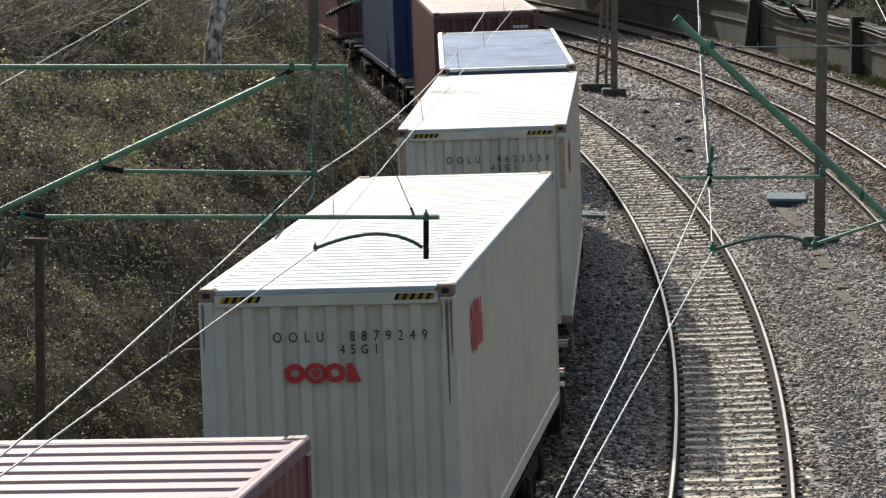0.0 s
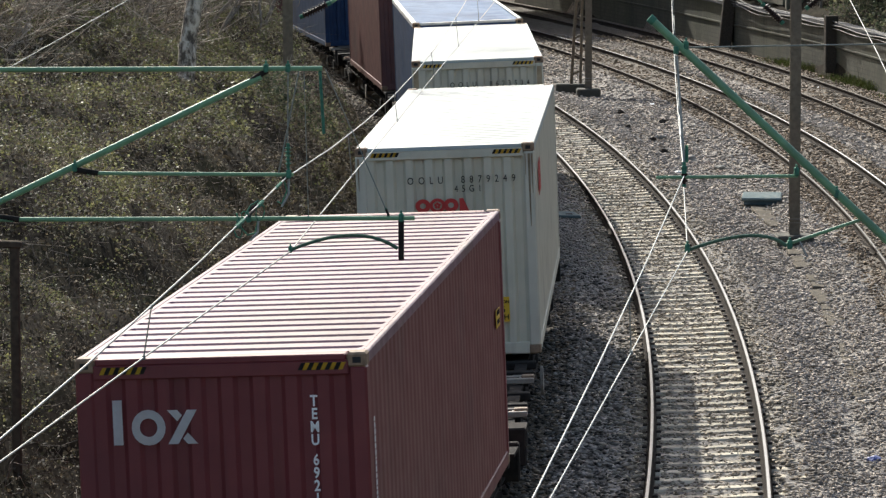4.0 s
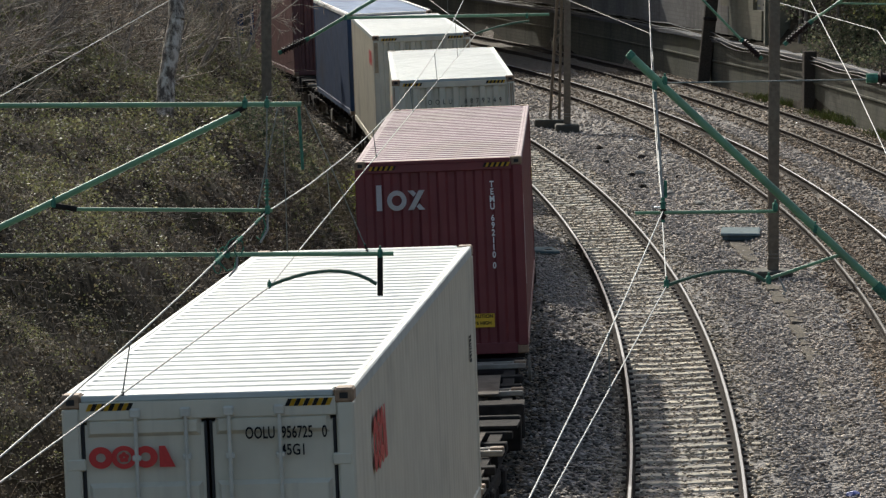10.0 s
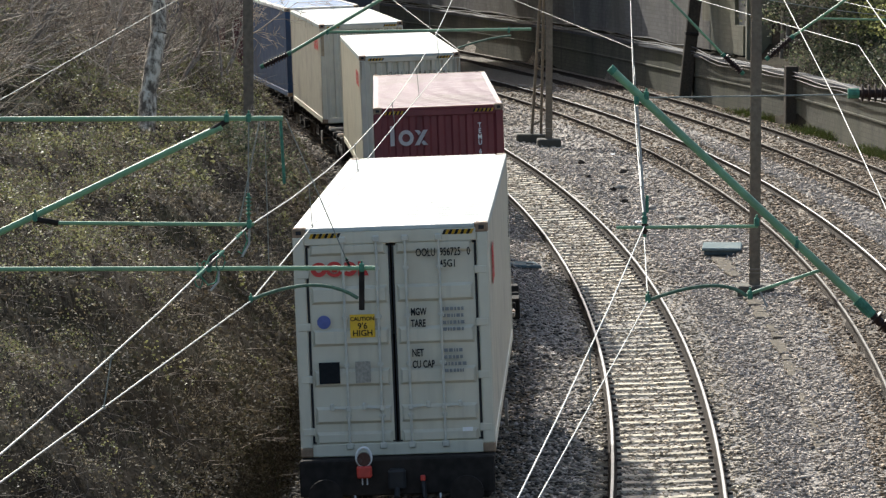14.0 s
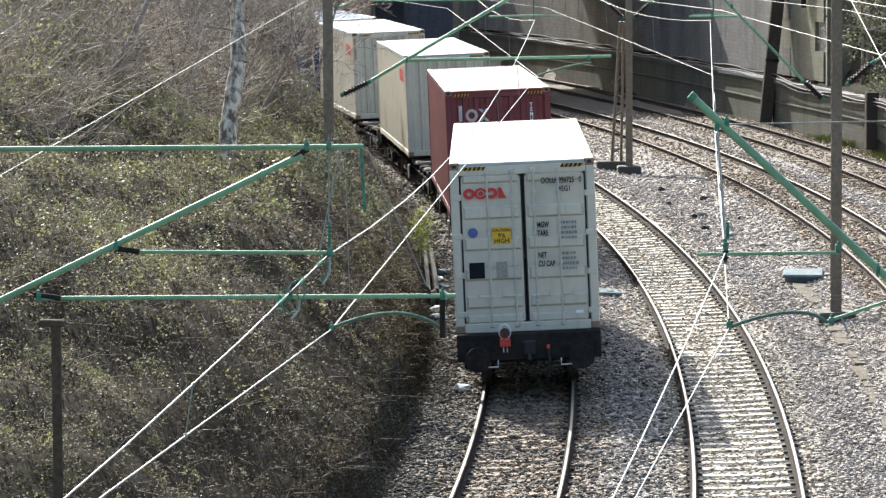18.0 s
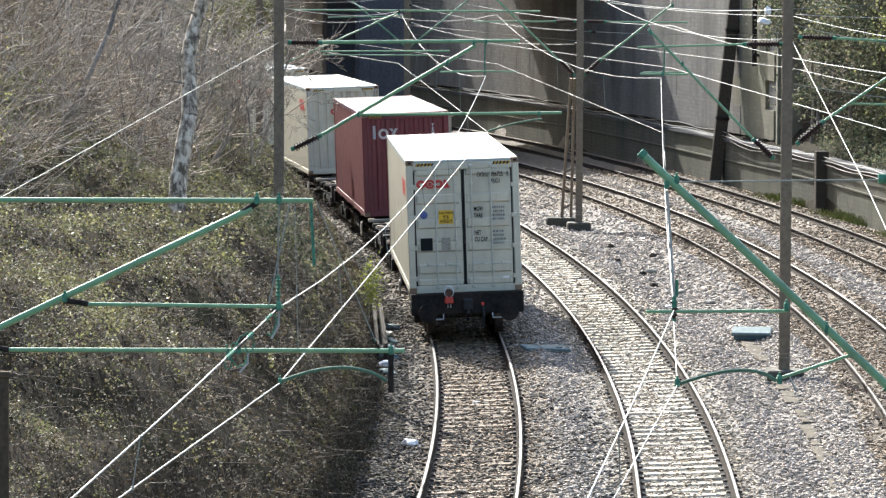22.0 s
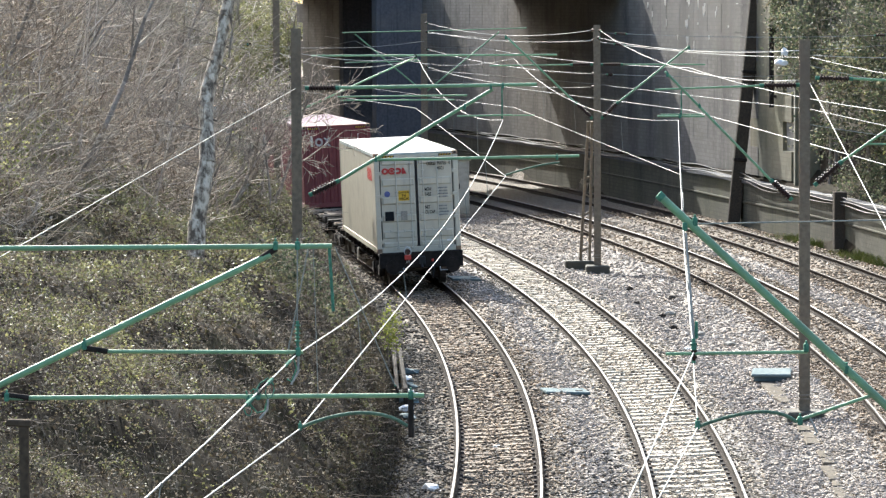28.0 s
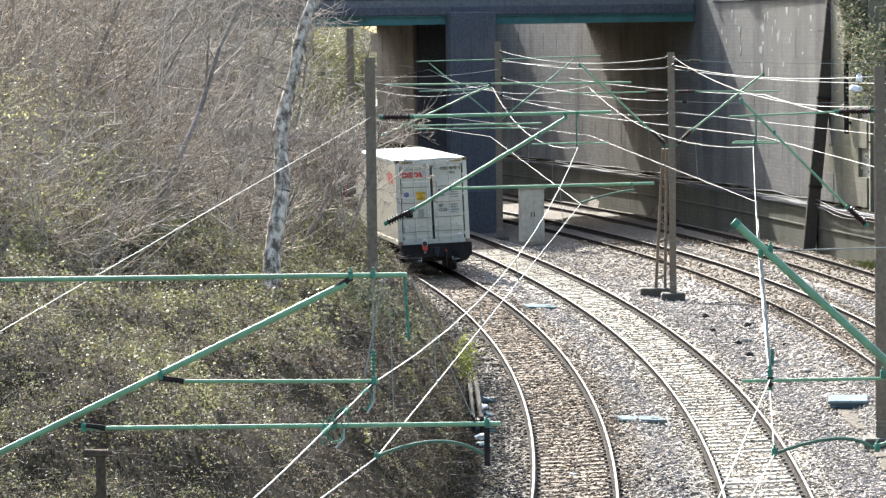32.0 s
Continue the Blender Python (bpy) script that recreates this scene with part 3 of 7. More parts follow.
# ---- ground: one sheet from the camera's bridge to the horizon ----
def build_ground():
    ys = np.concatenate([np.arange(-80, 36, 4.0), np.arange(36, 150, 0.6), np.arange(150, 240, 2.0), np.arange(240, 1500, 60.0)])
    ds = np.concatenate([np.arange(-700, -40, 60.0), np.arange(-40, -14, 1.5), np.arange(-14, -2.6, 0.3), np.arange(-2.6, -1.6, 0.06), np.arange(-1.6, 24, 0.3), np.arange(24, 60, 2.0), np.arange(60, 760, 70.0)])
    Y, D = np.meshgrid(ys, ds, indexing="ij")
    yc = np.minimum(Y, 235)
    X = centre(1, yc) + D
    Z = bank(X, yc)
    rng = np.random.default_rng(4)
    on_bank = Z > -0.2
    Z = Z + np.where(on_bank & (np.abs(D) < 45), rng.normal(0, 0.06, Z.shape), rng.normal(0, 0.008, Z.shape))
    for k in (1, 2, 3, 4):
        off = np.abs(X - centre(k, yc))
        Z += np.where(on_bank, 0, shoulder(off, k) + tilt(X, yc, k))
    # shallow ditch between the second and third track
    mid = (centre(2, yc) + centre(3, yc)) / 2
    Z -= np.where(on_bank, 0, 0.10 * np.exp(-((X - mid) / 0.9) ** 2))
    n, k = Y.shape
    idx = np.arange(n * k).reshape(n, k)
    f = np.stack([idx[:-1, :-1], idx[:-1, 1:], idx[1:, 1:], idx[1:, :-1]], -1).reshape(-1, 4)
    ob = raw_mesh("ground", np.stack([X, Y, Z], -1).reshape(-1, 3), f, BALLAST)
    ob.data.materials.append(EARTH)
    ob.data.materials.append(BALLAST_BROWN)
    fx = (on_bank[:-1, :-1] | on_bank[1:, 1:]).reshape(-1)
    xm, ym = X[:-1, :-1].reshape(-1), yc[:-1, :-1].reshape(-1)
    # dark earth laid past the foot, for the bank's shade on the ballast
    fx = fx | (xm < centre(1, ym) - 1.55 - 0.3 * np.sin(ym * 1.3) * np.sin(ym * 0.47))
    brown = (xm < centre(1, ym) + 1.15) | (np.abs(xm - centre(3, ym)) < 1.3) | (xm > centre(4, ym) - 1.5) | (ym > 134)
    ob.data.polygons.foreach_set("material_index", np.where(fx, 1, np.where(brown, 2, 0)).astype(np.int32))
    ob.data.polygons.foreach_set("use_smooth", np.ones(len(fx), bool))
    tagged(ob, "grey stone ballast between overgrown earth embankments", "ground", kind="structure")


def build_stones():
    """Loose ballast stones: squashed, jittered octahedra."""
    rng = np.random.default_rng(11)
    ys, xs = [], []
    for y0, y1, per in ((46, 70, 190), (70, 95, 135), (95, 122, 70), (122, 156, 34)):
        n = int((y1 - y0) * 17.5 * per)
        y = rng.uniform(y0, y1, n)
        lo, hi = centre(1, y) - 2.0, centre(4, y) + 2.2
        ys.append(y)
        xs.append(rng.uniform(0, 1, n) * (hi - lo) + lo)
    y, x = np.concatenate(ys), np.concatenate(xs)
    # out of the view past the fourth track, and fewer where the sleepers lie bare
    keep = x < 0.125 * y + 0.8
    for k in (1, 2, 3, 4):
        off = np.abs(x - centre(k, y))
        keep &= ~((off < 1.25) & (rng.uniform(0, 1, len(x)) < (0.42 if k == 2 else 0.3)))
        keep &= np.abs(off - 0.7525) > 0.10
    y, x = y[keep], x[keep]
    n = len(x)
    mid = (centre(2, y) + centre(3, y)) / 2
    z = -0.25 - 0.10 * np.exp(-((x - mid) / 0.9) ** 2) + rng.uniform(0, 0.03, n)
    for k in (1, 2, 3, 4):
        off = np.abs(x - centre(k, y))
        z += shoulder(off, k) + tilt(x, y, k)
    base = np.array([(1, 0, 0), (-1, 0, 0), (0, 1, 0), (0, -1, 0), (0, 0, 1), (0, 0, -1)], float)
    faces = np.array([(0, 2, 4), (2, 1, 4), (1, 3, 4), (3, 0, 4), (2, 0, 5), (1, 2, 5), (3, 1, 5), (0, 3, 5)])
    a = rng.uniform(0, math.tau, n)
    v = base[None] * rng.uniform(0.45, 1.4, (n, 6, 1)) + rng.normal(0, 0.34, (n, 6, 3))
    inside = np.where(np.abs(x - centre(2, y)) < 0.74, 0.8, 1.0)
    v *= ((rng.uniform(0.021, 0.052, n) * inside * np.clip(y / 85, 0.9, 1.2))[:, None, None] * np.array([1.2, 1.1, 0.52]))
    c, s = np.cos(a)[:, None], np.sin(a)[:, None]
    v = np.stack([v[..., 0] * c - v[..., 1] * s, v[..., 0] * s + v[..., 1] * c, v[..., 2]], -1)
    v += np.stack([x, y, z], -1)[:, None]
    brown = (x < centre(1, y) + 1.2 + rng.normal(0, 0.2, n)) | (np.abs(x - centre(3, y)) < 1.3) | (x > centre(4, y) - 1.5)
    # cess stones carry the bank's shade in their colour besides their dirt
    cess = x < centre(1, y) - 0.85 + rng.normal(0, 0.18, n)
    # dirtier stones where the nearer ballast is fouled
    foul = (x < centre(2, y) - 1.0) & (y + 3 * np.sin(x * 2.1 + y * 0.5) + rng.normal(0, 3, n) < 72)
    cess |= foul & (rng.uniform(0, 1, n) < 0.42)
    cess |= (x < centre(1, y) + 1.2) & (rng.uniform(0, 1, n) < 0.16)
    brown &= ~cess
    tan = (np.abs(x - centre(2, y)) < 1.25 + rng.normal(0, 0.12, n)) & ~brown & ~cess
    for sel, mat, words in ((tan, STONE_TAN, "sandy ballast stones packed between the pale sleepers"), (cess, STONE_CESS, "dirty stones between the track and the bank, darkened further for its shade"), (~brown & ~tan & ~cess, STONE, "loose crushed grey ballast stones lying on the track bed"), (brown, STONE_BROWN, "rust-stained ballast stones round the sleepers")):
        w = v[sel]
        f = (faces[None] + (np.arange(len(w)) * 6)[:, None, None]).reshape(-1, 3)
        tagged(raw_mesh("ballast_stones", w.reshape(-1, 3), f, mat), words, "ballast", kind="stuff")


# ---- tracks ----
RAIL_PROFILE = [(-0.07, -0.159), (0.07, -0.159), (0.07, -0.148), (0.012, -0.128), (0.010, -0.045), (0.036, -0.034), (0.036, -0.006), (0.028, 0.0), (0.019, 0.0008), (-0.019, 0.0008), (-0.028, 0.0), (-0.036, -0.006), (-0.036, -0.034), (-0.010, -0.045), (-0.012, -0.128), (-0.07, -0.148)]


def build_rail(k, side, parent):
    y = np.concatenate([np.arange(-60, 40, 4.0), np.arange(40, 170, 1.0), np.arange(170, 250, 3.0)])
    x, d = centre(k, y), slope(k, y)
    nrm = np.stack([1 / np.hypot(1, d), -d / np.hypot(1, d)], -1)
    off = side * 0.7525
    cant = CANT if k < 3 else 0.02
    prof = np.array(RAIL_PROFILE)
    px = x[:, None] + nrm[:, :1] * (off + prof[None, :, 0])
    py = y[:, None] + nrm[:, 1:] * (off + prof[None, :, 0])
    pz = np.broadcast_to(prof[None, :, 1] + off * math.sin(cant), px.shape)
    n, m = px.shape
    idx = np.arange(n * m).reshape(n, m)
    nxt = np.roll(idx, -1, axis=1)
    f = np.stack([idx[:-1], nxt[:-1], nxt[1:], idx[1:]], -1)
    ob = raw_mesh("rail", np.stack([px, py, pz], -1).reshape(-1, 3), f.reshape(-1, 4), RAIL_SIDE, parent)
    # only the right rail of track 3 gets the painted sheen
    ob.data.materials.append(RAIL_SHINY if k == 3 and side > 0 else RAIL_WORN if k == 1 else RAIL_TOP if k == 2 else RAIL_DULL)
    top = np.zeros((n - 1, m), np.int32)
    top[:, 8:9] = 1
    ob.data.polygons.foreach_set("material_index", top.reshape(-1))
    return ob


def build_track(k):
    words = {1: "curved railway track with steel rails on rust-stained sleepers", 2: "curved railway track with bright rails on pale concrete sleepers",
             3: "railway track with one bright rail beside the masts", 4: "dull rusty railway track beside the low wall"}[k]
    tr = thing("track", words, "railway track", kind="structure")
    for side in (-1, 1):
        build_rail(k, side, tr)
    # a sleeper with dished ends and bevelled shoulders
    bm = bmesh.new()
    prof = [(-0.125, -0.2), (0.125, -0.2), (0.125, -0.03), (0.10, 0.0), (-0.10, 0.0), (-0.125, -0.03)]
    xs = [(-1.26, -0.02), (-0.98, 0.0), (-0.5, 0.0), (0, -0.012), (0.5, 0.0), (0.98, 0.0), (1.26, -0.02)]
    rings = [[bm.verts.new((x, p, q + (dz if q > -0.1 else 0))) for p, q in prof] for x, dz in xs]
    for a, b in zip(rings, rings[1:]):
        for i in range(6):
            bm.faces.new((a[i], a[(i + 1) % 6], b[(i + 1) % 6], b[i]))
    bm.faces.new(rings[0][::-1]), bm.faces.new(rings[-1])
    first = part("sleeper", bm, SLEEPER_PALE if k == 2 else SLEEPER_DARK, tr)
    bm = bmesh.new()
    for side in (-1, 1):
        for dx in (-0.095, 0.095):
            box(bm, (side * 0.7525 + dx, 0, 0.012), (0.07, 0.13, 0.05), bevel=0.012)
    chairs = part("rail_chair", bm, CHAIR, tr)
    cant = CANT if k < 3 else 0.02
    rng = random.Random(k)
    y0 = {1: 46.0, 2: 42.0, 3: 62.0, 4: 84.0}[k]
    y, i = y0, 0
    step = {1: 0.68, 2: 0.665, 3: 0.70, 4: 0.70}[k]
    while y < 150 and i < 165:
        d = float(slope(k, y))
        h = {1: -0.175, 2: -0.157, 3: -0.185, 4: -0.19}[k]
        m = Matrix.Translation((float(centre(k, y)), y, h + rng.uniform(-0.008, 0.008))) @ Euler((0, -cant, -math.atan(d) + rng.uniform(-0.012, 0.012))).to_matrix().to_4x4()
        if i == 0:
            first.matrix_basis, chairs.matrix_basis = m, m
        else:
            again(first, tr, m)
            again(chairs, tr, m)
        y += step
        i += 1


# ---- low wall with cables, tall retaining wall, bridge ----
def along_wall(bm, y0, y1, step, prof, shift=0.0, lift=None):
    """Sweeps a closed profile of (out, z) along the wall's line."""
    ys = np.arange(y0, y1 + 1e-6, step)
    rings = []
    for y in ys:
        x = float(wall_line(y)) + shift
        dz = lift(y) if lift else 0
        rings.append([bm.verts.new((x + o, y, z + dz)) for o, z in prof])
    k = len(prof)
    for a, b in zip(rings, rings[1:]):
        for i in range(k):
            bm.faces.new((a[i], a[(i + 1) % k], b[(i + 1) % k], b[i]))
    bm.faces.new(rings[0][::-1]), bm.faces.new(rings[-1])
    return bm


def build_walls():
    low = thing("wall_low", "low weathered concrete wall with a projecting ledge beside the track", "wall", kind="structure")
    part("wall_face", along_wall(bmesh.new(), 88, 216, 2.0, [(0, -0.5), (0.35, -0.5), (0.35, 1.45), (0, 1.45)]), WALL_LOW, low)
    part("ledge", along_wall(bmesh.new(), 88, 216, 2.0, [(-0.05, 0.74), (0.0, 0.70), (0.0, 0.80), (-0.05, 0.79)]), WALL_LOW, low)
    part("coping", along_wall(bmesh.new(), 88, 216, 2.0, [(-0.08, 1.45), (0.43, 1.45), (0.43, 1.56), (-0.08, 1.56)]), DARK_BRICK, low)
    bm = bmesh.new()
    for y in (132.5,):
        box(bm, (float(wall_line(y)) - 0.1, y, 0.85), (0.42, 0.7, 1.9), bevel=0.03)
        part("pilaster", bm, TIMBER, low)
        bm = bmesh.new()
    bm.free()
    # cables on brackets along the coping
    rng = random.Random(3)
    for j in range(3):
        bm = bmesh.new()
        ph = rng.uniform(0, 6)
        pts = [(float(wall_line(y)) - 0.13 - 0.03 * (j % 2), y, 1.60 - 0.12 * j + (0.22 if y > 147 else 0.22 * max(0, (y - 143.5) / 3.5)) + 0.035 * math.sin(y * 0.9 + ph)) for y in np.arange(90, 214, 1.2)]
        chain(bm, pts, 0.019, 5)
        tagged(part("cable_run", bm, CABLE, None), "grey cable clipped along the low concrete wall", "cable", "cables on the wall")
    tall = thing("wall_tall", "tall damp-stained brick retaining wall with lime runs", "wall", kind="structure")
    part("backing", along_wall(bmesh.new(), 141.7, 231.5, 2.5, [(0.62, 1.3), (1.3, 1.3), (1.3, 13.0), (0.62, 13.0)]), CONCRETE, tall)
    # blocks: each course of panels stands proud of the backing
    y = 141.7
    kinds = {}
    while y < 229:
        w = 2.4
        za, zb = y, y + w
        xa, xb = float(wall_line(za)), float(wall_line(zb))
        ang = -math.atan2(xb - xa, w)
        ln = math.hypot(xb - xa, w)
        for row in range(11):
            shift = (row % 2) * 0.5 * ln
            key = (round(ln, 1), y < 146)
            yy = y + w / 2 + shift * math.cos(ang)
            m = Matrix.Translation((float(wall_line(yy)) + 0.56, yy, 1.75 + row * 1.05 + 0.5)) @ Euler((0, 0, ang)).to_matrix().to_4x4()
            if key not in kinds:
                bm = bmesh.new()
                box(bm, (0, 0, 0), (0.16, ln - 0.001, 1.049), bevel=0.001)
                kinds[key] = part("brick_panel", bm, WALL_MOSSY if y < 146 else WALL_BRICK, tall, m=m)
            else:
                again(kinds[key], tall, m)
        y += w
    # pale lime runs on the blocks
    rng = random.Random(17)
    for i in range(30):
        yy = rng.uniform(149.5, 166)
        bm = bmesh.new()
        hh, ww = rng.uniform(0.06, 0.26), rng.uniform(0.08, 0.30)
        sheet(bm, [(0, -ww, hh), (0, ww * rng.uniform(0.4, 1), hh * rng.uniform(0.8, 1.1)), (0, ww * 0.5, 0), (0, 0, -hh * rng.uniform(0.3, 1.0)), (0, -ww * 0.9, -hh * 0.2)], [(0, 1, 2, 3, 4)])
        bmesh.ops.solidify(bm, geom=bm.faces[:], thickness=0.004)
        part("lime_run", bm, LIME_RUN, tall, "pale lime run" if i == 0 else "", Matrix.Translation((float(wall_line(yy)) + 0.470, yy, rng.uniform(6.3, 9.0))) @ Euler((0, 0, -math.atan(float(wall_line(yy + 0.5) - wall_line(yy - 0.5))))).to_matrix().to_4x4())
    part("string_course", along_wall(bmesh.new(), 141.7, 169, 2.5, [(0.40, 9.25), (0.5, 9.2), (0.5, 9.36), (0.40, 9.36)]), DARK_BRICK, tall)
    # the wall's end towards the camera
    bm = bmesh.new()
    box(bm, (float(wall_line(141.4)) + 0.95, 141.3, 7.0), (0.9, 0.5, 12.0), bevel=0.03)
    part("end_pier", bm, MOSSY, tall)


def build_bridge(y0, y1, front):
    """A road bridge square to the wall: slab, green edge girders, parapets and a column row."""
    br = thing("road_bridge", "dark road bridge with green edge girders over the tracks" if front else "second dark road bridge farther along the line", "bridge", "road bridges")
    a = Vector((float(wall_line(y0)) + 0.45, y0, 0))
    ang = math.atan2(float(wall_line(y0 + 5) - wall_line(y0 - 5)), 10.0)
    left = Vector((-math.cos(ang), math.sin(ang), 0))
    away = Vector((math.sin(ang), math.cos(ang), 0))
    depth = y1 - y0
    span = 46.0
    m = Matrix((left, away, Vector((0, 0, 1)))).transposed().to_4x4()
    m = Matrix.Translation(a) @ m
    bm = bmesh.new()
    box(bm, (span / 2, depth / 2, 9.25), (span, depth, 0.55))
    part("deck", bm, TARMAC, br, m=m)
    for j, yy in enumerate((0.12, depth - 0.12)):
        bm = bmesh.new()
        for cx, cz, sy, sz in ((0, 8.78, 0.32, 0.04), (0, 8.46, 0.32, 0.05), (0, 8.62, 0.05, 0.3)):
            box(bm, (span / 2, yy, cz), (span, sy, sz))
        for q in np.arange(1.0, span, 2.2):
            box(bm, (q, yy, 8.62), (0.03, 0.22, 0.27))
        part("girder", bm, BRIDGE_GREEN, br, "dull green steel girder", m=m)
        bm = bmesh.new()
        box(bm, (span / 2, yy, 10.1), (span, 0.3, 1.3), bevel=0.04)
        box(bm, (span / 2, yy, 9.0), (span, 0.42, 0.4), bevel=0.04)
        part("parapet", bm, DARK_BRICK, br, m=m)
    for q in np.arange(2.0, depth - 1, 3.0):
        bm = bmesh.new()
        box(bm, (span / 2, q, 8.7), (span, 0.35, 0.5))
        part("cross_beam", bm, TARMAC, br, m=m)
    # columns between the tracks
    if front:
        for q in (-0.35, 8.0):
            bm = bmesh.new()
            box(bm, (9.75, q, 4.25), (2.0, 1.1, 9.4), bevel=0.05)
            box(bm, (9.75, q, 0.5), (2.2, 1.3, 1.9), bevel=0.05)
            col = part("column", bm, DARK_BRICK, br, m=m)
            bm = bmesh.new()
            rod(bm, (10.62, q - 0.6, 0.2), (10.62, q - 0.6, 8.3), 0.06, 8)
            for z in (1.5, 3.6, 5.7, 7.8):
                rod(bm, (10.62, q - 0.6, z - 0.05), (10.62, q - 0.6, z + 0.05), 0.085, 8)
            part("drainpipe", bm, LIME_RUN, col, "lime-crusted drainpipe", m=m)
    bm = bmesh.new()
    box(bm, (span - 12, depth / 2, 4.2), (1.0, depth - 0.6, 8.6), bevel=0.05)
    part("abutment", bm, DARK_BRICK, br, m=m)
    return br


def build_leaning_post():
    post = thing("wall_post", "tall dark leaning timber post fixed to the low wall", "post")
    bm = bmesh.new()
    a, b = Vector((float(wall_line(147)) - 0.35, 147.0, -0.4)), Vector((float(wall_line(147)) + 0.75, 147.0, 10.4))
    q = (b - a).to_track_quat("Z", "Y").to_matrix().to_4x4()
    box(bm, (a + b) / 2, (0.55, 0.45, (b - a).length), q, bevel=0.03)
    part("shaft", bm, TIMBER, post)
    for h in (0.25, 0.55):
        bm = bmesh.new()
        box(bm, a.lerp(b, h) + Vector((0, -0.05, 0)), (0.62, 0.5, 0.12), q, bevel=0.02)
        part("strap", bm, GRIME, post)
    short = thing("bracket_post", "short dark post bolted to the face of the tall wall", "post")
    x = float(wall_line(144)) + 0.34
    bm = bmesh.new()
    rod(bm, (x, 144, 4.3), (x, 144, 7.3), 0.09)
    part("shaft", bm, GRIME, short)
    for z in (4.7, 6.6, 7.0):
        bm = bmesh.new()
        box(bm, (x + 0.06, 143.95, z), (0.3, 0.24, 0.10), bevel=0.02)
        part("bracket", bm, GRIME, short)


def build_trackside():
    """Small things beside the rails."""
    rng = random.Random(8)
    # junction box on the ballast
    jb = thing("equipment_box", "low grey-blue lidded equipment box standing on the ballast", "equipment box", m=pose(7.35, 88.9, -0.26, 0, 0, -6))
    bm = bmesh.new()
    box(bm, (0, 0, 0.04), (0.78, 0.98, 0.12), bevel=0.02)
    part("body", bm, BOX_SIDE, jb)
    bm = bmesh.new()
    box(bm, (0, 0, 0.135), (0.88, 1.1, 0.07), Euler((0.04, 0, 0)).to_matrix().to_4x4(), bevel=0.022)
    part("lid", bm, BOX_LID, jb)
    # flat cover slabs
    for x, y, w, l, words in ((2.57, 84.0, 0.95, 0.9, "pale grey-green cover slab lying between the tracks"), (0.62, 118.4, 0.85, 1.3, "grey cover slab lying on the ballast between the tracks")):
        sl = thing("cover_slab", words, "slab", "cover slabs", m=pose(x, y, -0.065, 0, 2, 8))
        bm = bmesh.new()
        box(bm, (0, 0, 0.03), (w, l, 0.06), bevel=0.012)
        part("plate", bm, BOX_LID, sl)
        bm = bmesh.new()
        box(bm, (w * 0.28, -l * 0.2, 0.066), (0.14, 0.08, 0.012))
        part("handle", bm, GRIME, sl)
    # old timbers and concrete trough lids in the ditch, running aside of the third track
    for i in range(36):
        y = 51 + i * 1.12 + rng.uniform(-0.1, 0.1)
        if i in (6, 13, 14, 22, 29):
            continue
        x = float((centre(2, y) + centre(3, y)) / 2) + 0.33 + rng.uniform(-0.05, 0.05)
        tl = thing("trough_lid", "broken buff concrete trough lid half sunk in ballast", "trough lid", "trough lids", m=pose(x, y, -0.352, rng.uniform(-2, 2), rng.uniform(-4, 4), math.degrees(-math.atan(float(slope(2, y)))) + rng.uniform(-4, 4)))
        bm = bmesh.new()
        box(bm, (0, 0, 0.02), (0.36, rng.uniform(0.9, 1.06), 0.07), bevel=0.015)
        part("slab", bm, TROUGH, tl)
    # timber edging and cable trough by the foot of the bank
    for i, (x0, x1, y0, y1) in enumerate(((-0.97, -1.17, 82.5, 92.5), (-0.79, -1.02, 82.5, 92.3))):
        ed = thing("edging_board", "dark timber edging board at the foot of the bank", "board", "edging boards")
        bm = bmesh.new()
        a, b = Vector((x0, y0, 0.02)), Vector((x1, y1, 0.02))
        box(bm, (a + b) / 2, (0.09, (b - a).length, 0.34), Euler((0, 0, -math.atan2(x1 - x0, y1 - y0))).to_matrix().to_4x4(), bevel=0.01)
        part("plank", bm, DARK_BOARD, ed)
    for i in range(7):
        y = 79.6 + i * 1.6
        bag = thing("litter", "crumpled pale plastic litter beside the edging board", "litter", "litter", m=pose(-0.70 - 0.016 * (y - 80) + rng.uniform(-0.06, 0.06), y, -0.1, 0, 0, rng.uniform(0, 360)))
        part("wrap", crumple(bmesh.new(), rng, 0.13, 0.3, 0.09), PLASTIC if i % 2 else BOX_LID, bag)
    for x, y, a, b, c in ((-0.22, 68.2, 0.25, 0.16, 0.15), (8.3, 121.5, 0.2, 0.15, 0.07), (6.6, 119.0, 0.22, 0.16, 0.05), (12.4, 126.0, 0.32, 0.2, 0.08), (9.4, 124.0, 0.14, 0.1, 0.05), (2.0, 93.0, 0.12, 0.08, 0.05), (1.0, 75.0, 0.1, 0.07, 0.05), (5.4, 100.0, 0.12, 0.1, 0.05), (5.9, 96.0, 0.14, 0.09, 0.05), (8.35, 63.0, 0.1, 0.08, 0.06), (1.75, 79.0, 0.08, 0.06, 0.05)):
        bag = thing("plastic_bag", "crumpled white plastic bag lying on the ballast", "litter", "litter", m=pose(x, y, -0.2, 0, 0, rng.uniform(0, 360)))
        part("wrap", crumple(bmesh.new(), rng, a, b, c), PLASTIC, bag)
    bag = thing("plastic_bag", "torn white plastic bag caught on an overhead cross wire", "litter", "litter", m=pose(10.9, 126.88, 6.5, 0, 0, 20))
    part("wrap", crumple(bmesh.new(), rng, 0.13, 0.12, 0.2), PLASTIC, bag)
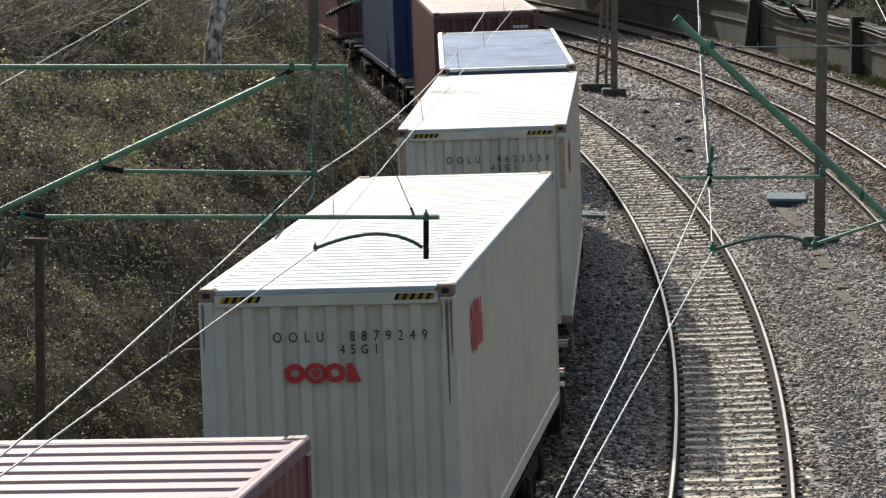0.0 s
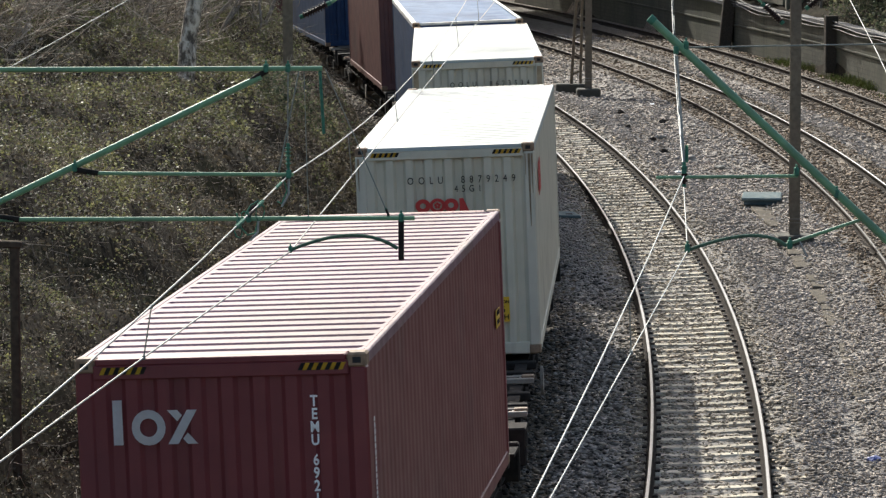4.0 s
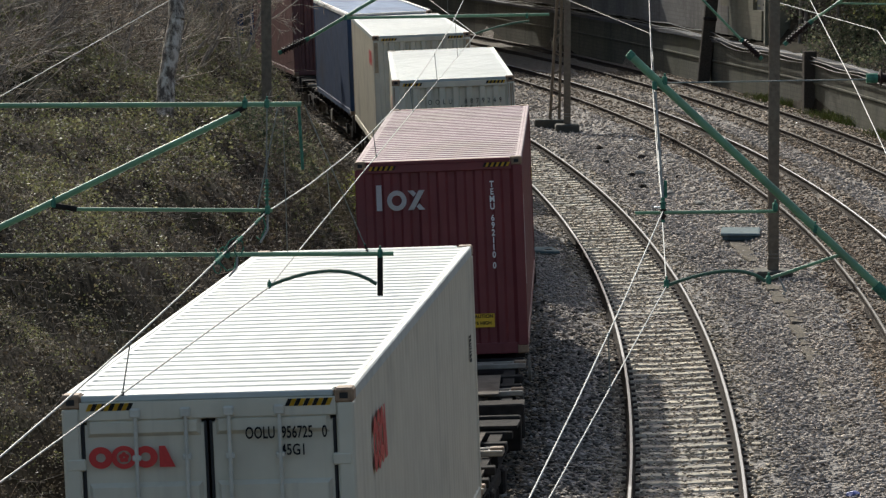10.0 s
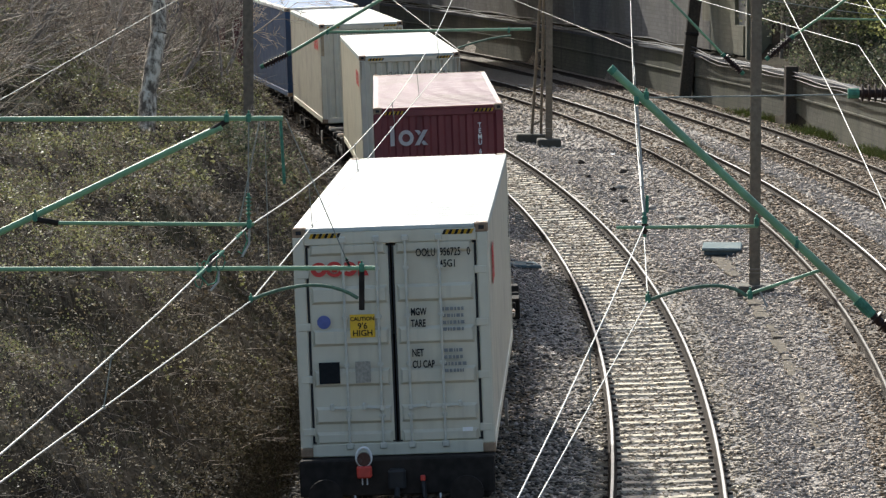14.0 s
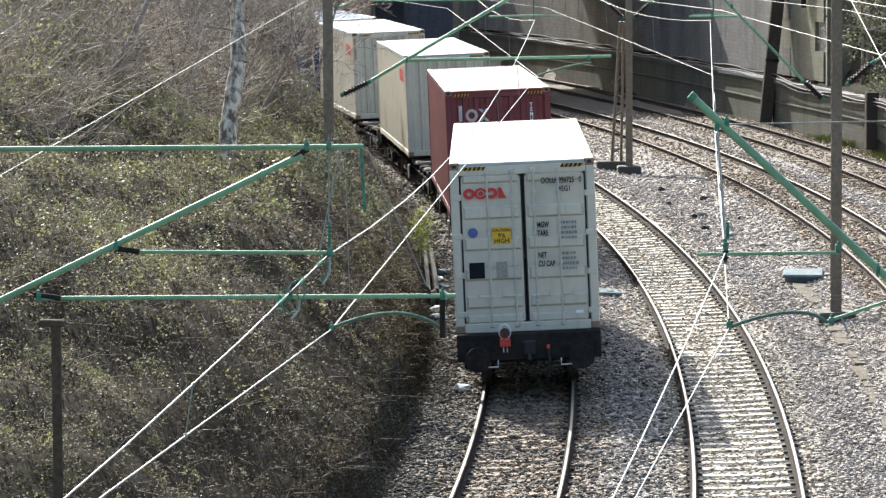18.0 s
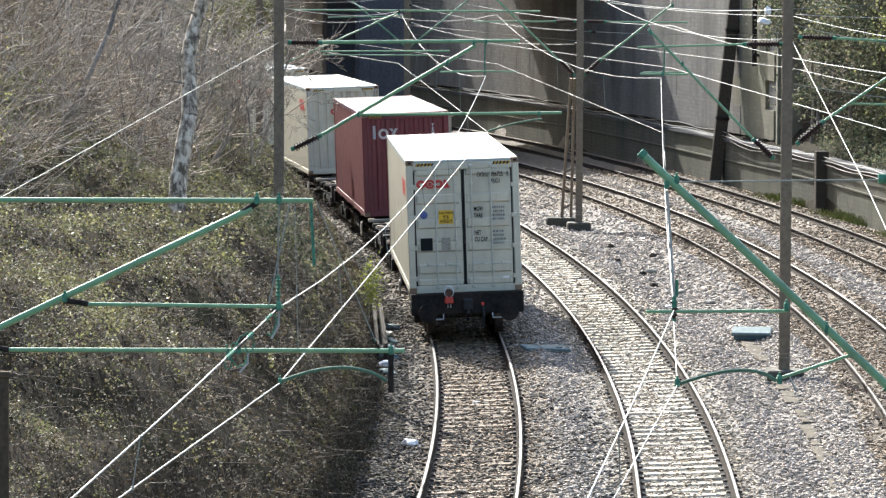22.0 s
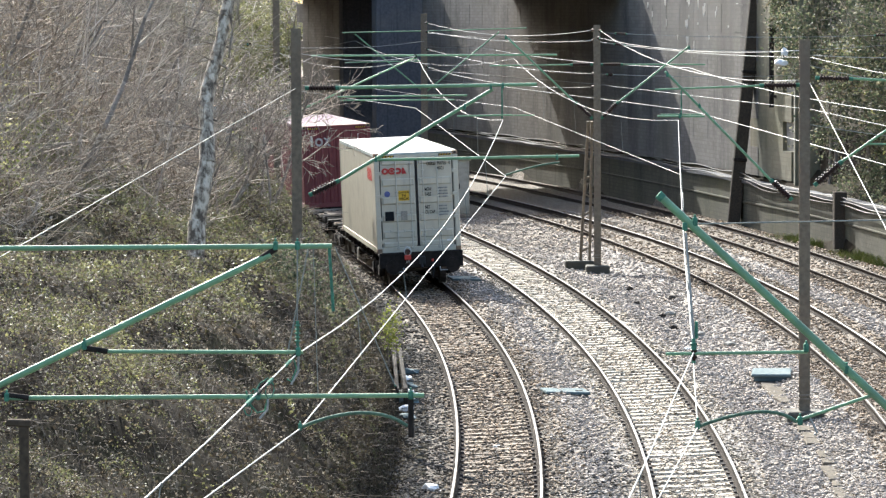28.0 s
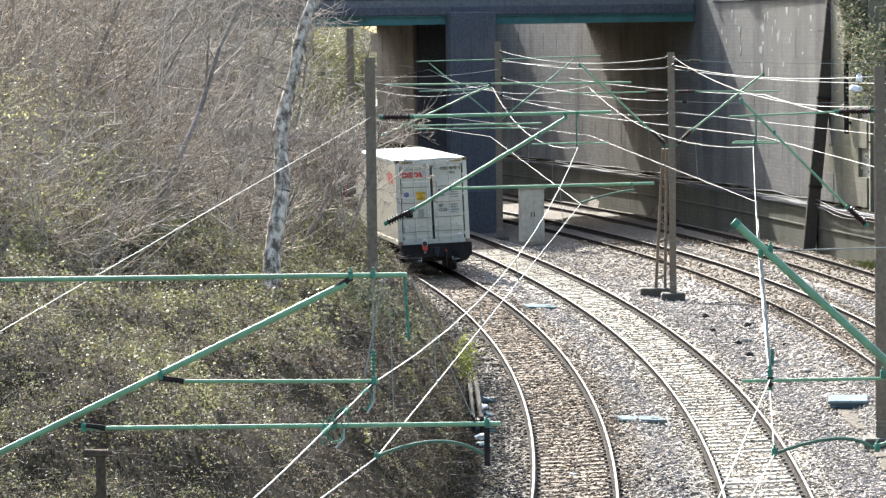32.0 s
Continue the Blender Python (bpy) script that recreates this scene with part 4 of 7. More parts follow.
    part("torn_end", crumple(bmesh.new(), rng, 0.24, 0.16, 0.15), PLASTIC, bag, m=Matrix.Translation((-0.12, 0, -0.33)))
    bag = thing("litter", "small blue scrap of litter on the ballast", "litter", "litter", m=pose(5.89, 52.8, -0.27, 0, 0, 40))
    part("wrap", crumple(bmesh.new(), rng, 0.09, 0.12, 0.06), BLUE_STICKER, bag)
    for i in range(26):
        y = 78 + 40 * rng.random()
        x = float((centre(2, y) + centre(3, y)) / 2) + rng.uniform(-1.0, 1.2)
        a = rng.uniform(0.10, 0.24)
        rb = thing("rubble_piece", "broken slab of concrete lying on the ballast" if i % 2 else "dark lump of rotten timber lying on the ballast", "rubble", "rubble on the ballast", m=pose(x, y, -0.29, rng.uniform(-8, 8), rng.uniform(-8, 8), rng.uniform(0, 360)))
        part("piece", crumple(bmesh.new(), rng, a, a * rng.uniform(0.4, 0.9), 0.09), CONCRETE if i % 2 else DARK_BOARD, rb)
    # relay cabinet by the bridge
    cab = thing("relay_cabinet", "cream trackside relay cabinet with rust streaks", "cabinet", m=pose(0.55, 157.5, -0.26, 0, 0, 8))
    bm = bmesh.new()
    box(bm, (0, 0, 1.1), (0.95, 0.6, 2.1), bevel=0.03)
    part("body", bm, CABINET, cab)
    for s in (-1, 1):
        bm = bmesh.new()
        box(bm, (s * 0.23, -0.315, 1.15), (0.42, 0.03, 1.8), bevel=0.01)
        d = part("door", bm, CABINET, cab)
        bm = bmesh.new()
        box(bm, (s * 0.06, -0.345, 1.15), (0.03, 0.03, 0.2))
        part("handle", bm, GRIME, d)
    bm = bmesh.new()
    box(bm, (0, 0, 2.2), (1.08, 0.74, 0.1), bevel=0.03)
    part("roof", bm, CABINET, cab)


def crumple(bm, rng, a, b, c):
    bmesh.ops.create_icosphere(bm, subdivisions=2, radius=1.0)
    for v in bm.verts:
        k = rng.uniform(0.65, 1.15)
        v.co = Vector((v.co.x * a * k, v.co.y * b * k, max(v.co.z, -0.4) * c * k))
    return bm


build_ground()


# ---- the train ----
CL, CW, CH = 12.192, 2.438, 2.885
DECK = 0.9956


def corrugated(bm, length, pitch, depth, flat, place):
    """A trapezoid profile along length; place(u, d, end) gives the point at u along, d deep, at the lower or upper edge."""
    n = max(1, round(length / pitch))
    p = length / n
    us = []
    for i in range(n):
        b = i * p
        us += [(b, 0), (b + p * flat, 0), (b + p * (0.5), 1), (b + p * (0.5 + flat), 1)]
    us.append((length, 0))
    row = [(bm.verts.new(place(u, d * depth, 0)), bm.verts.new(place(u, d * depth, 1))) for u, d in us]
    for (a, b), (c, d) in zip(row, row[1:]):
        bm.faces.new((a, c, d, b))
    return bm


def face_back(x, z, proud=0.0):
    """On the rear end, facing backwards along the train."""
    return Matrix.Translation((x, -CL / 2 - proud, z)) @ Euler((math.pi / 2, 0, 0)).to_matrix().to_4x4()


def face_side(y, z, side, proud=0.0):
    return Matrix.Translation((side * (CW / 2 + proud), y, z)) @ Euler((math.pi / 2, 0, side * math.pi / 2)).to_matrix().to_4x4()


def plate(name, w, h, mat, parent, m, label=""):
    bm = bmesh.new()
    box(bm, (0, 0, 0), (w, h, 0.006))
    return part(name, bm, mat, parent, label, m)


def build_container(name_words, wall, roof, edge, post, doors=False, stripes=True, tarp=False, rib=0.30):
    """A 12 m high-cube box with ribbed walls; the origin lies under its middle, y along the train."""
    c = thing("shipping_container", name_words, "shipping container", "containers on the train")
    h, w, l = CH, CW / 2, CL / 2
    for side in (-1, 1):
        bm = bmesh.new()
        corrugated(bm, CL - 0.3, 0.278, 0.008, 0.25, lambda u, d, e: (side * (w - 0.012 - d), -l + 0.15 + u, 0.16 if e == 0 else h - 0.1))
        part("side_wall", bm, wall, c)
        bm = bmesh.new()
        box(bm, (side * (w - 0.03), 0, 0.08), (0.06, CL - 0.3, 0.16), bevel=0.012)
        part("bottom_rail", bm, wall, c)
        bm = bmesh.new()
        box(bm, (side * (w - 0.03), 0, h - 0.06), (0.06, CL - 0.3, 0.11), bevel=0.012)
        part("top_rail", bm, edge, c)
        for end in (-1, 1):
            bm = bmesh.new()
            box(bm, (side * (w - 0.075), end * (l - 0.08), h / 2), (0.15, 0.16, h - 0.22), bevel=0.02)
            part("corner_post", bm, post, c)
            for z in (0.06, h - 0.06):
                bm = bmesh.new()
                box(bm, (side * (w - 0.08), end * (l - 0.09), z), (0.165, 0.185, 0.124), bevel=0.018)
                cc = part("corner_casting", bm, CASTING, c)
                # a black plate on the solid casting stands for the shade in its hole
                if end < 0 and z > 1:
                    bm = bmesh.new()
                    box(bm, (side * (w - 0.08), -l - 0.0005, z), (0.07, 0.008, 0.05))
                    part("aperture", bm, BLACK, cc)
    bm = bmesh.new()
    if tarp:
        corrugated(bm, CL - 0.5, 0.6, 0.02, 0.3, lambda u, d, e: ((-1 if e else 1) * (w - 0.07), -l + 0.25 + u, h - 0.02 - d))
    else:
        pressed_roof(bm, rib, 0.026 if rib > 0.35 else 0.016)
    part("roof", bm, roof, c)
    for end in (-1, 1):
        bm = bmesh.new()
        box(bm, (0, end * (l - 0.09), h - 0.035), (CW - 0.34, 0.18, 0.055), bevel=0.01)
        part("roof_header", bm, wall if rib > 0.35 else edge if not doors or end > 0 else roof, c)
        bm = bmesh.new()
        box(bm, (0, end * (l - 0.06), 0.08), (CW - 0.3, 0.12, 0.16), bevel=0.012)
        part("end_sill", bm, wall, c)
        if end > 0 or not doors:
            bm = bmesh.new()
            corrugated(bm, CW - 0.3, 0.262, 0.032 if rib > 0.35 else 0.055, 0.36, lambda u, d, e: (-w + 0.15 + u, end * (l - 0.02 - d), 0.16 if e == 0 else h - 0.16))
            part("end_wall", bm, wall, c)
            bm = bmesh.new()
            box(bm, (0, end * (l - 0.03), h - 0.12), (CW - 0.3, 0.06, 0.12), bevel=0.01)
            part("top_sill", bm, wall, c)
    bm = bmesh.new()
    box(bm, (0, 0, 0.13), (CW - 0.12, CL - 0.2, 0.03))
    part("floor", bm, TIMBER, c)
    if tarp:
        for side in (-1, 1):
            bm = bmesh.new()
            box(bm, (side * (w - 0.055), 0, h + 0.002), (0.075, CL - 0.3, 0.03), bevel=0.01)
            part("edge_strip", bm, WHITE_RAIL, c, "white edge strip")
    if stripes:
        for side in (-1, 1):
            for i in range(5):
                x = side * (w - 0.205) - side * i * 0.075 - (0.03 if side > 0 else 0.0)
                for mat, dx in ((YELLOW, 0), (BLACK, 0.037)):
                    bm = bmesh.new()
                    a = -side * dx
                    sheet(bm, [(x + a, -l - 0.004, h - 0.135), (x + a + 0.036, -l - 0.004, h - 0.135), (x + a + 0.066, -l - 0.004, h - 0.075), (x + a + 0.030, -l - 0.004, h - 0.075)], [(0, 1, 2, 3)])
                    bmesh.ops.solidify(bm, geom=bm.faces[:], thickness=0.003)
                    part("warning_stripe", bm, mat, c)
    if doors:
        build_doors(c, wall)
    return c


def pressed_roof(bm, pitch, deep):
    """A sheet roof with narrow pressed grooves across it, which stop short of flat edge strips."""
    w, l, top = CW / 2 - 0.055, CL / 2 - 0.18, CH - 0.010
    n = round(2 * l / pitch)
    p = 2 * l / n
    xs = [(-w, 0.0), (-w + 0.03, 0.0), (-w + 0.07, 1.0), (w - 0.07, 1.0), (w - 0.03, 0.0), (w, 0.0)]
    ys = []
    for i in range(n):
        b = -l + i * p
        ys += [(b, 0), (b + p * 0.50, 0), (b + p * 0.62, 1), (b + p * 0.80, 1), (b + p * 0.90, 0)]
    ys.append((l, 0))
    rows = [[bm.verts.new((x, y, top - deep * a * d)) for x, a in xs] for y, d in ys]
    for a, b in zip(rows, rows[1:]):
        for i in range(len(xs) - 1):
            bm.faces.new((a[i], a[i + 1], b[i + 1], b[i]))
    return bm


def build_doors(c, wall):
    h, w, l = CH, CW / 2, CL / 2
    bm = bmesh.new()
    box(bm, (0, -l + 0.05, h - 0.141), (CW - 0.3, 0.1, 0.155), bevel=0.008)
    part("door_header", bm, wall, c)
    for s in (-1, 1):
        # a door leaf with five pressed panels
        bm = bmesh.new()
        dw = w - 0.16
        cx = s * (dw / 2 + 0.008)
        z0, z1 = 0.17, h - 0.24
        box(bm, (cx, -l + 0.055, (z0 + z1) / 2), (dw - 0.03, 0.03, z1 - z0 - 0.03), bevel=0.008)
        door = part("door", bm, wall, c)
        bands = [z0 + 0.06, 0.52, 0.99, 1.50, 2.03, z1 - 0.04]
        for k, z in enumerate(bands):
            hh = 0.17 if 0 < k < 5 else 0.11
            bm = bmesh.new()
            x0, x1, ya, yb = cx - dw / 2 + 0.05, cx + dw / 2 - 0.05, -l + 0.045, -l + 0.001
            sheet(bm, [(x + (0.035 if x == x0 else -0.035) * (y == yb), y, z + q) for x in (x0, x1) for y, q in ((ya, -hh / 2 - 0.03), (yb, -hh / 2 + 0.01), (yb, hh / 2 - 0.01), (ya, hh / 2 + 0.03))], [(0, 1, 2, 3), (7, 6, 5, 4), (0, 4, 5, 1), (1, 5, 6, 2), (2, 6, 7, 3)])
            part("rib", bm, wall, door)
        for x in (s * 0.022, s * (dw - 0.01)):
            bm = bmesh.new()
            box(bm, (x, -l + 0.036, (z0 + z1) / 2), (0.026, 0.025, z1 - z0), bevel=0.006)
            part("seal", bm, BLACK, door, "black rubber seal")
        for q, x in enumerate((s * 0.18, s * 0.60)):
            bm = bmesh.new()
            rod(bm, (x, -l - 0.018, 0.1), (x, -l - 0.018, h - 0.13), 0.017, 8)
            bar = part("locking_bar", bm, GALVANISED, door)
            for z in (0.13, h - 0.16):
                bm = bmesh.new()
                box(bm, (x, -l - 0.012, z), (0.09, 0.055, 0.08), bevel=0.012)
                part("cam_keeper", bm, GALVANISED, bar)
            for z in (0.5, 1.15, 1.75, 2.35):
                bm = bmesh.new()
                box(bm, (x, -l - 0.01, z), (0.075, 0.04, 0.05), bevel=0.01)
                part("bracket", bm, GALVANISED, bar)
            bm = bmesh.new()
            hx = x + s * 0.20 if q else x + s * 0.22
            rod(bm, (x, -l - 0.035, 0.60), (hx, -l - 0.035, 0.615), 0.012, 6)
            box(bm, (x, -l - 0.03, 0.60), (0.06, 0.05, 0.07), bevel=0.012)
            box(bm, (hx, -l - 0.03, 0.63), (0.05, 0.045, 0.09), bevel=0.012)
            part("handle", bm, GALVANISED, bar)
        for z in (0.32, 0.98, 1.64, 2.3):
            bm = bmesh.new()
            box(bm, (s * (w - 0.11), -l + 0.012, z), (0.16, 0.04, 0.10), bevel=0.012)
            part("hinge", bm, wall, door)


def line_logo(c, m, scale, mat):
    """The carrier's mark as plain ring and bar shapes."""
    bm = bmesh.new()

    def ring(cx, r0, r1, a0=0, a1=360):
        n = 24
        vs = []
        for i in range(n + 1):
            a = radians(a0 + (a1 - a0) * i / n)
            vs.append([bm.verts.new((cx + r * math.cos(a) * 1.1, r * math.sin(a), 0)) for r in (r0, r1)])
        for p, q in zip(vs, vs[1:]):
            bm.faces.new((p[0], p[1], q[1], q[0]))

    ring(-0.92, 0.13, 0.32)
    ring(-0.24, 0.20, 0.34)
    ring(0.40, 0.13, 0.32)
    sheet(bm, [(0.80, -0.31, 0), (1.26, -0.31, 0), (0.98, 0.31, 0), (0.80, 0.31, 0)], [(0, 1, 2, 3)])
    for i in range(5):
        a = math.tau * i / 5 + math.pi / 2
        bmesh.ops.create_circle(bm, cap_ends=True, segments=8, radius=0.07, matrix=Matrix.Translation((-0.24 + 0.09 * math.cos(a), 0.09 * math.sin(a), 0)))
    bmesh.ops.solidify(bm, geom=bm.faces[:], thickness=0.003)
    return part("carrier_mark", bm, mat, c, "red carrier mark", m @ Matrix.Scale(scale, 4))


def block_logo(c, m, scale):
    """The lessor's mark as three plain white shapes."""
    bm = bmesh.new()

    def slab(x0, z0, x1, z1):
        sheet(bm, [(x0, z0, 0), (x1, z0, 0), (x1, z1, 0), (x0, z1, 0)], [(0, 1, 2, 3)])

    slab(0.06, 0.0, 0.20, 0.66)
    n = 20
    ringv = []
    for i in range(n + 1):
        a = math.tau * (1 - i / n)
        ringv.append([bm.verts.new((0.58 + r * math.cos(a), 0.25 + r * 1.05 * math.sin(a), 0)) for r in (0.13, 0.25)])
    for p, q in zip(ringv, ringv[1:]):
        bm.faces.new((p[0], q[0], q[1], p[1]))
    c45 = 0.075
    sheet(bm, [(0.86, 0.0, 0), (0.86 + 2 * c45, 0.0, 0), (1.30, 0.5, 0), (1.30 - 2 * c45, 0.5, 0)], [(0, 1, 2, 3)])
    sheet(bm, [(1.30 - 2 * c45, 0.0, 0), (1.30, 0.0, 0), (1.155, 0.165, 0), (1.08, 0.08, 0)], [(0, 1, 2, 3)])
    sheet(bm, [(0.86, 0.5, 0), (1.005, 0.335, 0), (1.08, 0.42, 0), (0.86 + 2 * c45, 0.5, 0)], [(0, 1, 2, 3)])
    bmesh.ops.solidify(bm, geom=bm.faces[:], thickness=0.003)
    return part("lessor_mark", bm, WHITE, c, "white lessor mark", m @ Matrix.Scale(scale, 4))


def caution(c, m, w, h, lines):
    p = plate("warning_sticker", w, h, YELLOW, c, m, "yellow height warning sticker")
    for i, s in enumerate(lines):
        lettering(s, min(h * 0.36, w / (len(s) * 0.66)), INK, p, pose(0, h * (0.30 - (0.31 if len(lines) > 2 else 0.5) * i), 0.004), align="CENTER", bold=0.002)
    return p


def bars(c, m, rows, w, h, mat, seed):
    """Unreadable small print as bars."""
    rng = random.Random(seed)
    bm = bmesh.new()
    for i in range(rows):
        x = 0
        while x < w:
            q = rng.uniform(0.015, 0.05)
            box(bm, (x + q / 2, -i * h, 0), (q, h * 0.5, 0.004))
            x += q + 0.014
    return tagged(part("small_print", bm, mat, c, "", m), "rows of small print too fine to read", kind="stuff")


def carrier_end(c, code, size_code):
    """Markings on a closed end wall."""
    lettering(code, 0.14, INK, c, face_back(-0.52, 2.41, 0.004), wide=0.8, spacing=2.05)
    lettering(size_code, 0.13, INK, c, face_back(0.12, 2.285, 0.004), wide=0.8, spacing=1.9)
    line_logo(c, face_back(-0.05, 2.07, 0.006), 0.29, RED)
    caution(c, face_back(0.68, 0.62, 0.006), 0.26, 0.34, ["CAUTION", "9'6", "HIGH"])
    line_logo(c, face_side(-4.0, 2.25, 1, 0.004) @ Matrix.Diagonal((0.62, 1.1, 1, 1)), 0.7, RED)
    line_logo(c, face_side(-4.6, 2.28, -1, 0.004), 0.6, RED)


def build_containers():
    grey1 = build_container("light grey steel container with closed doors, rearmost on the train", WARM_PAINT, ROOF_GREY, ROOF_GREY, WARM_PAINT, doors=True)
    line_logo(grey1, face_back(-0.64, 2.36, 0.012), 0.285, RED)
    lettering("OOLU  956725   0", 0.14, INK, grey1, face_back(0.31, 2.53, 0.012), wide=0.63, bold=0.002)
    lettering("45G1", 0.13, INK, grey1, face_back(0.60, 2.385, 0.012), wide=0.74, bold=0.002)
    for x, z, s in ((0.22, 1.79, "MGW"), (0.22, 1.645, "TARE"), (0.22, 1.275, "NET"), (0.22, 1.13, "CU CAP")):
        lettering(s, 0.13, INK, grey1, face_back(x, z, 0.010), wide=0.6, bold=0.003)
    bars(grey1, face_back(0.62, 1.82, 0.012), 4, 0.24, 0.085, INK_FAINT, 1)
    bars(grey1, face_back(0.62, 1.30, 0.012), 4, 0.24, 0.085, INK_FAINT, 2)
    caution(grey1, face_back(-0.385, 1.64, 0.012), 0.31, 0.29, ["CAUTION", "9'6", "HIGH"])
    bm = bmesh.new()
    bmesh.ops.create_circle(bm, cap_ends=True, segments=20, radius=0.085)
    bmesh.ops.solidify(bm, geom=bm.faces[:], thickness=0.004)
    part("round_sticker", bm, BLUE_STICKER, grey1, "round blue sticker", face_back(-0.865, 1.70, 0.012))
    plate("placard", 0.26, 0.27, INK, grey1, face_back(-0.82, 1.06, 0.012), "black square placard")
    plate("placard", 0.19, 0.27, GREY_STICKER, grey1, face_back(-0.40, 1.06, 0.012), "grey placard")
    plate("sticker", 0.13, 0.05, WHITE, grey1, face_back(0.88, 0.30, 0.012), "small white sticker")
    line_logo(grey1, face_side(-4.2, 2.2, 1, 0.004) @ Matrix.Diagonal((0.62, 1.1, 1, 1)), 0.7, RED)
    bars(grey1, face_side(5.35, 1.95, 1, 0.003) @ pose(0, 0, 0, 0, 0, -90), 2, 0.30, 0.14, INK, 9)
    line_logo(grey1, face_side(-4.6, 2.25, -1, 0.004), 0.6, RED)

    maroon = build_container("maroon ribbed steel container with white markings on its end", MAROON, ROOF_MAROON, ROOF_MAROON, MAROON, rib=0.40)
    block_logo(maroon, face_back(-0.95, 2.16, 0.004), 0.57)
    for i, ch in enumerate("TEMU6921100"):
        lettering(ch, 0.128, WHITE, maroon, face_back(0.77, 2.49 - i * 0.108 - (0.06 if i > 3 else 0) - (0.05 if i > 9 else 0), 0.004), wide=0.8, bold=0.003, align="CENTER")
    caution(maroon, face_back(0.56, 0.50, 0.004), 0.36, 0.20, ["CAUTION", "9'6 HIGH"])
    bars(maroon, face_side(-5.75, 2.3, 1, 0.003) @ pose(0, 0, 0, 0, 0, -90), 1, 1.3, 0.12, WHITE, 5)
    caution(maroon, face_side(5.3, 1.75, 1, 0.003), 0.40, 0.20, ["CAUTION", "9'6 HIGH"])

    a = build_container("light grey steel container with a red mark on its end", GREY_PAINT, ROOF_GREY, ROOF_GREY, PALE_PAINT)
    carrier_end(a, "OOLU  8879249", "45G1")
    for x0, x1, z0, z1 in ((1.13, 1.165, 1.75, 2.74), (1.175, 1.20, 2.2, 2.74), (-1.19, -1.165, 2.3, 2.74), (1.09, 1.105, 2.45, 2.74)):
        bm = bmesh.new()
        sheet(bm, [(x0, -CL / 2 - 0.003, z1), (x1, -CL / 2 - 0.003, z1), ((x0 + x1) / 2 + 0.006, -CL / 2 - 0.003, z0), ((x0 + x1) / 2 - 0.004, -CL / 2 - 0.003, z0)], [(0, 1, 2, 3)])
        bmesh.ops.solidify(bm, geom=bm.faces[:], thickness=0.002)
        part("rust_streak", bm, RUST_RUN, a, "brown rust run below the corner casting")
    b = build_container("pale grey container with rust-streaked corner posts", PALE_PAINT, ROOF_GREY, ROOF_GREY, PALE_PAINT)
    carrier_end(b, "OOLU  8623534", "45G1")
    for s in (-1, 1):
        bm = bmesh.new()
        box(bm, (s * (CW / 2 - 0.075), -CL / 2 - 0.002, CH - 0.55), (0.09, 0.006, 0.75))
        part("rust_streak", bm, RUST_RUN, b, "rust-streaked post face")
    blue = build_container("navy blue container with a pale blue roof and white edge strips", NAVY, ROOF_BLUE, WHITE_RAIL, NAVY, stripes=False, tarp=True)
    brown = build_container("brown container with a sun-faded roof", BROWN, ROOF_BROWN, ROOF_BROWN, BROWN, stripes=False)
    bars(brown, face_back(0.62, 2.5, 0.004), 3, 0.35, 0.13, WHITE, 7)
    navy = build_container("dark blue ribbed steel container", NAVY, NAVY, NAVY, NAVY, stripes=False)
    brown2 = build_container("dark brown ribbed steel container", BROWN, ROOF_BROWN, ROOF_BROWN, BROWN, stripes=False)
    # each with its wagon number and its place on that wagon
    return [(grey1, 0, -3.05), (maroon, 1, 2.14), (a, 2, 3.4), (b, 3, 3.05), (blue, 4, -3.05), (brown, 5, -2.4), (navy, 6, -1.0), (brown2, 7, 0.0)]


def build_wheelset(w, y):
    ws = new("wheelset")
    ws.parent = w
    ws.matrix_basis = Matrix.Translation((0, y, 0.42))
    bm = bmesh.new()
    rod(bm, (-1.0, 0, 0), (1.0, 0, 0), 0.075, 10)
    part("axle", bm, STEEL_WHEEL, ws)
    for s in (-1, 1):
        bm = bmesh.new()
        rod(bm, (s * 0.69, 0, 0), (s * 0.825, 0, 0), 0.42, 24)
        rod(bm, (s * 0.655, 0, 0), (s * 0.69, 0, 0), 0.45, 24)
        rod(bm, (s * 0.825, 0, 0), (s * 0.85, 0, 0), 0.15, 12)
        for k in range(3):
            a = k * math.tau / 3
            box(bm, (s * 0.83, 0.28 * math.cos(a), 0.28 * math.sin(a)), (0.012, 0.08, 0.08))
        part("wheel", bm, STEEL_WHEEL, ws)
    return ws


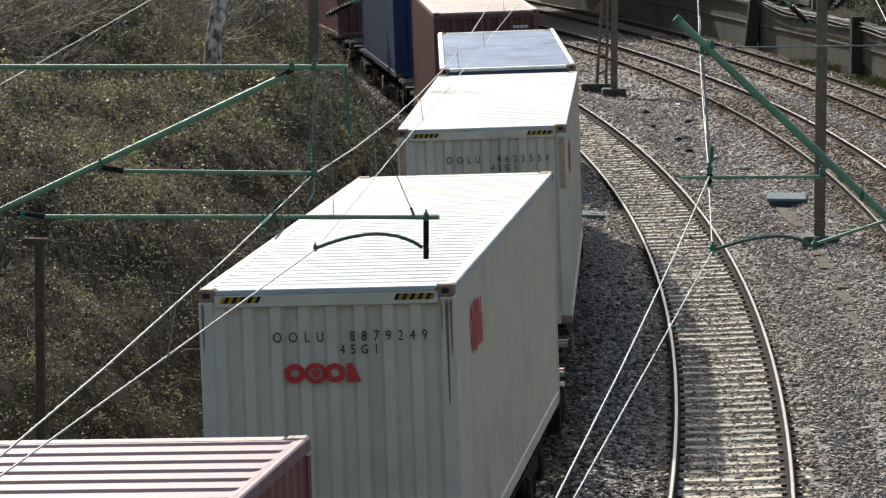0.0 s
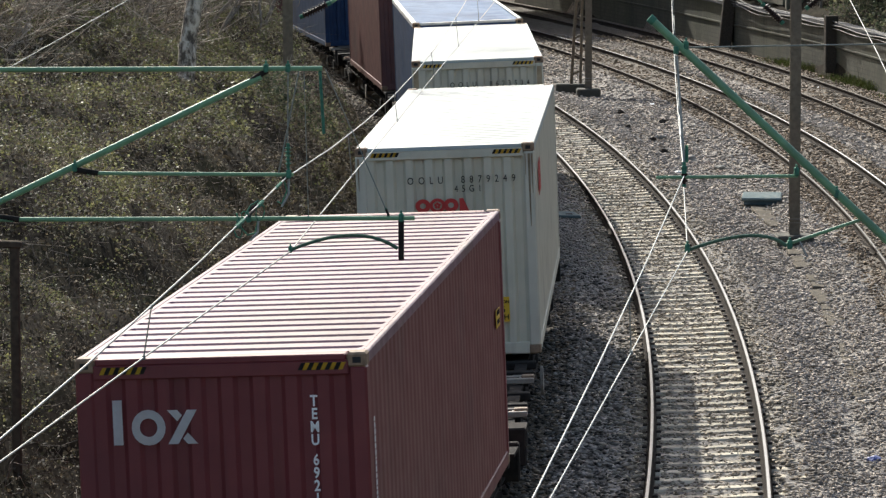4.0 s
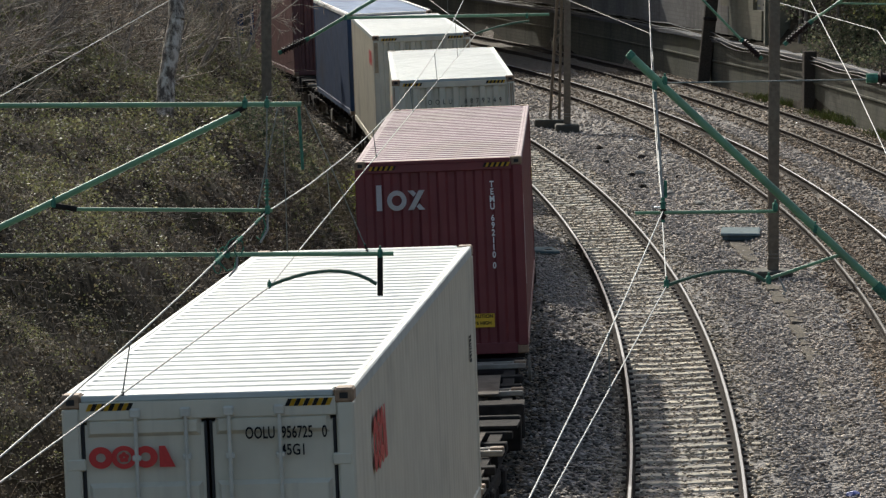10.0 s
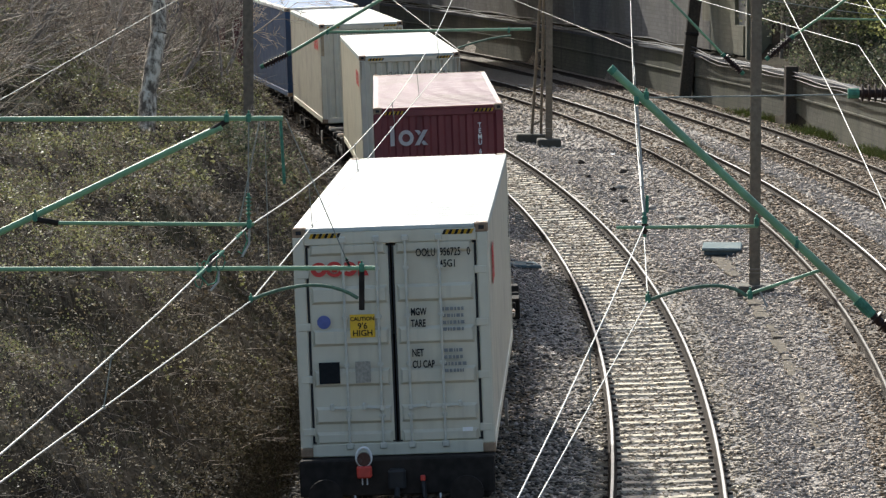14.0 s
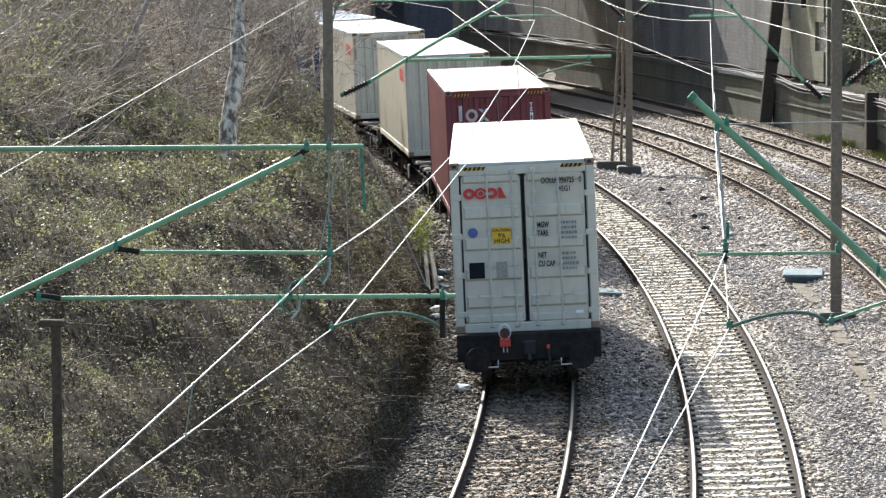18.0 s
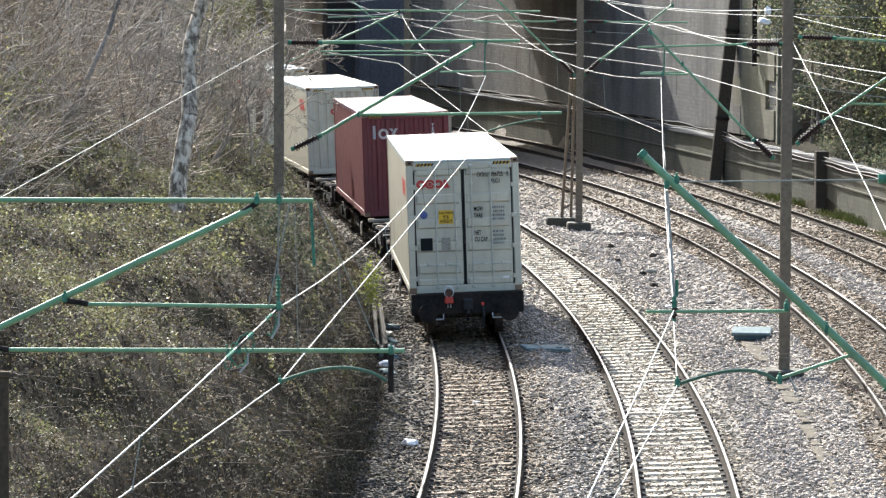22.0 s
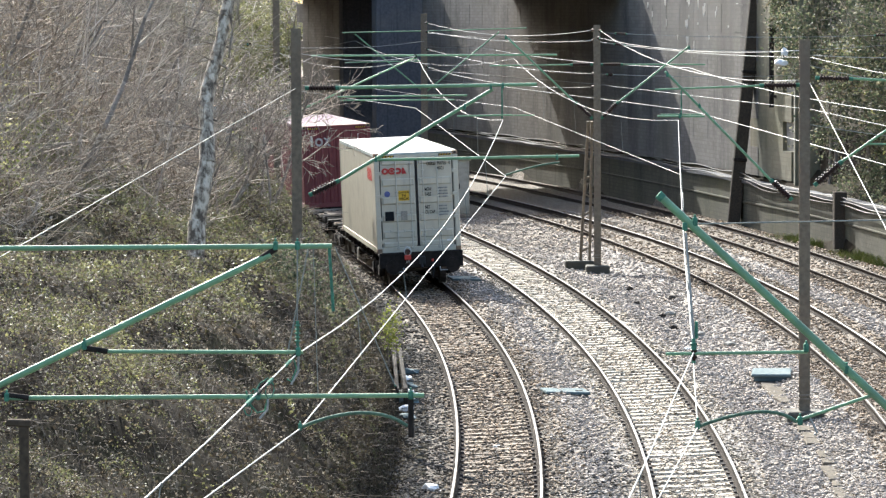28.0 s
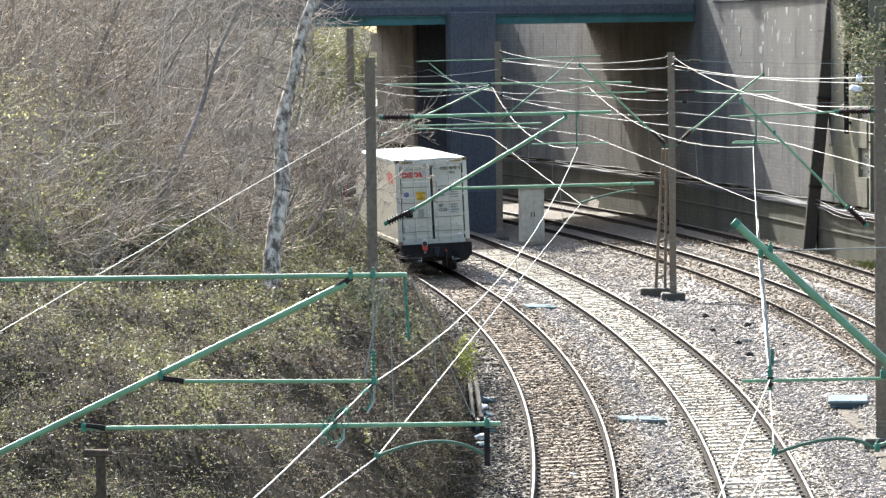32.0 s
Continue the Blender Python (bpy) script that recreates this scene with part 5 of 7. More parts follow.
def build_wagon(tail=False):
    """A bogie flat for containers; the origin lies on the rails under its middle."""
    w = thing("container_wagon", "rearmost skeletal flat wagon with a tail lamp on its buffer beam" if tail else "grimy skeletal flat wagon carrying a container", "railway wagon", "wagons of the train")
    hl = 9.55
    for s in (-1, 1):
        bm = bmesh.new()
        for z, t, wd in ((DECK - 0.11, 0.03, 0.16), (DECK - 0.36, 0.03, 0.20)):
            box(bm, (s * 0.95, 0, z), (wd, 2 * hl - 0.4, t))
        box(bm, (s * 0.95, 0, DECK - 0.23), (0.03, 2 * hl - 0.4, 0.25))
        for y in np.arange(-hl + 0.6, hl, 1.1):
            box(bm, (s * 1.0, y, DECK - 0.24), (0.1, 0.02, 0.24))
        part("side_sill", bm, GRIME, w)
    bm = bmesh.new()
    box(bm, (0, 0, DECK - 0.2), (0.5, 2 * hl - 0.5, 0.34), bevel=0.02)
    part("centre_sill", bm, GRIME, w)
    for i in range(19):
        y = -hl + 0.7 + i * (2 * hl - 1.4) / 18
        pale = i % 3 == 1
        bm = bmesh.new()
        if pale:
            # a pressed beam with a slot on either side of the centre sill
            for dy in (-0.13, 0.13):
                box(bm, (0, y + dy, DECK - 0.045), (2.36, 0.075, 0.07), bevel=0.01)
            for x in (-1.08, -0.62, 0.62, 1.08):
                box(bm, (x, y, DECK - 0.05), (0.20, 0.19, 0.055), bevel=0.008)
            box(bm, (0, y, DECK - 0.05), (0.5, 0.19, 0.055), bevel=0.008)
        else:
            box(bm, (0, y, DECK - 0.12), (2.3, 0.20, 0.10), bevel=0.012)
        beam = part("cross_beam", bm, WAGON_BEAM if pale else GRIME, w, "dusty pale cross beam" if pale else "")
        if pale:
            for sd in (-1, 1):
                bm = bmesh.new()
                box(bm, (sd * 1.10, y, DECK - 0.005), (0.17, 0.15, 0.045), bevel=0.012)
                rod(bm, (sd * 1.10, y, DECK), (sd * 1.10, y, DECK + 0.018), 0.05, 10)
                part("twist_lock", bm, CASTING, beam, "rusty twist lock")
    for y, ln in ((-4.9, 1.5), (-1.6, 1.7), (1.6, 1.7), (4.9, 1.5)):
        bm = bmesh.new()
        box(bm, (0, y, DECK - 0.18), (2.05, ln, 0.02))
        part("floor_plate", bm, GRIME, w)
    for sd in (-1, 1):
        bm = bmesh.new()
        chain(bm, [(sd * 0.42, -8.8, DECK - 0.02), (sd * 0.44, -4.0, DECK - 0.06), (sd * 0.40, 0, DECK - 0.05), (sd * 0.45, 4.0, DECK - 0.06), (sd * 0.42, 8.8, DECK - 0.02)], 0.022, 6)
        part("brake_pipe", bm, DECK_PLATE, w)
    for end in (-1, 1):
        bm = bmesh.new()
        box(bm, (0, end * 7.3, DECK - 0.012), (1.7, 2.0, 0.016), bevel=0.004)
        plt = part("deck_plate", bm, DECK_PLATE, w, "dusty brown deck plate")
        bm = bmesh.new()
        rod(bm, (0, end * 7.1, DECK - 0.004), (0, end * 7.1, DECK + 0.02), 0.22, 18)
        part("pivot_cover", bm, GRIME, plt)
        bm = bmesh.new()
        box(bm, (0, end * (hl + 0.02), DECK - 0.20), (2.42, 0.14, 0.46), bevel=0.02)
        box(bm, (0, end * (hl - 0.35), DECK - 0.03), (2.42, 0.6, 0.04))
        beam = part("buffer_beam", bm, GRIME, w)
        bm = bmesh.new()
        box(bm, (0, end * (hl + 0.16), DECK - 0.22), (0.22, 0.16, 0.26), bevel=0.03)
        rod(bm, (0, end * (hl + 0.14), DECK - 0.28), (0, end * (hl + 0.36), DECK - 0.42), 0.035)
        part("coupling", bm, BLACK, beam)
        for s in (-1, 1):
            bm = bmesh.new()
            rod(bm, (s * 0.87, end * (hl + 0.05), DECK - 0.36), (s * 0.87, end * (hl + 0.45), DECK - 0.36), 0.10, 12)
            rod(bm, (s * 0.87, end * (hl + 0.45), DECK - 0.36), (s * 0.87, end * (hl + 0.49), DECK - 0.36), 0.21, 18)
            part("buffer", bm, GRIME, beam)
            bm = bmesh.new()
            x0 = s * 0.72
            chain(bm, [(x0 - 0.19, end * (hl + 0.1), DECK - 0.42), (x0 - 0.19, end * (hl + 0.16), DECK - 0.52), (x0 + 0.19, end * (hl + 0.16), DECK - 0.52), (x0 + 0.19, end * (hl + 0.1), DECK - 0.42)], 0.014, 6)
            part("handrail", bm, WHITE_RAIL, beam, "pale grab rail")
        bm = bmesh.new()
        chain(bm, [(0.32, end * (hl + 0.1), DECK - 0.25), (0.34, end * (hl + 0.2), DECK - 0.45), (0.30, end * (hl + 0.18), DECK - 0.72)], 0.03, 6)
        hose = part("brake_hose", bm, BLACK, beam)
        bm = bmesh.new()
        box(bm, (0.32, end * (hl + 0.12), DECK - 0.22), (0.06, 0.06, 0.07), bevel=0.01)
        part("tap", bm, LAMP_RED, hose, "red brake tap")
    for end in (-1, 1):
        bm = bmesh.new()
        for s in (-1, 1):
            box(bm, (s * 1.0, end * 7.1, 0.50), (0.12, 2.4, 0.20), bevel=0.03)
            for q in (-0.9, 0.9):
                box(bm, (s * 1.02, end * 7.1 + q, 0.43), (0.18, 0.34, 0.32), bevel=0.03)
            for q in (-0.22, 0.0, 0.22):
                rod(bm, (s * 1.0, end * 7.1 + q, 0.2), (s * 1.0, end * 7.1 + q, 0.46), 0.07, 8)
        box(bm, (0, end * 7.1, 0.52), (2.0, 0.36, 0.24), bevel=0.03)
        part("bogie_frame", bm, GRIME, w)
        for q in (-0.9, 0.9):
            build_wheelset(w, end * 7.1 + q)
    for s in (-1, 1):
        bm = bmesh.new()
        box(bm, (s * 0.8, 1.5, 0.5), (0.5, 1.2, 0.35), bevel=0.05)
        part("brake_gear_box", bm, GRIME, w)
        bm = bmesh.new()
        rod(bm, (s * 1.18, -2.2, 0.55), (s * 1.22, -2.2, 0.55), 0.2, 18)
        part("brake_wheel", bm, WAGON_BEAM, w)
    if tail:
        bm = bmesh.new()
        box(bm, (-0.40, -hl - 0.16, DECK - 0.115), (0.185, 0.12, 0.15), bevel=0.02)
        lamp = part("tail_lamp", bm, LAMP_RED, w, "red tail lamp")
        bm = bmesh.new()
        rod(bm, (-0.40, -hl - 0.12, DECK + 0.045), (-0.40, -hl - 0.20, DECK + 0.045), 0.085, 16)
        part("lens", bm, LENS_DARK, lamp, "dark red lens")
        bm = bmesh.new()
        chain(bm, [(-0.40 + 0.092 * math.cos(a), -hl - 0.17, DECK + 0.06 + (0.13 if math.sin(a) > 0 else 0.10) * math.sin(a)) for a in [math.tau * k / 20 for k in range(21)]], 0.019, 6)
        part("handle", bm, WHITE_RAIL, lamp, "pale hoop handle")
        for dx in (-0.03, 0.03):
            bm = bmesh.new()
            rod(bm, (-0.40 + dx, -hl - 0.15, DECK - 0.19), (-0.40 + dx, -hl - 0.15, DECK - 0.28), 0.01, 6)
            part("foot", bm, WHITE_RAIL, lamp)
    return w


def build_wagons():
    tail = build_wagon(True)
    plain = build_wagon()
    ws = [tail, plain]
    for i in range(2, 8):
        ws.append(copy_thing(plain, Matrix()))
    return ws


CONTAINERS = build_containers()
WAGONS = build_wagons()


def motions():
    """The train rolls away round the curve."""
    times = [i * 0.5 for i in range(65)]
    for i, w in enumerate(WAGONS):
        walk(w, [(t, on_track(run(t) + i * PITCH)) for t in times])
    for c, i, off in CONTAINERS:
        walk(c, [(t, on_track(run(t) + i * PITCH) @ Matrix.Translation((0, off, DECK))) for t in times])
    for i, w in enumerate(WAGONS[:4]):
        for ws in [o for o in w.children if o.name.startswith("wheelset")]:
            base = ws.matrix_basis.copy()
            rows, t = [], 0.0
            while t < 32.01:
                rows.append((t, base @ Euler((-run(t) / 0.42, 0, 0)).to_matrix().to_4x4()))
                t += 0.1333333
            walk(ws, rows)


# ---- overhead line ----
def insulator(parent, a, b, r=0.075, sheds=9, mat=None):
    """A ribbed porcelain insulator from a to b."""
    a, b = Vector(a), Vector(b)
    bm = bmesh.new()
    q = (b - a).to_track_quat("Z", "Y")
    prof = [(0.0, r * 0.45)]
    for i in range(sheds):
        u = (i + 0.25) / sheds
        prof += [(u, r * 0.5), (u + 0.12 / sheds, r), (u + 0.3 / sheds, r * 0.95), (u + 0.55 / sheds, r * 0.5)]
    prof.append((1.0, r * 0.45))
    rings = [[bm.verts.new(a.lerp(b, u) + q @ Vector((w * math.cos(k * math.tau / 12), w * math.sin(k * math.tau / 12), 0))) for k in range(12)] for u, w in prof]
    for c, d in zip(rings, rings[1:]):
        for k in range(12):
            bm.faces.new((c[k], c[(k + 1) % 12], d[(k + 1) % 12], d[k]))
    bm.faces.new(rings[0][::-1]), bm.faces.new(rings[-1])
    ins = part("insulator", bm, mat or PORCELAIN, parent, "green ribbed insulator" if mat else "brown ribbed porcelain insulator")
    for p, q in ((a, a - (b - a) * 0.14), (b, b + (b - a) * 0.14)):
        bm = bmesh.new()
        rod(bm, p, q, r * 0.55, 10)
        part("end_cap", bm, FITTING, ins)
    return ins


def clamp(parent, p, s=0.06):
    bm = bmesh.new()
    box(bm, p, (s * 0.9, s * 1.5, s * 1.6), bevel=s * 0.2)
    lid = max(bm.faces, key=lambda f: f.calc_center_median().z)
    bmesh.ops.inset_region(bm, faces=[lid], thickness=s * 0.12)
    up = bmesh.ops.extrude_discrete_faces(bm, faces=[lid])["faces"]
    bmesh.ops.translate(bm, verts=list({v for f in up for v in f.verts}), vec=(0, 0, s * 0.5))
    return part("clamp", bm, FITTING, parent)


def tube(parent, a, b, r, mat=None, name="tube"):
    bm = bmesh.new()
    rod(bm, a, b, r, 14)
    return part(name, bm, mat or GREEN_TUBE, parent)


def mast(x, y, z0, z1, words, w=0.21, plinth=True):
    """A steel H-section mast on a concrete foot."""
    t = thing("overhead_line_mast", words, "mast", "overhead line masts")
    bm = bmesh.new()
    a, b, c = w / 2, w / 2 - 0.024, 0.010
    outline = [(-a, -a), (a, -a), (a, -b), (c, -b), (c, b), (a, b), (a, a), (-a, a), (-a, b), (-c, b), (-c, -b), (-a, -b)]
    k = len(outline)
    sheet(bm, [(x + p, y + q, z) for z in (z0, z1) for p, q in outline], [tuple(range(k))[::-1], tuple(range(k, 2 * k))] + [(i, (i + 1) % k, (i + 1) % k + k, i + k) for i in range(k)])
    part("shaft", bm, MAST_STEEL, t)
    if plinth:
        bm = bmesh.new()
        box(bm, (x, y, z0 + 0.02), (0.75, 0.75, 0.30), bevel=0.04)
        part("foot", bm, WALL_OLD, t)
    for z in (z0 + 0.42, z0 + 0.5):
        bm = bmesh.new()
        box(bm, (x, y, z), (w + 0.03, w + 0.03, 0.025))
        part("band", bm, WAGON_BEAM, t)
    return t


def arm(parent, tip, mid, end, r=0.02):
    """A bowed registration arm."""
    tip, mid, end = Vector(tip), Vector(mid), Vector(end)
    pts = []
    for i in range(11):
        u = i / 10
        c = mid * 2 - (tip + end) / 2
        pts.append(tip * (1 - u) ** 2 + c * 2 * u * (1 - u) + end * u * u)
    bm = bmesh.new()
    chain(bm, pts, r, 8)
    return part("registration_arm", bm, ARM_GREEN, parent)


def build_near_left():
    y = 32.5
    mast(-5.55, y, 2.0, 7.4, "steel mast on the bank carrying a green cantilever", plinth=False)
    c = thing("cantilever", "green tubular cantilever frame holding the wires over the nearer track", "overhead bracket", "cantilevers")
    P = lambda x, z, dy=0.0: Vector((x, y + dy, z))
    tube(c, P(-5.0, 6.248), P(-0.91, 6.255), 0.021, name="top_tube")
    tube(c, P(-4.95, 4.505), P(-1.41, 6.19), 0.027, name="strut")
    tube(c, P(-2.84, 5.40), P(-1.15, 5.385), 0.016, name="catenary_tube")
    tube(c, P(-3.60, 5.02), P(-0.16, 5.025), 0.019, name="registration_tube")
    for x, z in ((-1.37, 6.26), (-1.19, 6.26), (-2.94, 5.45), (-3.58, 5.03), (-1.19, 5.39), (-1.52, 5.03), (-1.60, 4.98), (-0.27, 5.03)):
        clamp(c, P(x, z), 0.045)
    for a, b in ((P(-2.95, 5.43), P(-2.75, 5.40)), (P(-3.62, 5.05), P(-3.40, 5.02)), (P(-1.50, 6.15), P(-1.36, 6.24))):
        tube(c, a, b, 0.024, GRIME, "pivot")
    tube(c, P(-0.27, 5.03), P(-0.27, 4.68), 0.024, GRIME, "drop_post")
    arm(c, P(-1.18, 4.765), P(-0.68, 4.885), P(-0.30, 4.775), 0.015)
    clamp(c, P(-1.18, 4.77), 0.035)
    tube(c, P(-1.19, 6.24), P(-1.20, 5.40), 0.006, WIRE_DULL, "hanger")
    tube(c, P(-1.10, 6.24), P(-1.28, 5.36), 0.006, WIRE_DULL, "hanger")
    tube(c, P(-0.93, 6.24), P(-0.90, 5.72), 0.013, FITTING, "hanger")
    for x in (-1.195,):
        insulator(c, P(x, 5.62), P(x, 5.46), 0.025, 5, FITTING)
    for a, b in ((P(-1.19, 5.37), P(-1.25, 5.12)), (P(-1.44, 5.03), P(-1.51, 4.84))):
        bm = bmesh.new()
        chain(bm, [a, a.lerp(b, 0.5) + Vector((0.03, 0, -0.02)), b], 0.010, 6)
        part("jumper", bm, WIRE, c)
    for pts in (((-1.62, 5.07), (-1.585, 4.95), (-1.53, 4.885), (-1.47, 4.90), (-1.445, 5.01)), ((-1.24, 5.37), (-1.205, 5.25), (-1.25, 5.14), (-1.285, 5.16)), ((-1.55, 5.05), (-1.505, 5.13), (-1.44, 5.17), (-1.40, 5.12))):
        bm = bmesh.new()
        chain(bm, [P(x, z, 0.015 * i) for i, (x, z) in enumerate(pts)], 0.0075, 6)
        part("jumper", bm, FITTING, c)
    for x, z in ((-1.49, 5.10), (-1.44, 5.14), (-1.21, 5.36)):
        bm = bmesh.new()
        box(bm, P(x, z), (0.07, 0.05, 0.035), Euler((0, -0.7, 0)).to_matrix().to_4x4(), bevel=0.01)
        part("splice", bm, GRIME, c, "dark wire splice")
    tube(c, P(-0.885, 6.25), P(-0.375, 5.05), 0.0045, WIRE_DULL, "stay")
    insulator(c, P(-0.395, 5.10), P(-0.372, 5.045), 0.016, 3, GRIME)
    tube(c, P(-1.06, 6.24), P(-1.03, 5.04), 0.0035, WIRE_DULL, "stay")
    on = lambda yy: Vector((-5.66 + 0.1 * (yy + 12), yy, 5.36 - 0.55 * 4 * (yy + 12) / 44.5 * (1 - (yy + 12) / 44.5)))
    for y0, y1, r, mat in ((29.75, 30.15, 0.017, FITTING), (30.3, 30.75, 0.015, GRIME), (30.9, 31.15, 0.017, FITTING), (31.9, 32.2, 0.014, FITTING)):
        bm = bmesh.new()
        rod(bm, on(y0), on(y1), r, 8, r * 0.8)
        part("wire_grip", bm, mat, c, "corroded wire grip" if mat is FITTING else "dark wire splice")
    for y0, dx, dz in ((29.85, -0.03, -0.10), (31.0, 0.035, -0.14), (30.2, 0.03, 0.06)):
        bm = bmesh.new()
        a = on(y0)
        chain(bm, [a + Vector((dx * math.sin(k * 0.9), 0, dz * (1 - math.cos(k * 0.9)) / 2 * (0.6 + 0.1 * k))) for k in range(8)], 0.006, 6)
        part("wire_tail", bm, FITTING, c)
    insulator(c, P(-5.0, 4.48), P(-5.4, 4.29), 0.07, 6)
    insulator(c, P(-5.05, 6.248), P(-5.4, 6.248), 0.07, 6)


def build_near_right():
    y = 32.5
    mast(4.72, y, -0.3, 7.4, "steel mast between the tracks carrying a green cantilever")
    c = thing("cantilever", "green tubular cantilever frame with brown insulators over the middle track", "overhead bracket", "cantilevers")
    P = lambda x, z, dy=0.0: Vector((x, y + dy, z))
    tube(c, P(1.765, 6.66), P(3.86, 4.70), 0.033, name="strut")
    bm = bmesh.new()
    rod(bm, P(1.76, 6.665), P(1.80, 6.63), 0.037, 14)
    part("end_cap", bm, FITTING, c)
    bm = bmesh.new()
    rod(bm, P(3.80, 4.755), P(3.90, 4.66), 0.045, 12)
    part("end_cap", bm, FITTING, c)
    tube(c, P(1.82, 5.355), P(2.98, 5.365), 0.014, name="catenary_tube")
    tube(c, P(2.02, 6.42), P(3.72, 6.445), 0.006, WIRE_DULL, "tie_rod")
    insulator(c, P(3.80, 6.455), P(4.45, 6.46), 0.075, 12)
    insulator(c, P(3.93, 4.63), P(4.45, 4.14), 0.075, 9)
    arm(c, P(2.08, 4.755), P(2.58, 4.875), P(2.89, 4.79), 0.015)
    for x, z in ((1.98, 6.40), (2.06, 6.44), (2.97, 5.40), (2.05, 5.42), (2.08, 4.77), (2.92, 4.80), (3.30, 5.22)):
        clamp(c, P(x, z), 0.045)
    tube(c, P(2.89, 4.80), P(3.55, 5.02), 0.014, name="registration_tube")
    insulator(c, P(2.05, 5.46), P(2.05, 5.30), 0.03, 3)
    tube(c, P(1.985, 6.35), P(2.05, 5.48), 0.010, WIRE, "hanger")
    tube(c, P(2.07, 5.62), P(2.07, 5.48), 0.014, FITTING, "hanger")
    bm = bmesh.new()
    chain(bm, [P(2.90, 4.80), P(3.0, 4.83), P(3.06, 4.70), P(3.04, 4.68)], 0.010, 6)
    part("jumper", bm, WIRE, c)


def build_far_cantilevers():
    y = 80.0
    mast(-2.93, y, 2.2, 7.7, "steel mast on the bank among brambles", w=0.20, plinth=False)
    c = thing("cantilever", "green cantilever with long ribbed insulators over the nearer track", "overhead bracket", "cantilevers")
    P = lambda x, z: Vector((x, y, z))
    insulator(c, P(-2.68, 6.50), P(-2.14, 6.50), 0.085, 10)
    tube(c, P(-2.06, 6.505), P(1.9, 6.55), 0.035, name="top_tube")
    insulator(c, P(-2.62, 4.38), P(-2.14, 4.61), 0.085, 9)
    tube(c, P(-2.06, 4.65), P(1.02, 6.46), 0.035, name="strut")
    tube(c, P(-1.34, 5.05), P(2.75, 5.11), 0.030, name="registration_tube")
    tube(c, P(-2.1, 6.32), P(0.5, 6.34), 0.018, name="catenary_tube")
    arm(c, P(1.27, 4.73), P(1.85, 4.90), P(2.35, 4.98), 0.02)
    tube(c, P(0.30, 5.92), P(1.4, 5.94), 0.018, name="catenary_tube")
    tube(c, P(1.20, 6.5), P(1.20, 5.86), 0.016, FITTING, "hanger")
    for x, z in ((0.98, 6.5), (1.22, 6.52), (-1.34, 5.05), (0.45, 6.1), (2.3, 5.08)):
        clamp(c, P(x, z), 0.06)
    y = 80.5
    mast(7.32, y, -0.28, 7.42, "weathered steel mast standing on the ballast between the tracks")
    c = thing("cantilever", "green cantilever over the middle track with ribbed insulators", "overhead bracket", "cantilevers")
    P = lambda x, z: Vector((x, 80.5, z))
    insulator(c, P(7.02, 4.22), P(6.68, 4.54), 0.085, 8)
    tube(c, P(6.62, 4.60), P(4.50, 6.79), 0.026, name="strut")
    insulator(c, P(7.15, 6.50), P(6.50, 6.49), 0.075, 11)
    tube(c, P(6.44, 6.49), P(4.3, 6.42), 0.02, name="top_tube")
    tube(c, P(4.35, 5.885), P(5.30, 5.875), 0.02, name="catenary_tube")
    tube(c, P(4.83, 5.9), P(4.83, 6.4), 0.014, FITTING, "hanger")
    for x, z in ((4.55, 6.72), (5.2, 6.08), (4.8, 5.88)):
        clamp(c, P(x, z), 0.055)
    c = thing("cantilever", "green cantilever reaching over the far tracks from the ballast mast", "overhead bracket", "cantilevers")
    insulator(c, P(7.58, 4.52), P(8.02, 4.90), 0.085, 8)
    tube(c, P(8.08, 4.95), P(10.3, 6.5), 0.026, name="strut")
    insulator(c, P(7.62, 6.64), P(8.22, 6.62), 0.075, 10)
    tube(c, P(8.3, 6.62), P(10.6, 6.5), 0.026, name="top_tube")
    tube(c, P(8.6, 5.3), P(11.0, 5.25), 0.02, name="registration_tube")
    y = 125.0
    mast(4.86, y, -0.28, 7.43, "steel mast with a lattice side post on twin concrete feet")
    lat = thing("lattice_post", "narrow lattice post leaning beside a steel mast", "mast", "overhead line masts")
    for x0, x1 in ((4.36, 4.60), (4.66, 4.72)):
        bm = bmesh.new()
        rod(bm, (x0, 126.5, -0.28), (x1, 125.6, 4.4), 0.05, 6)
        part("leg", bm, MAST_STEEL, lat)
    for i in range(7):
        z = 0.3 + i * 0.58
        u = (z + 0.28) / 4.68
        bm = bmesh.new()
        box(bm, (4.51 + 0.15 * u, 126.5 - 0.9 * u, z), (0.34 - 0.15 * u, 0.05, 0.06), Euler((0, 0.5 if i % 2 else -0.5, 0)).to_matrix().to_4x4())
        part("brace", bm, MAST_STEEL, lat)
    bm = bmesh.new()
    box(bm, (4.35, 126.5, -0.2), (0.95, 0.7, 0.3), bevel=0.04)
    part("foot", bm, WALL_OLD, lat)
    P = lambda x, z: Vector((x, 125.0, z))
    for (a, b, words, dirn) in ((4.65, 2.0, "green cantilever on the farther mast reaching over the middle track", -1), (5.05, 7.75, "green cantilever on the farther mast reaching over the far tracks", 1)):
        c = thing("cantilever", words, "overhead bracket", "cantilevers")
        insulator(c, P(a, 4.56), P(a + dirn * 0.42, 4.97), 0.085, 8)
        tube(c, P(a + dirn * 0.5, 5.03), P(b, 7.1 if dirn < 0 else 6.75), 0.03, name="strut")
        insulator(c, P(a, 6.2), P(a + dirn * 0.55, 6.2), 0.075, 9)
        tube(c, P(a + dirn * 0.6, 6.2), P(b + dirn * 0.5, 6.18), 0.022, name="top_tube")
        tube(c, P(b - dirn * 0.9, 4.62), P(b + dirn * 0.4, 4.62), 0.022, name="registration_tube")
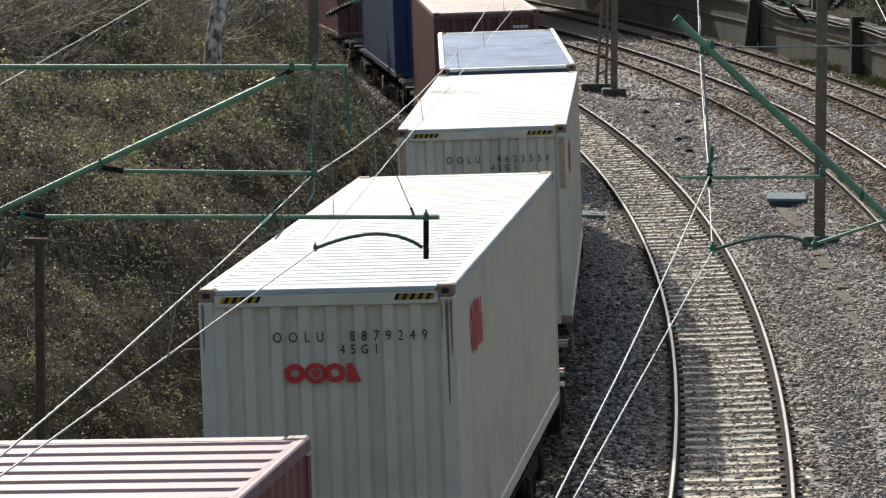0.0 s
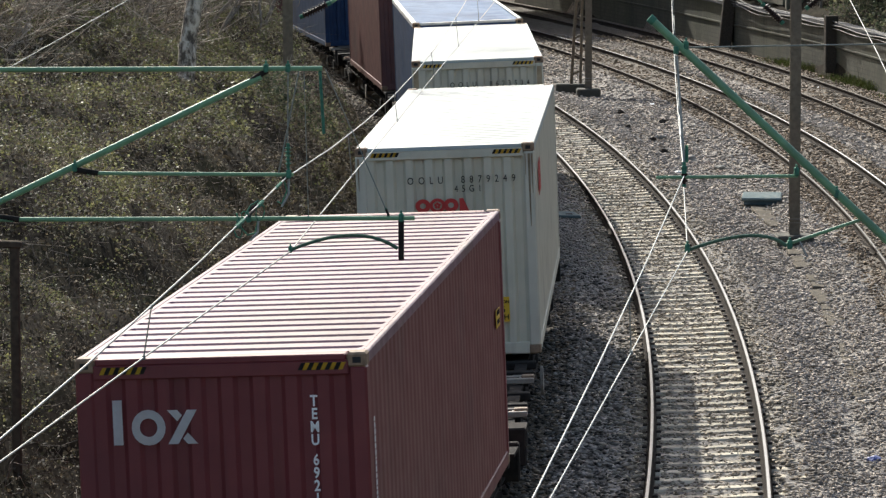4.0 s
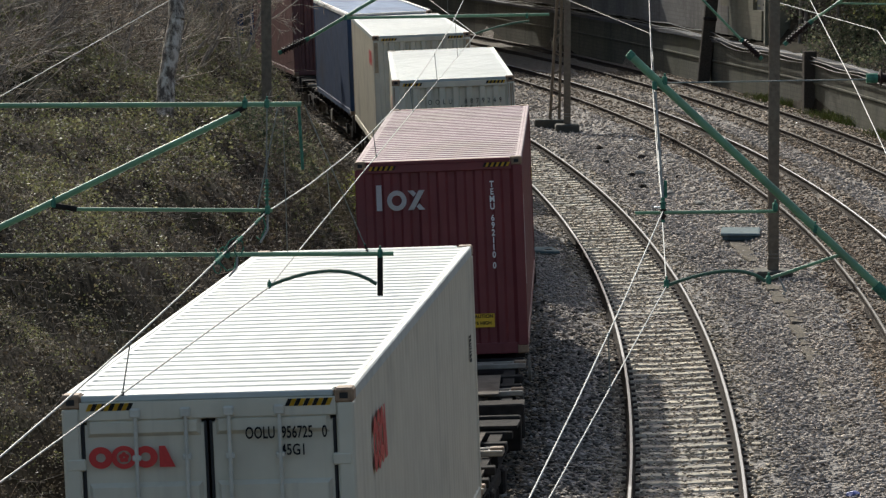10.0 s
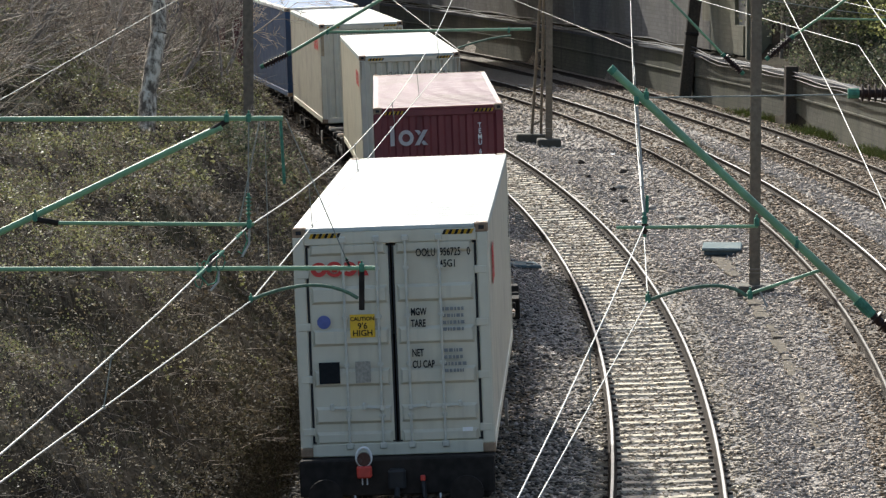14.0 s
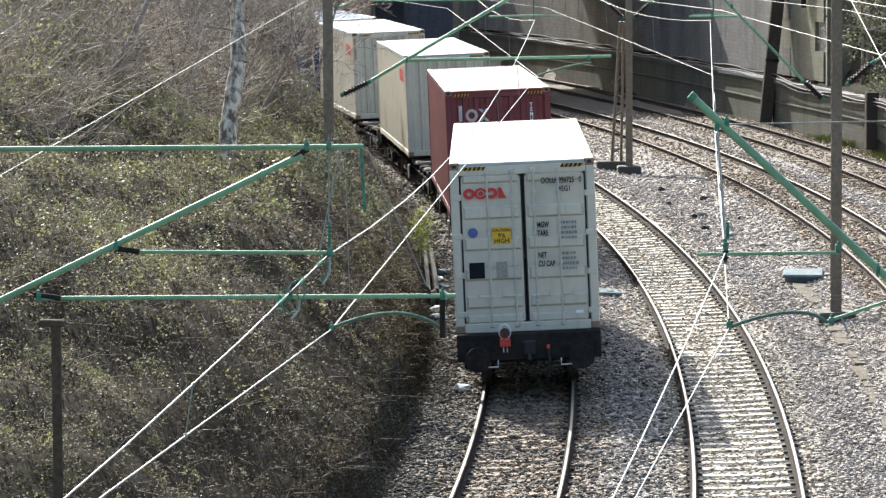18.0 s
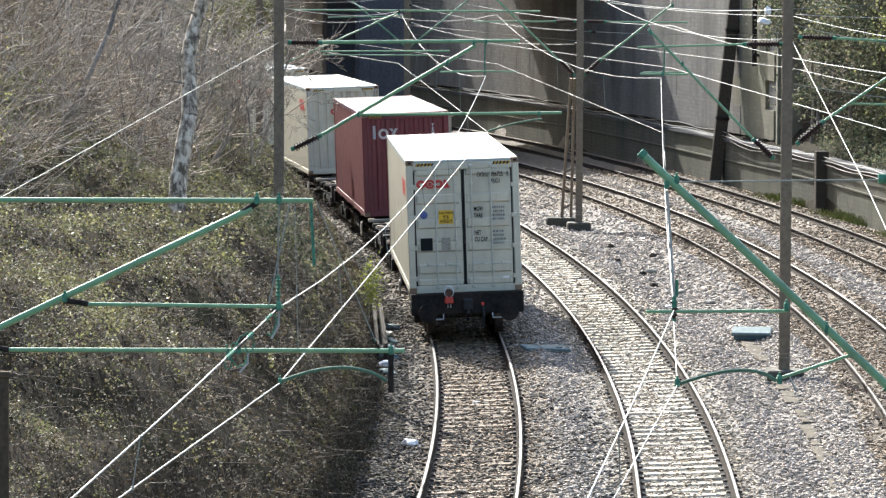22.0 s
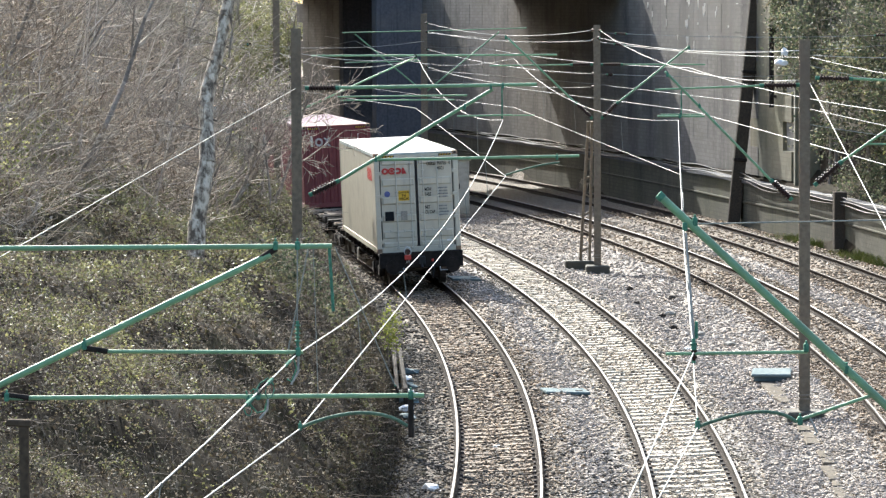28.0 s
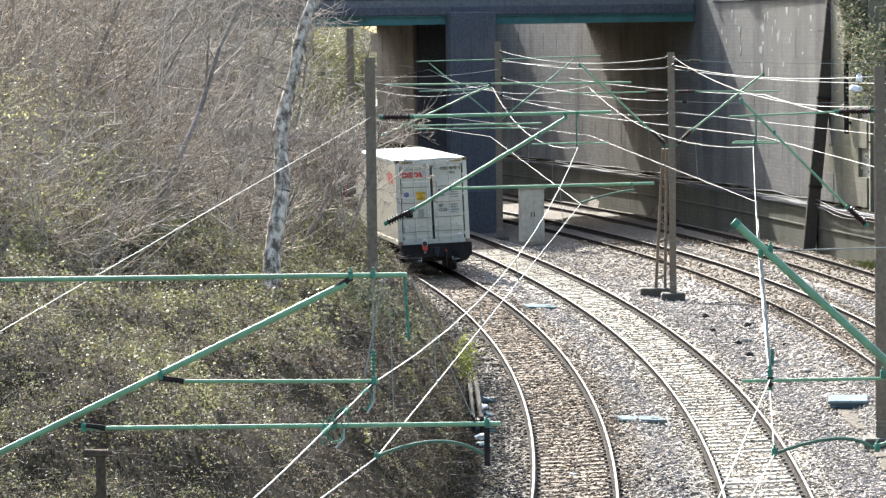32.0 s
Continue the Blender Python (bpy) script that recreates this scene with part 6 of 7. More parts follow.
        clamp(c, P(b, 7.05 if dirn < 0 else 6.7), 0.07)
    c = thing("cantilever", "long green cantilever reaching out of the trees over the track", "overhead bracket", "cantilevers")
    tube(c, P(-5.4, 4.4), P(-0.80, 6.47), 0.028, name="strut")
    tube(c, P(-4.1, 6.52), P(3.6, 6.51), 0.03, name="top_tube")
    tube(c, P(-3.2, 5.12), P(0.4, 5.12), 0.02, name="registration_tube")
    clamp(c, P(-0.82, 6.45), 0.08)
    mast(-5.2, 125.2, 1.0, 8.3, "steel mast half hidden among bare trees", plinth=False)
    # mast by the wall before the bridge
    mast(-0.72, 160.0, -0.28, 7.7, "distant steel mast in front of the tall wall", w=0.26)
    c = thing("cantilever", "distant green bracket beside the tall wall", "overhead bracket", "cantilevers")
    P = lambda x, z: Vector((x, 160.0, z))
    tube(c, P(-0.8, 4.6), P(-3.5, 6.9), 0.03, name="strut")
    tube(c, P(-0.8, 7.0), P(-4.0, 6.95), 0.022, name="top_tube")
    tube(c, P(-0.8, 5.8), P(-3.9, 5.75), 0.022, name="registration_tube")
    tube(c, P(-0.6, 4.6), P(2.3, 6.95), 0.03, name="strut")
    tube(c, P(-0.6, 7.0), P(3.4, 7.1), 0.022, name="top_tube")


def wire(name_words, pts, r, mat=WIRE, sag=0.0, kind="overhead_wire"):
    """A wire through its supports; sag in each span."""
    out = []
    for a, b in zip(pts, pts[1:]):
        a, b = Vector(a), Vector(b)
        n = 10 if sag else 2
        for i in range(n):
            u = i / n
            p = a.lerp(b, u)
            p.z -= sag * 4 * u * (1 - u)
            out.append(p)
    out.append(Vector(pts[-1]))
    bm = bmesh.new()
    chain(bm, out, r, 6)
    return tagged(part(kind, bm, mat, None, smooth=True), name_words, "wire", "overhead wires")


def droppers(cat, con, ys, words):
    """Thin droppers that hang a contact wire from its catenary."""
    def on(line, y):
        for a, b in zip(line, line[1:]):
            if min(a[1], b[1]) <= y <= max(a[1], b[1]):
                u = (y - a[1]) / (b[1] - a[1])
                p = Vector(a).lerp(Vector(b), u)
                if line is cat:
                    p.z -= 0.55 * 4 * u * (1 - u)
                return p
    for y in ys:
        a, b = on(cat, y), on(con, y)
        bm = bmesh.new()
        rod(bm, a, b, 0.005, 5)
        d = tagged(part("dropper", bm, WIRE_DULL, None), words, "wire", "droppers")
        for p in (a, b):
            bm = bmesh.new()
            box(bm, p, (0.022, 0.03, 0.03), bevel=0.005)
            part("clip", bm, WIRE_DULL, d)


def build_wires():
    con1 = [(-6.2, -12, 4.75), (-1.18, 32.5, 4.755), (1.27, 80, 4.71), (-0.83, 125, 4.86), (-7.5, 165, 4.75), (-17, 205, 4.75)]
    cat1 = [(-5.66, -12, 5.4), (-1.21, 32.5, 5.36), (1.22, 80, 5.84), (-0.75, 125, 6.40), (-7.4, 165, 6.4), (-17, 205, 6.4)]
    con2 = [(-3.4, -12, 4.75), (2.08, 32.5, 4.75), (4.83, 80.5, 4.69), (2.27, 125, 4.86), (-3.7, 165, 4.7), (-13, 205, 4.7)]
    cat2 = [(-3.3, -12, 5.4), (2.05, 32.5, 5.37), (4.77, 80.5, 5.80), (2.25, 125, 6.40), (-3.6, 165, 6.57), (-13, 205, 6.5)]
    t3 = [(5.2, 32.5), (9.4, 80.5), (7.75, 125), (1.7, 165), (-6, 205)]
    t4 = [(13.0, 80.5), (11.6, 125), (6.1, 165), (-2, 205)]
    wire("bright contact wire over the nearer track", con1, 0.0058)
    wire("bright stranded catenary wire over the nearer track", cat1, 0.0062, sag=0.55)
    wire("bright contact wire over the middle track", con2, 0.0052)
    wire("bright stranded catenary wire over the middle track", cat2, 0.0058, sag=0.55)
    for line, zc, zk, words in ((t3, 4.75, 5.9, "third"), (t4, 4.75, 6.2, "fourth")):
        wire(f"contact wire over the {words} track", [(x, y, zc) for x, y in line], 0.0085)
        wire(f"catenary wire over the {words} track", [(x, y, zk + 0.004 * (y - 80)) for x, y in line], 0.009, sag=0.15)
    droppers(cat1, con1, (10, 16.5, 26.0, 39.5, 47, 55.5, 63, 71, 90, 101, 113), "thin dropper between two overhead wires")
    droppers(cat2, con2, (17, 26.2, 39.0, 48, 57, 66, 73, 92, 104, 114), "thin dropper between two overhead wires")
    # stays and cross wires
    wire("stay wire from the bank mast down to the slope", [(-2.93, 80, 6.5), (-4.84, 36, 5.49), (-5.6, 18.5, 5.09)], 0.005, WIRE_DULL, kind="stay_wire")
    wire("stay wire from the ballast mast", [(7.42, 80.5, 6.55), (6.69, 60, 4.77), (5.8, 40, 3.1)], 0.0075, WIRE, kind="stay_wire")
    for (a, b, s) in (((4.86, 125, 7.2), (14.5, 125, 7.1), 0.12), ((4.86, 125, 7.05), (7.4, 80.5, 7.2), 0.2), ((4.86, 125, 6.9), (14.5, 128, 6.75), 0.25), ((-0.7, 160, 7.35), (4.9, 125, 7.3), 0.35), ((-0.7, 160, 7.0), (4.9, 125, 6.95), 0.2),
                      ((4.9, 125, 7.3), (7.35, 80.5, 6.6), 0.5), ((-0.7, 160, 6.3), (4.9, 125, 5.9), 0.2), ((-0.7, 160, 5.6), (4.9, 125, 5.5), 0.3), ((4.9, 125, 5.9), (13.8, 140, 5.6), 0.1), ((7.4, 80.5, 7.1), (12.5, 78, 7.2), 0.1), ((7.4, 80.5, 6.9), (12.8, 84, 6.3), 0.2), ((7.4, 80.5, 5.7), (12.8, 84, 5.1), 0.1), ((-2.9, 80, 7.2), (-0.8, 125, 6.5), 0.15), ((-6.2, 125, 6.9), (-0.7, 160, 6.6), 0.2)):
        wire("thin cross wire between overhead line masts", [a, b], 0.0072, WIRE, s, "cross_wire")
        va, vb = Vector(a), Vector(b)
        for u in ([0.6 / (vb - va).length] if a[1] > 100 else []) + ([1 - 0.9 / (vb - va).length] if b[1] == 125 else []):
            at = lambda q: va.lerp(vb, q) - Vector((0, 0, s * 4 * q * (1 - q)))
            si = thing("strain_insulator", "small dark ribbed insulator threaded on a cross wire", "insulator", "strain insulators")
            insulator(si, at(u), at(u + 0.30 / (vb - va).length), 0.055, 5)


# ---- plants ----
def sticks(a, b, r0, r1, seg=3):
    """Many thin tapered sticks at once: arrays of ends and radii to vertices and faces."""
    a, b = np.asarray(a, float), np.asarray(b, float)
    n = len(a)
    d = b - a
    d /= np.linalg.norm(d, axis=1, keepdims=True) + 1e-9
    ref = np.where(np.abs(d[:, 2:3]) > 0.9, np.array([[1.0, 0, 0]]), np.array([[0, 0, 1.0]]))
    u = np.cross(d, ref)
    u /= np.linalg.norm(u, axis=1, keepdims=True) + 1e-9
    v = np.cross(d, u)
    ang = np.arange(seg) * math.tau / seg
    ring = np.cos(ang)[None, :, None] * u[:, None] + np.sin(ang)[None, :, None] * v[:, None]
    va = a[:, None] + ring * np.asarray(r0)[:, None, None]
    vb = b[:, None] + ring * np.asarray(r1)[:, None, None]
    verts = np.concatenate([va, vb], 1).reshape(-1, 3)
    i = np.arange(seg)
    j = (i + 1) % seg
    f = np.stack([i, j, j + seg, i + seg], -1)
    faces = (f[None] + (np.arange(n) * 2 * seg)[:, None, None]).reshape(-1, 4)
    return verts, faces


def leaves(p, size, rng, flat=0.6):
    """Bent leaf shapes: two triangles folded along the midrib, as quads."""
    n = len(p)
    d = rng.normal(0, 1, (n, 3))
    d[:, 2] *= flat
    d /= np.linalg.norm(d, axis=1, keepdims=True)
    e = np.cross(d, rng.normal(0, 1, (n, 3)))
    e /= np.linalg.norm(e, axis=1, keepdims=True) + 1e-9
    s = np.asarray(size)[:, None]
    tip, side = d * s, e * s * 0.36
    nrm = np.cross(d, e) * s * 0.12
    v = np.stack([p - tip * 0.5, p + side + nrm, p + tip * 0.5, p - side + nrm], 1).reshape(-1, 3)
    f = (np.arange(4)[None] + (np.arange(n) * 4)[:, None])
    return v, f


def branching(rng, base, height, lean, r, levels=3, spread=0.5, kids=5):
    """Segments of a bare tree: (from, to, radius, radius, level)."""
    out = []

    def grow(p, d, length, rad, lev):
        n = 5 if lev == 0 else 3
        pts = [p]
        for i in range(n):
            d = (d + Vector(rng.normal(0, 0.10 + 0.05 * lev, 3)) + Vector((0, 0, 0.06 if lev else 0.02))).normalized()
            pts.append(pts[-1] + d * (length / n))
        for i, (a, b) in enumerate(zip(pts, pts[1:])):
            out.append((a, b, rad * (1 - 0.75 * i / n), rad * (1 - 0.75 * (i + 1) / n), lev))
        if lev < levels:
            for k in range(kids):
                u = rng.uniform(0.25, 1.0)
                i = min(int(u * n), n - 1)
                q = pts[i].lerp(pts[i + 1], u * n - i)
                side = Vector(rng.normal(0, 1, 3)).cross(d).normalized()
                grow(q, (d * 0.75 + side * spread * rng.uniform(0.7, 1.4)).normalized(), length * rng.uniform(0.32, 0.55), rad * (1 - 0.7 * u) * 0.6, lev + 1)

    grow(Vector(base), Vector((lean[0], lean[1], 1)).normalized(), height, r, 0)
    return out


def bare_tree(words, base, height, lean, r, seed, bark=None, levels=3, kids=5, spread=0.55, buds=0, group="bare trees on the bank"):
    rng = np.random.default_rng(seed)
    segs = branching(rng, base, height, lean, r, levels, spread, kids)
    t = thing("bare_tree", words, "tree", group)
    for lev_set, mat, name, seg in (((0,), bark or BARK, "trunk", 8), ((1, 2, 3, 4), TWIG, "crown", 3)):
        s = [q for q in segs if q[4] in lev_set]
        v, f = sticks([q[0] for q in s], [q[1] for q in s], [max(q[2], 0.0075) for q in s], [max(q[3], 0.005) for q in s], seg)
        raw_mesh(name, v, f, mat, t)
    if buds:
        tips = [q[1] for q in segs if q[4] >= 2]
        p = np.array(tips)[rng.integers(0, len(tips), buds)] + rng.normal(0, 0.12, (buds, 3))
        v, f = leaves(p, rng.uniform(0.03, 0.07, buds), rng)
        raw_mesh("foliage", v, f, FRESH, t)
    return t


def build_birch():
    """The white-barked birch: a leaning trunk with dark scars and thin limbs."""
    rng = np.random.default_rng(21)
    t = thing("birch_tree", "silver birch with peeling white bark and dark scars", "tree")
    pts = []
    p0, p1 = Vector((-4.62, 72.0, 3.2)), Vector((-3.32, 74.5, 10.6))
    for i in range(15):
        u = i / 14
        p = p0.lerp(p1, u) + Vector((0.09 * math.sin(u * 9) + 0.05 * math.sin(u * 23 + 1), 0.05 * math.sin(u * 17), 0)) + Vector((-0.18 * math.sin(u * 3.1), 0, 0))
        pts.append(p)
    v, f = sticks(pts[:-1], pts[1:], [0.165 - 0.006 * i + 0.012 * math.sin(i * 2.3) for i in range(14)], [0.175 - 0.006 * (i + 1) for i in range(14)], 12)
    raw_mesh("trunk", v, f, BIRCH, t)
    segs = []
    for k in range(26):
        u = rng.uniform(0.2, 1.0)
        p = p0.lerp(p1, u)
        d = Vector((rng.normal(0, 1), rng.normal(0, 0.6), rng.uniform(0.1, 0.8)))
        segs += branching(rng, p, rng.uniform(0.9, 2.2), (d.x * 1.6, d.y), 0.019, 2, 0.6, 5)
    v, f = sticks([q[0] for q in segs], [q[1] for q in segs], [max(q[2], 0.005) for q in segs], [max(q[3], 0.004) for q in segs], 3)
    raw_mesh("crown", v, f, TWIG, t)


def build_old_post():
    t = thing("fence_post", "old weathered timber post with a cap rail on the bank", "post")
    x, y = -4.45, 42.0
    z = 2.45
    bm = bmesh.new()
    box(bm, (x, y, z + 0.1), (0.10, 0.10, 2.5), bevel=0.015)
    part("shaft", bm, OLD_TIMBER, t)
    bm = bmesh.new()
    box(bm, (x - 0.05, y, z + 1.36), (0.26, 0.14, 0.07), Euler((0, 0.03, 0)).to_matrix().to_4x4(), bevel=0.012)
    part("cap_rail", bm, OLD_TIMBER, t)


def build_thicket():
    rng = np.random.default_rng(31)
    # single saplings and trees on the bank
    words = ["slender bare sapling with upright grey twigs", "bare many-stemmed tree with a haze of brown twigs", "leaning bare tree with long forking branches"]
    n = 0
    for i in range(94):
        y = rng.uniform(80, 150)
        d = rng.uniform(4.2, 15)
        if y > 118:
            d = rng.uniform(5.5, 15)
        x = float(centre(1, y)) - 1.95 - d
        if abs(x + 4.9) < 0.8 and y < 82:
            continue
        z = float(bank(x, y)) - 0.1
        if i >= 82:
            y, d = rng.uniform(84, 112), rng.uniform(2.6, 4.2)
            x = float(centre(1, y)) - 1.95 - d
            z = float(bank(x, y)) - 0.1
        h = rng.uniform(3.5, 7.5) if d > 5 else rng.uniform(2.2, 4.0)
        big = i < 40 and d > 4.5
        bare_tree(words[i % 3], (x, y, z), h, (rng.normal(0.5 if big else 0.25, 0.25), rng.normal(0, 0.2)), rng.uniform(0.055, 0.085) if big else rng.uniform(0.03, 0.06), 100 + i, levels=3, kids=6, spread=0.6 if big else 0.75, buds=160 if i % 4 == 0 else 0)
    # long slanting stems, some in a paler colour that stands for rim light
    for name, mat, n, words in (("thicket_stems", TWIG, 330, "long slanting grey-brown stems rising from the thicket"), ("bleached_stems", PALE_TWIG, 130, "sun-bleached stems and side shoots in the thicket")):
        A, B, R0, R1 = [], [], [], []
        for _ in range(n):
            y = rng.uniform(70, 126)
            d = rng.uniform(4.8 if y > 80 else 6.4, 14)
            x = float(centre(1, y)) - 1.95 - d
            p = Vector((x, y, float(bank(x, y)) - 0.1))
            ln = rng.uniform(2.2, 6.5) * min(1, d / 7) * (1.0 if y > 80 else 0.42)
            way = Vector((rng.normal(0.38, 0.28), rng.normal(0, 0.2), 1)).normalized()
            r = 0.0045 * ln + 0.004
            for k in range(5):
                q = p + way * (ln / 5)
                A.append(p), B.append(q), R0.append(r * (1 - 0.15 * k)), R1.append(r * (0.85 - 0.15 * k))
                for _ in range(2 if k else 0):
                    e = q + (way * 0.4 + Vector(rng.normal(0, 0.6, 3)) + Vector((0.25, 0, 0))) * rng.uniform(0.35, 1.1)
                    m = q.lerp(e, 0.5) + Vector(rng.normal(0, 0.05, 3))
                    A.extend((q, m)), B.extend((m, e)), R0.extend((0.010, 0.008)), R1.extend((0.008, 0.004))
                p = q
                way = (way + Vector((rng.normal(0.05, 0.08), rng.normal(0, 0.05), 0))).normalized()
        v, f = sticks(A, B, R0, R1, 4)
        tagged(raw_mesh(name, v, f, mat), words, "undergrowth", kind="stuff")
    # the fine undergrowth between them
    m = 3000
    y = rng.uniform(70, 160, m)
    d = rng.uniform(2.4, 16, m)
    keep = d > np.where(y > 112, 5.0, np.where(y < 79, 6.2, 4.0))
    y, d = y[keep], d[keep]
    x = centre(1, y) - 1.95 - d
    z = bank(x, y)
    k = len(x)
    a = np.stack([x, y, z - 0.1], -1)
    ln = rng.uniform(0.8, 3.6, k) * np.clip(d / 6, 0.35, 1.1)
    dirv = np.stack([rng.normal(0.3, 0.8, k), rng.normal(0, 0.3, k), np.ones(k)], -1)
    dirv /= np.linalg.norm(dirv, axis=1, keepdims=True)
    mid = a + dirv * (ln * 0.5)[:, None]
    b = mid + (dirv + rng.normal(0, 0.28, (k, 3))) * (ln * 0.5)[:, None]
    A, B_, R0, R1 = [a, mid], [mid, b], [np.full(k, 0.015), np.full(k, 0.011)], [np.full(k, 0.011), np.full(k, 0.005)]
    for _ in range(5):
        u = rng.uniform(0.2, 1, (k, 1))
        q = a + (b - a) * u
        e = q + (dirv * 0.5 + rng.normal(0, 0.7, (k, 3))) * (ln * rng.uniform(0.15, 0.4, k))[:, None]
        A.append(q), B_.append(e), R0.append(np.full(k, 0.008)), R1.append(np.full(k, 0.004))
    v, f = sticks(np.concatenate(A), np.concatenate(B_), np.concatenate(R0), np.concatenate(R1), 3)
    tagged(raw_mesh("bare_undergrowth", v, f, TWIG), "dense grey-brown bare twigs and stems covering the bank", "undergrowth", kind="stuff")
    # fine crooked sprigs and withered buds that fill the thicket
    for name, m, words in (("fine_sprigs", 36000, "fine crooked grey-brown sprigs filling the thicket"), ("withered_buds", 78000, "withered buds and catkins on the bare thicket"), ("young_thicket_leaves", 34000, "sparse young yellow-green leaves in the thicket")):
        y = 70 + 84 * rng.uniform(0, 1, m) ** 1.3
        near = np.where(y > 112, 4.6, np.where(y < 79, 6.2, 4.2))
        d = near + rng.uniform(0, 1, m) * (15.5 - near)
        x = centre(1, y) - 1.95 - d
        tall = np.clip((d - near) * 1.1 + 0.7, 0.7, 5.6) * np.where(y < 79, 0.45, 1.0) * (0.75 + 0.25 * np.sin(x * 1.7 + y * 0.5))
        z = bank(x, y) + tall * rng.uniform(0, 1, m) ** 0.8
        p = np.stack([x, y, z], -1)
        if name == "fine_sprigs":
            dv = rng.normal(0, 1, (m, 3)) * np.array([1.0, 0.6, 0.55]) + np.array([0.35, 0, 0.45])
            ln = rng.uniform(0.12, 0.42, (m, 1))
            q = p + dv * ln * 0.6
            e = q + (dv + rng.normal(0, 0.6, (m, 3))) * ln * 0.6
            v, f = sticks(np.concatenate([p, q]), np.concatenate([q, e]), np.full(2 * m, 0.009), np.full(2 * m, 0.005), 3)
        elif name == "withered_buds":
            v, f = leaves(p, rng.uniform(0.025, 0.075, m), rng)
        else:
            k = 7000
            hub = np.stack([rng.uniform(-11.5, -7.3, 110), rng.uniform(70, 80, 110), rng.uniform(4.1, 7.2, 110)], -1)
            hub = hub[hub[:, 0] < -7.3 - 0.45 * (hub[:, 2] - 3.7)]
            more = hub[rng.integers(0, len(hub), k)] + rng.normal(0, 1, (k, 3)) * np.array([0.42, 0.4, 0.34])
            patch = np.sin(x * 1.9 + 1.0) * np.sin(z * 2.3 + y * 0.2) + np.clip((-x - 6.5) * 0.35, -1.0, 0.7) - 0.35 * np.maximum(z - 6.0, 0)
            p = np.concatenate([p[(patch > 0.35) & (y < 112)], more])
            v, f = leaves(p, rng.uniform(0.03, 0.07, len(p)), rng)
        tagged(raw_mesh(name, v, f, YOUNG if name.startswith("young") else SPRIG), words, "undergrowth", kind="stuff")


def build_bramble():
    rng = np.random.default_rng(41)
    # clumps of leaves, each clump of one kind, with dark gaps between
    for name, mat, clumps, per, size, words in (("bramble", BRAMBLE, 2100, 84, (0.026, 0.066), "low bramble with small olive-green leaves on the bank"),
                                                ("young_bramble", LIME, 1000, 34, (0.04, 0.085), "bramble tips with young yellow-green leaves"),
                                                ("dead_growth", DEAD, 3300, 40, (0.02, 0.062), "dead brown leaves and stalks matted on the bank")):
        y = 34 + 94 * rng.uniform(0, 1, clumps) ** 1.25
        d = rng.uniform(0.15, 13, clumps) * rng.uniform(0.3, 1, clumps) ** 0.4
        wave = np.sin(d * 0.9 + y * 0.35) + np.sin(y * 0.8 - d * 0.5)
        if name != "dead_growth":
            d = np.where((d < 2.0) & (rng.uniform(0, 1, clumps) < 0.75), d + 2.3, d)
        if name == "young_bramble":
            keep = np.sin(d * 1.3 + 0.6) * np.sin(y * 0.42) + 0.10 * (d - 3.5) > rng.uniform(-0.5, 0.5, clumps)
            y, d, wave, clumps = y[keep], d[keep], wave[keep], int(keep.sum())
        x = centre(1, y) - 1.95 - d
        rad = rng.uniform(0.12, 0.42, clumps) * np.clip(d, 0.5, 1) * (1 + 0.25 * wave) * (0.55 if name == "young_bramble" else 1.0)
        tall = rng.uniform(0.10, 0.30 if name == "dead_growth" else 0.62, clumps) * np.clip(d, 0.3, 1)
        own = np.repeat(np.arange(clumps), per)
        n = len(own)
        g = rng.normal(0, 1, (n, 2)) * 0.6
        px, py = x[own] + g[:, 0] * rad[own], y[own] + g[:, 1] * rad[own] * 1.3
        bell = np.exp(-(g ** 2).sum(1) * 0.7)
        pz = bank(px, py) + 0.03 + tall[own] * bell * rng.uniform(0.55, 1.1, n)
        keep = centre(1, py) - 1.95 - px > 0.05
        p = np.stack([px, py, pz], -1)[keep]
        v, f = leaves(p, rng.uniform(*size, len(p)) * np.clip(p[:, 1] / 72, 0.62, 1.1), rng)
        tagged(raw_mesh(name, v, f, mat), words, "undergrowth", kind="stuff")
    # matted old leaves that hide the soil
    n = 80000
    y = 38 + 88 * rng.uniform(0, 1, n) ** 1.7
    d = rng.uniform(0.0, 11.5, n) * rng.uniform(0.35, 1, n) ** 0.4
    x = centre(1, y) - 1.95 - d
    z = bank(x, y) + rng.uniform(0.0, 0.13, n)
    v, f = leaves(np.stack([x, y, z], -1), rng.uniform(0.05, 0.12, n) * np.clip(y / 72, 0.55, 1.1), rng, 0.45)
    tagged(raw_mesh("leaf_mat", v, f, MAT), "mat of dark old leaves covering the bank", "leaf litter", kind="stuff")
    # arching stems and dry stalks
    n = 13000
    y = rng.uniform(34, 122, n)
    d = rng.uniform(0.1, 11, n)
    x = centre(1, y) - 1.95 - d
    z = bank(x, y)
    a = np.stack([x, y, z], -1)
    up = rng.uniform(0.08, 0.40, n) * np.clip(d, 0.3, 1)
    side = rng.normal(0, 0.20, (n, 2))
    b = a + np.stack([side[:, 0] * 0.5, side[:, 1] * 0.5, up], -1)
    c = b + np.stack([side[:, 0], side[:, 1], -up * rng.uniform(-0.4, 0.5, n)], -1)
    v, f = sticks(np.concatenate([a, b]), np.concatenate([b, c]), np.full(2 * n, 0.005), np.full(2 * n, 0.002), 3)
    tagged(raw_mesh("bramble_stems", v, f, STALK), "arching dry bramble stems on the bank", "undergrowth", kind="stuff")
    # litter of leaves along the foot of the bank
    n = 34000
    y = rng.uniform(44, 125, n)
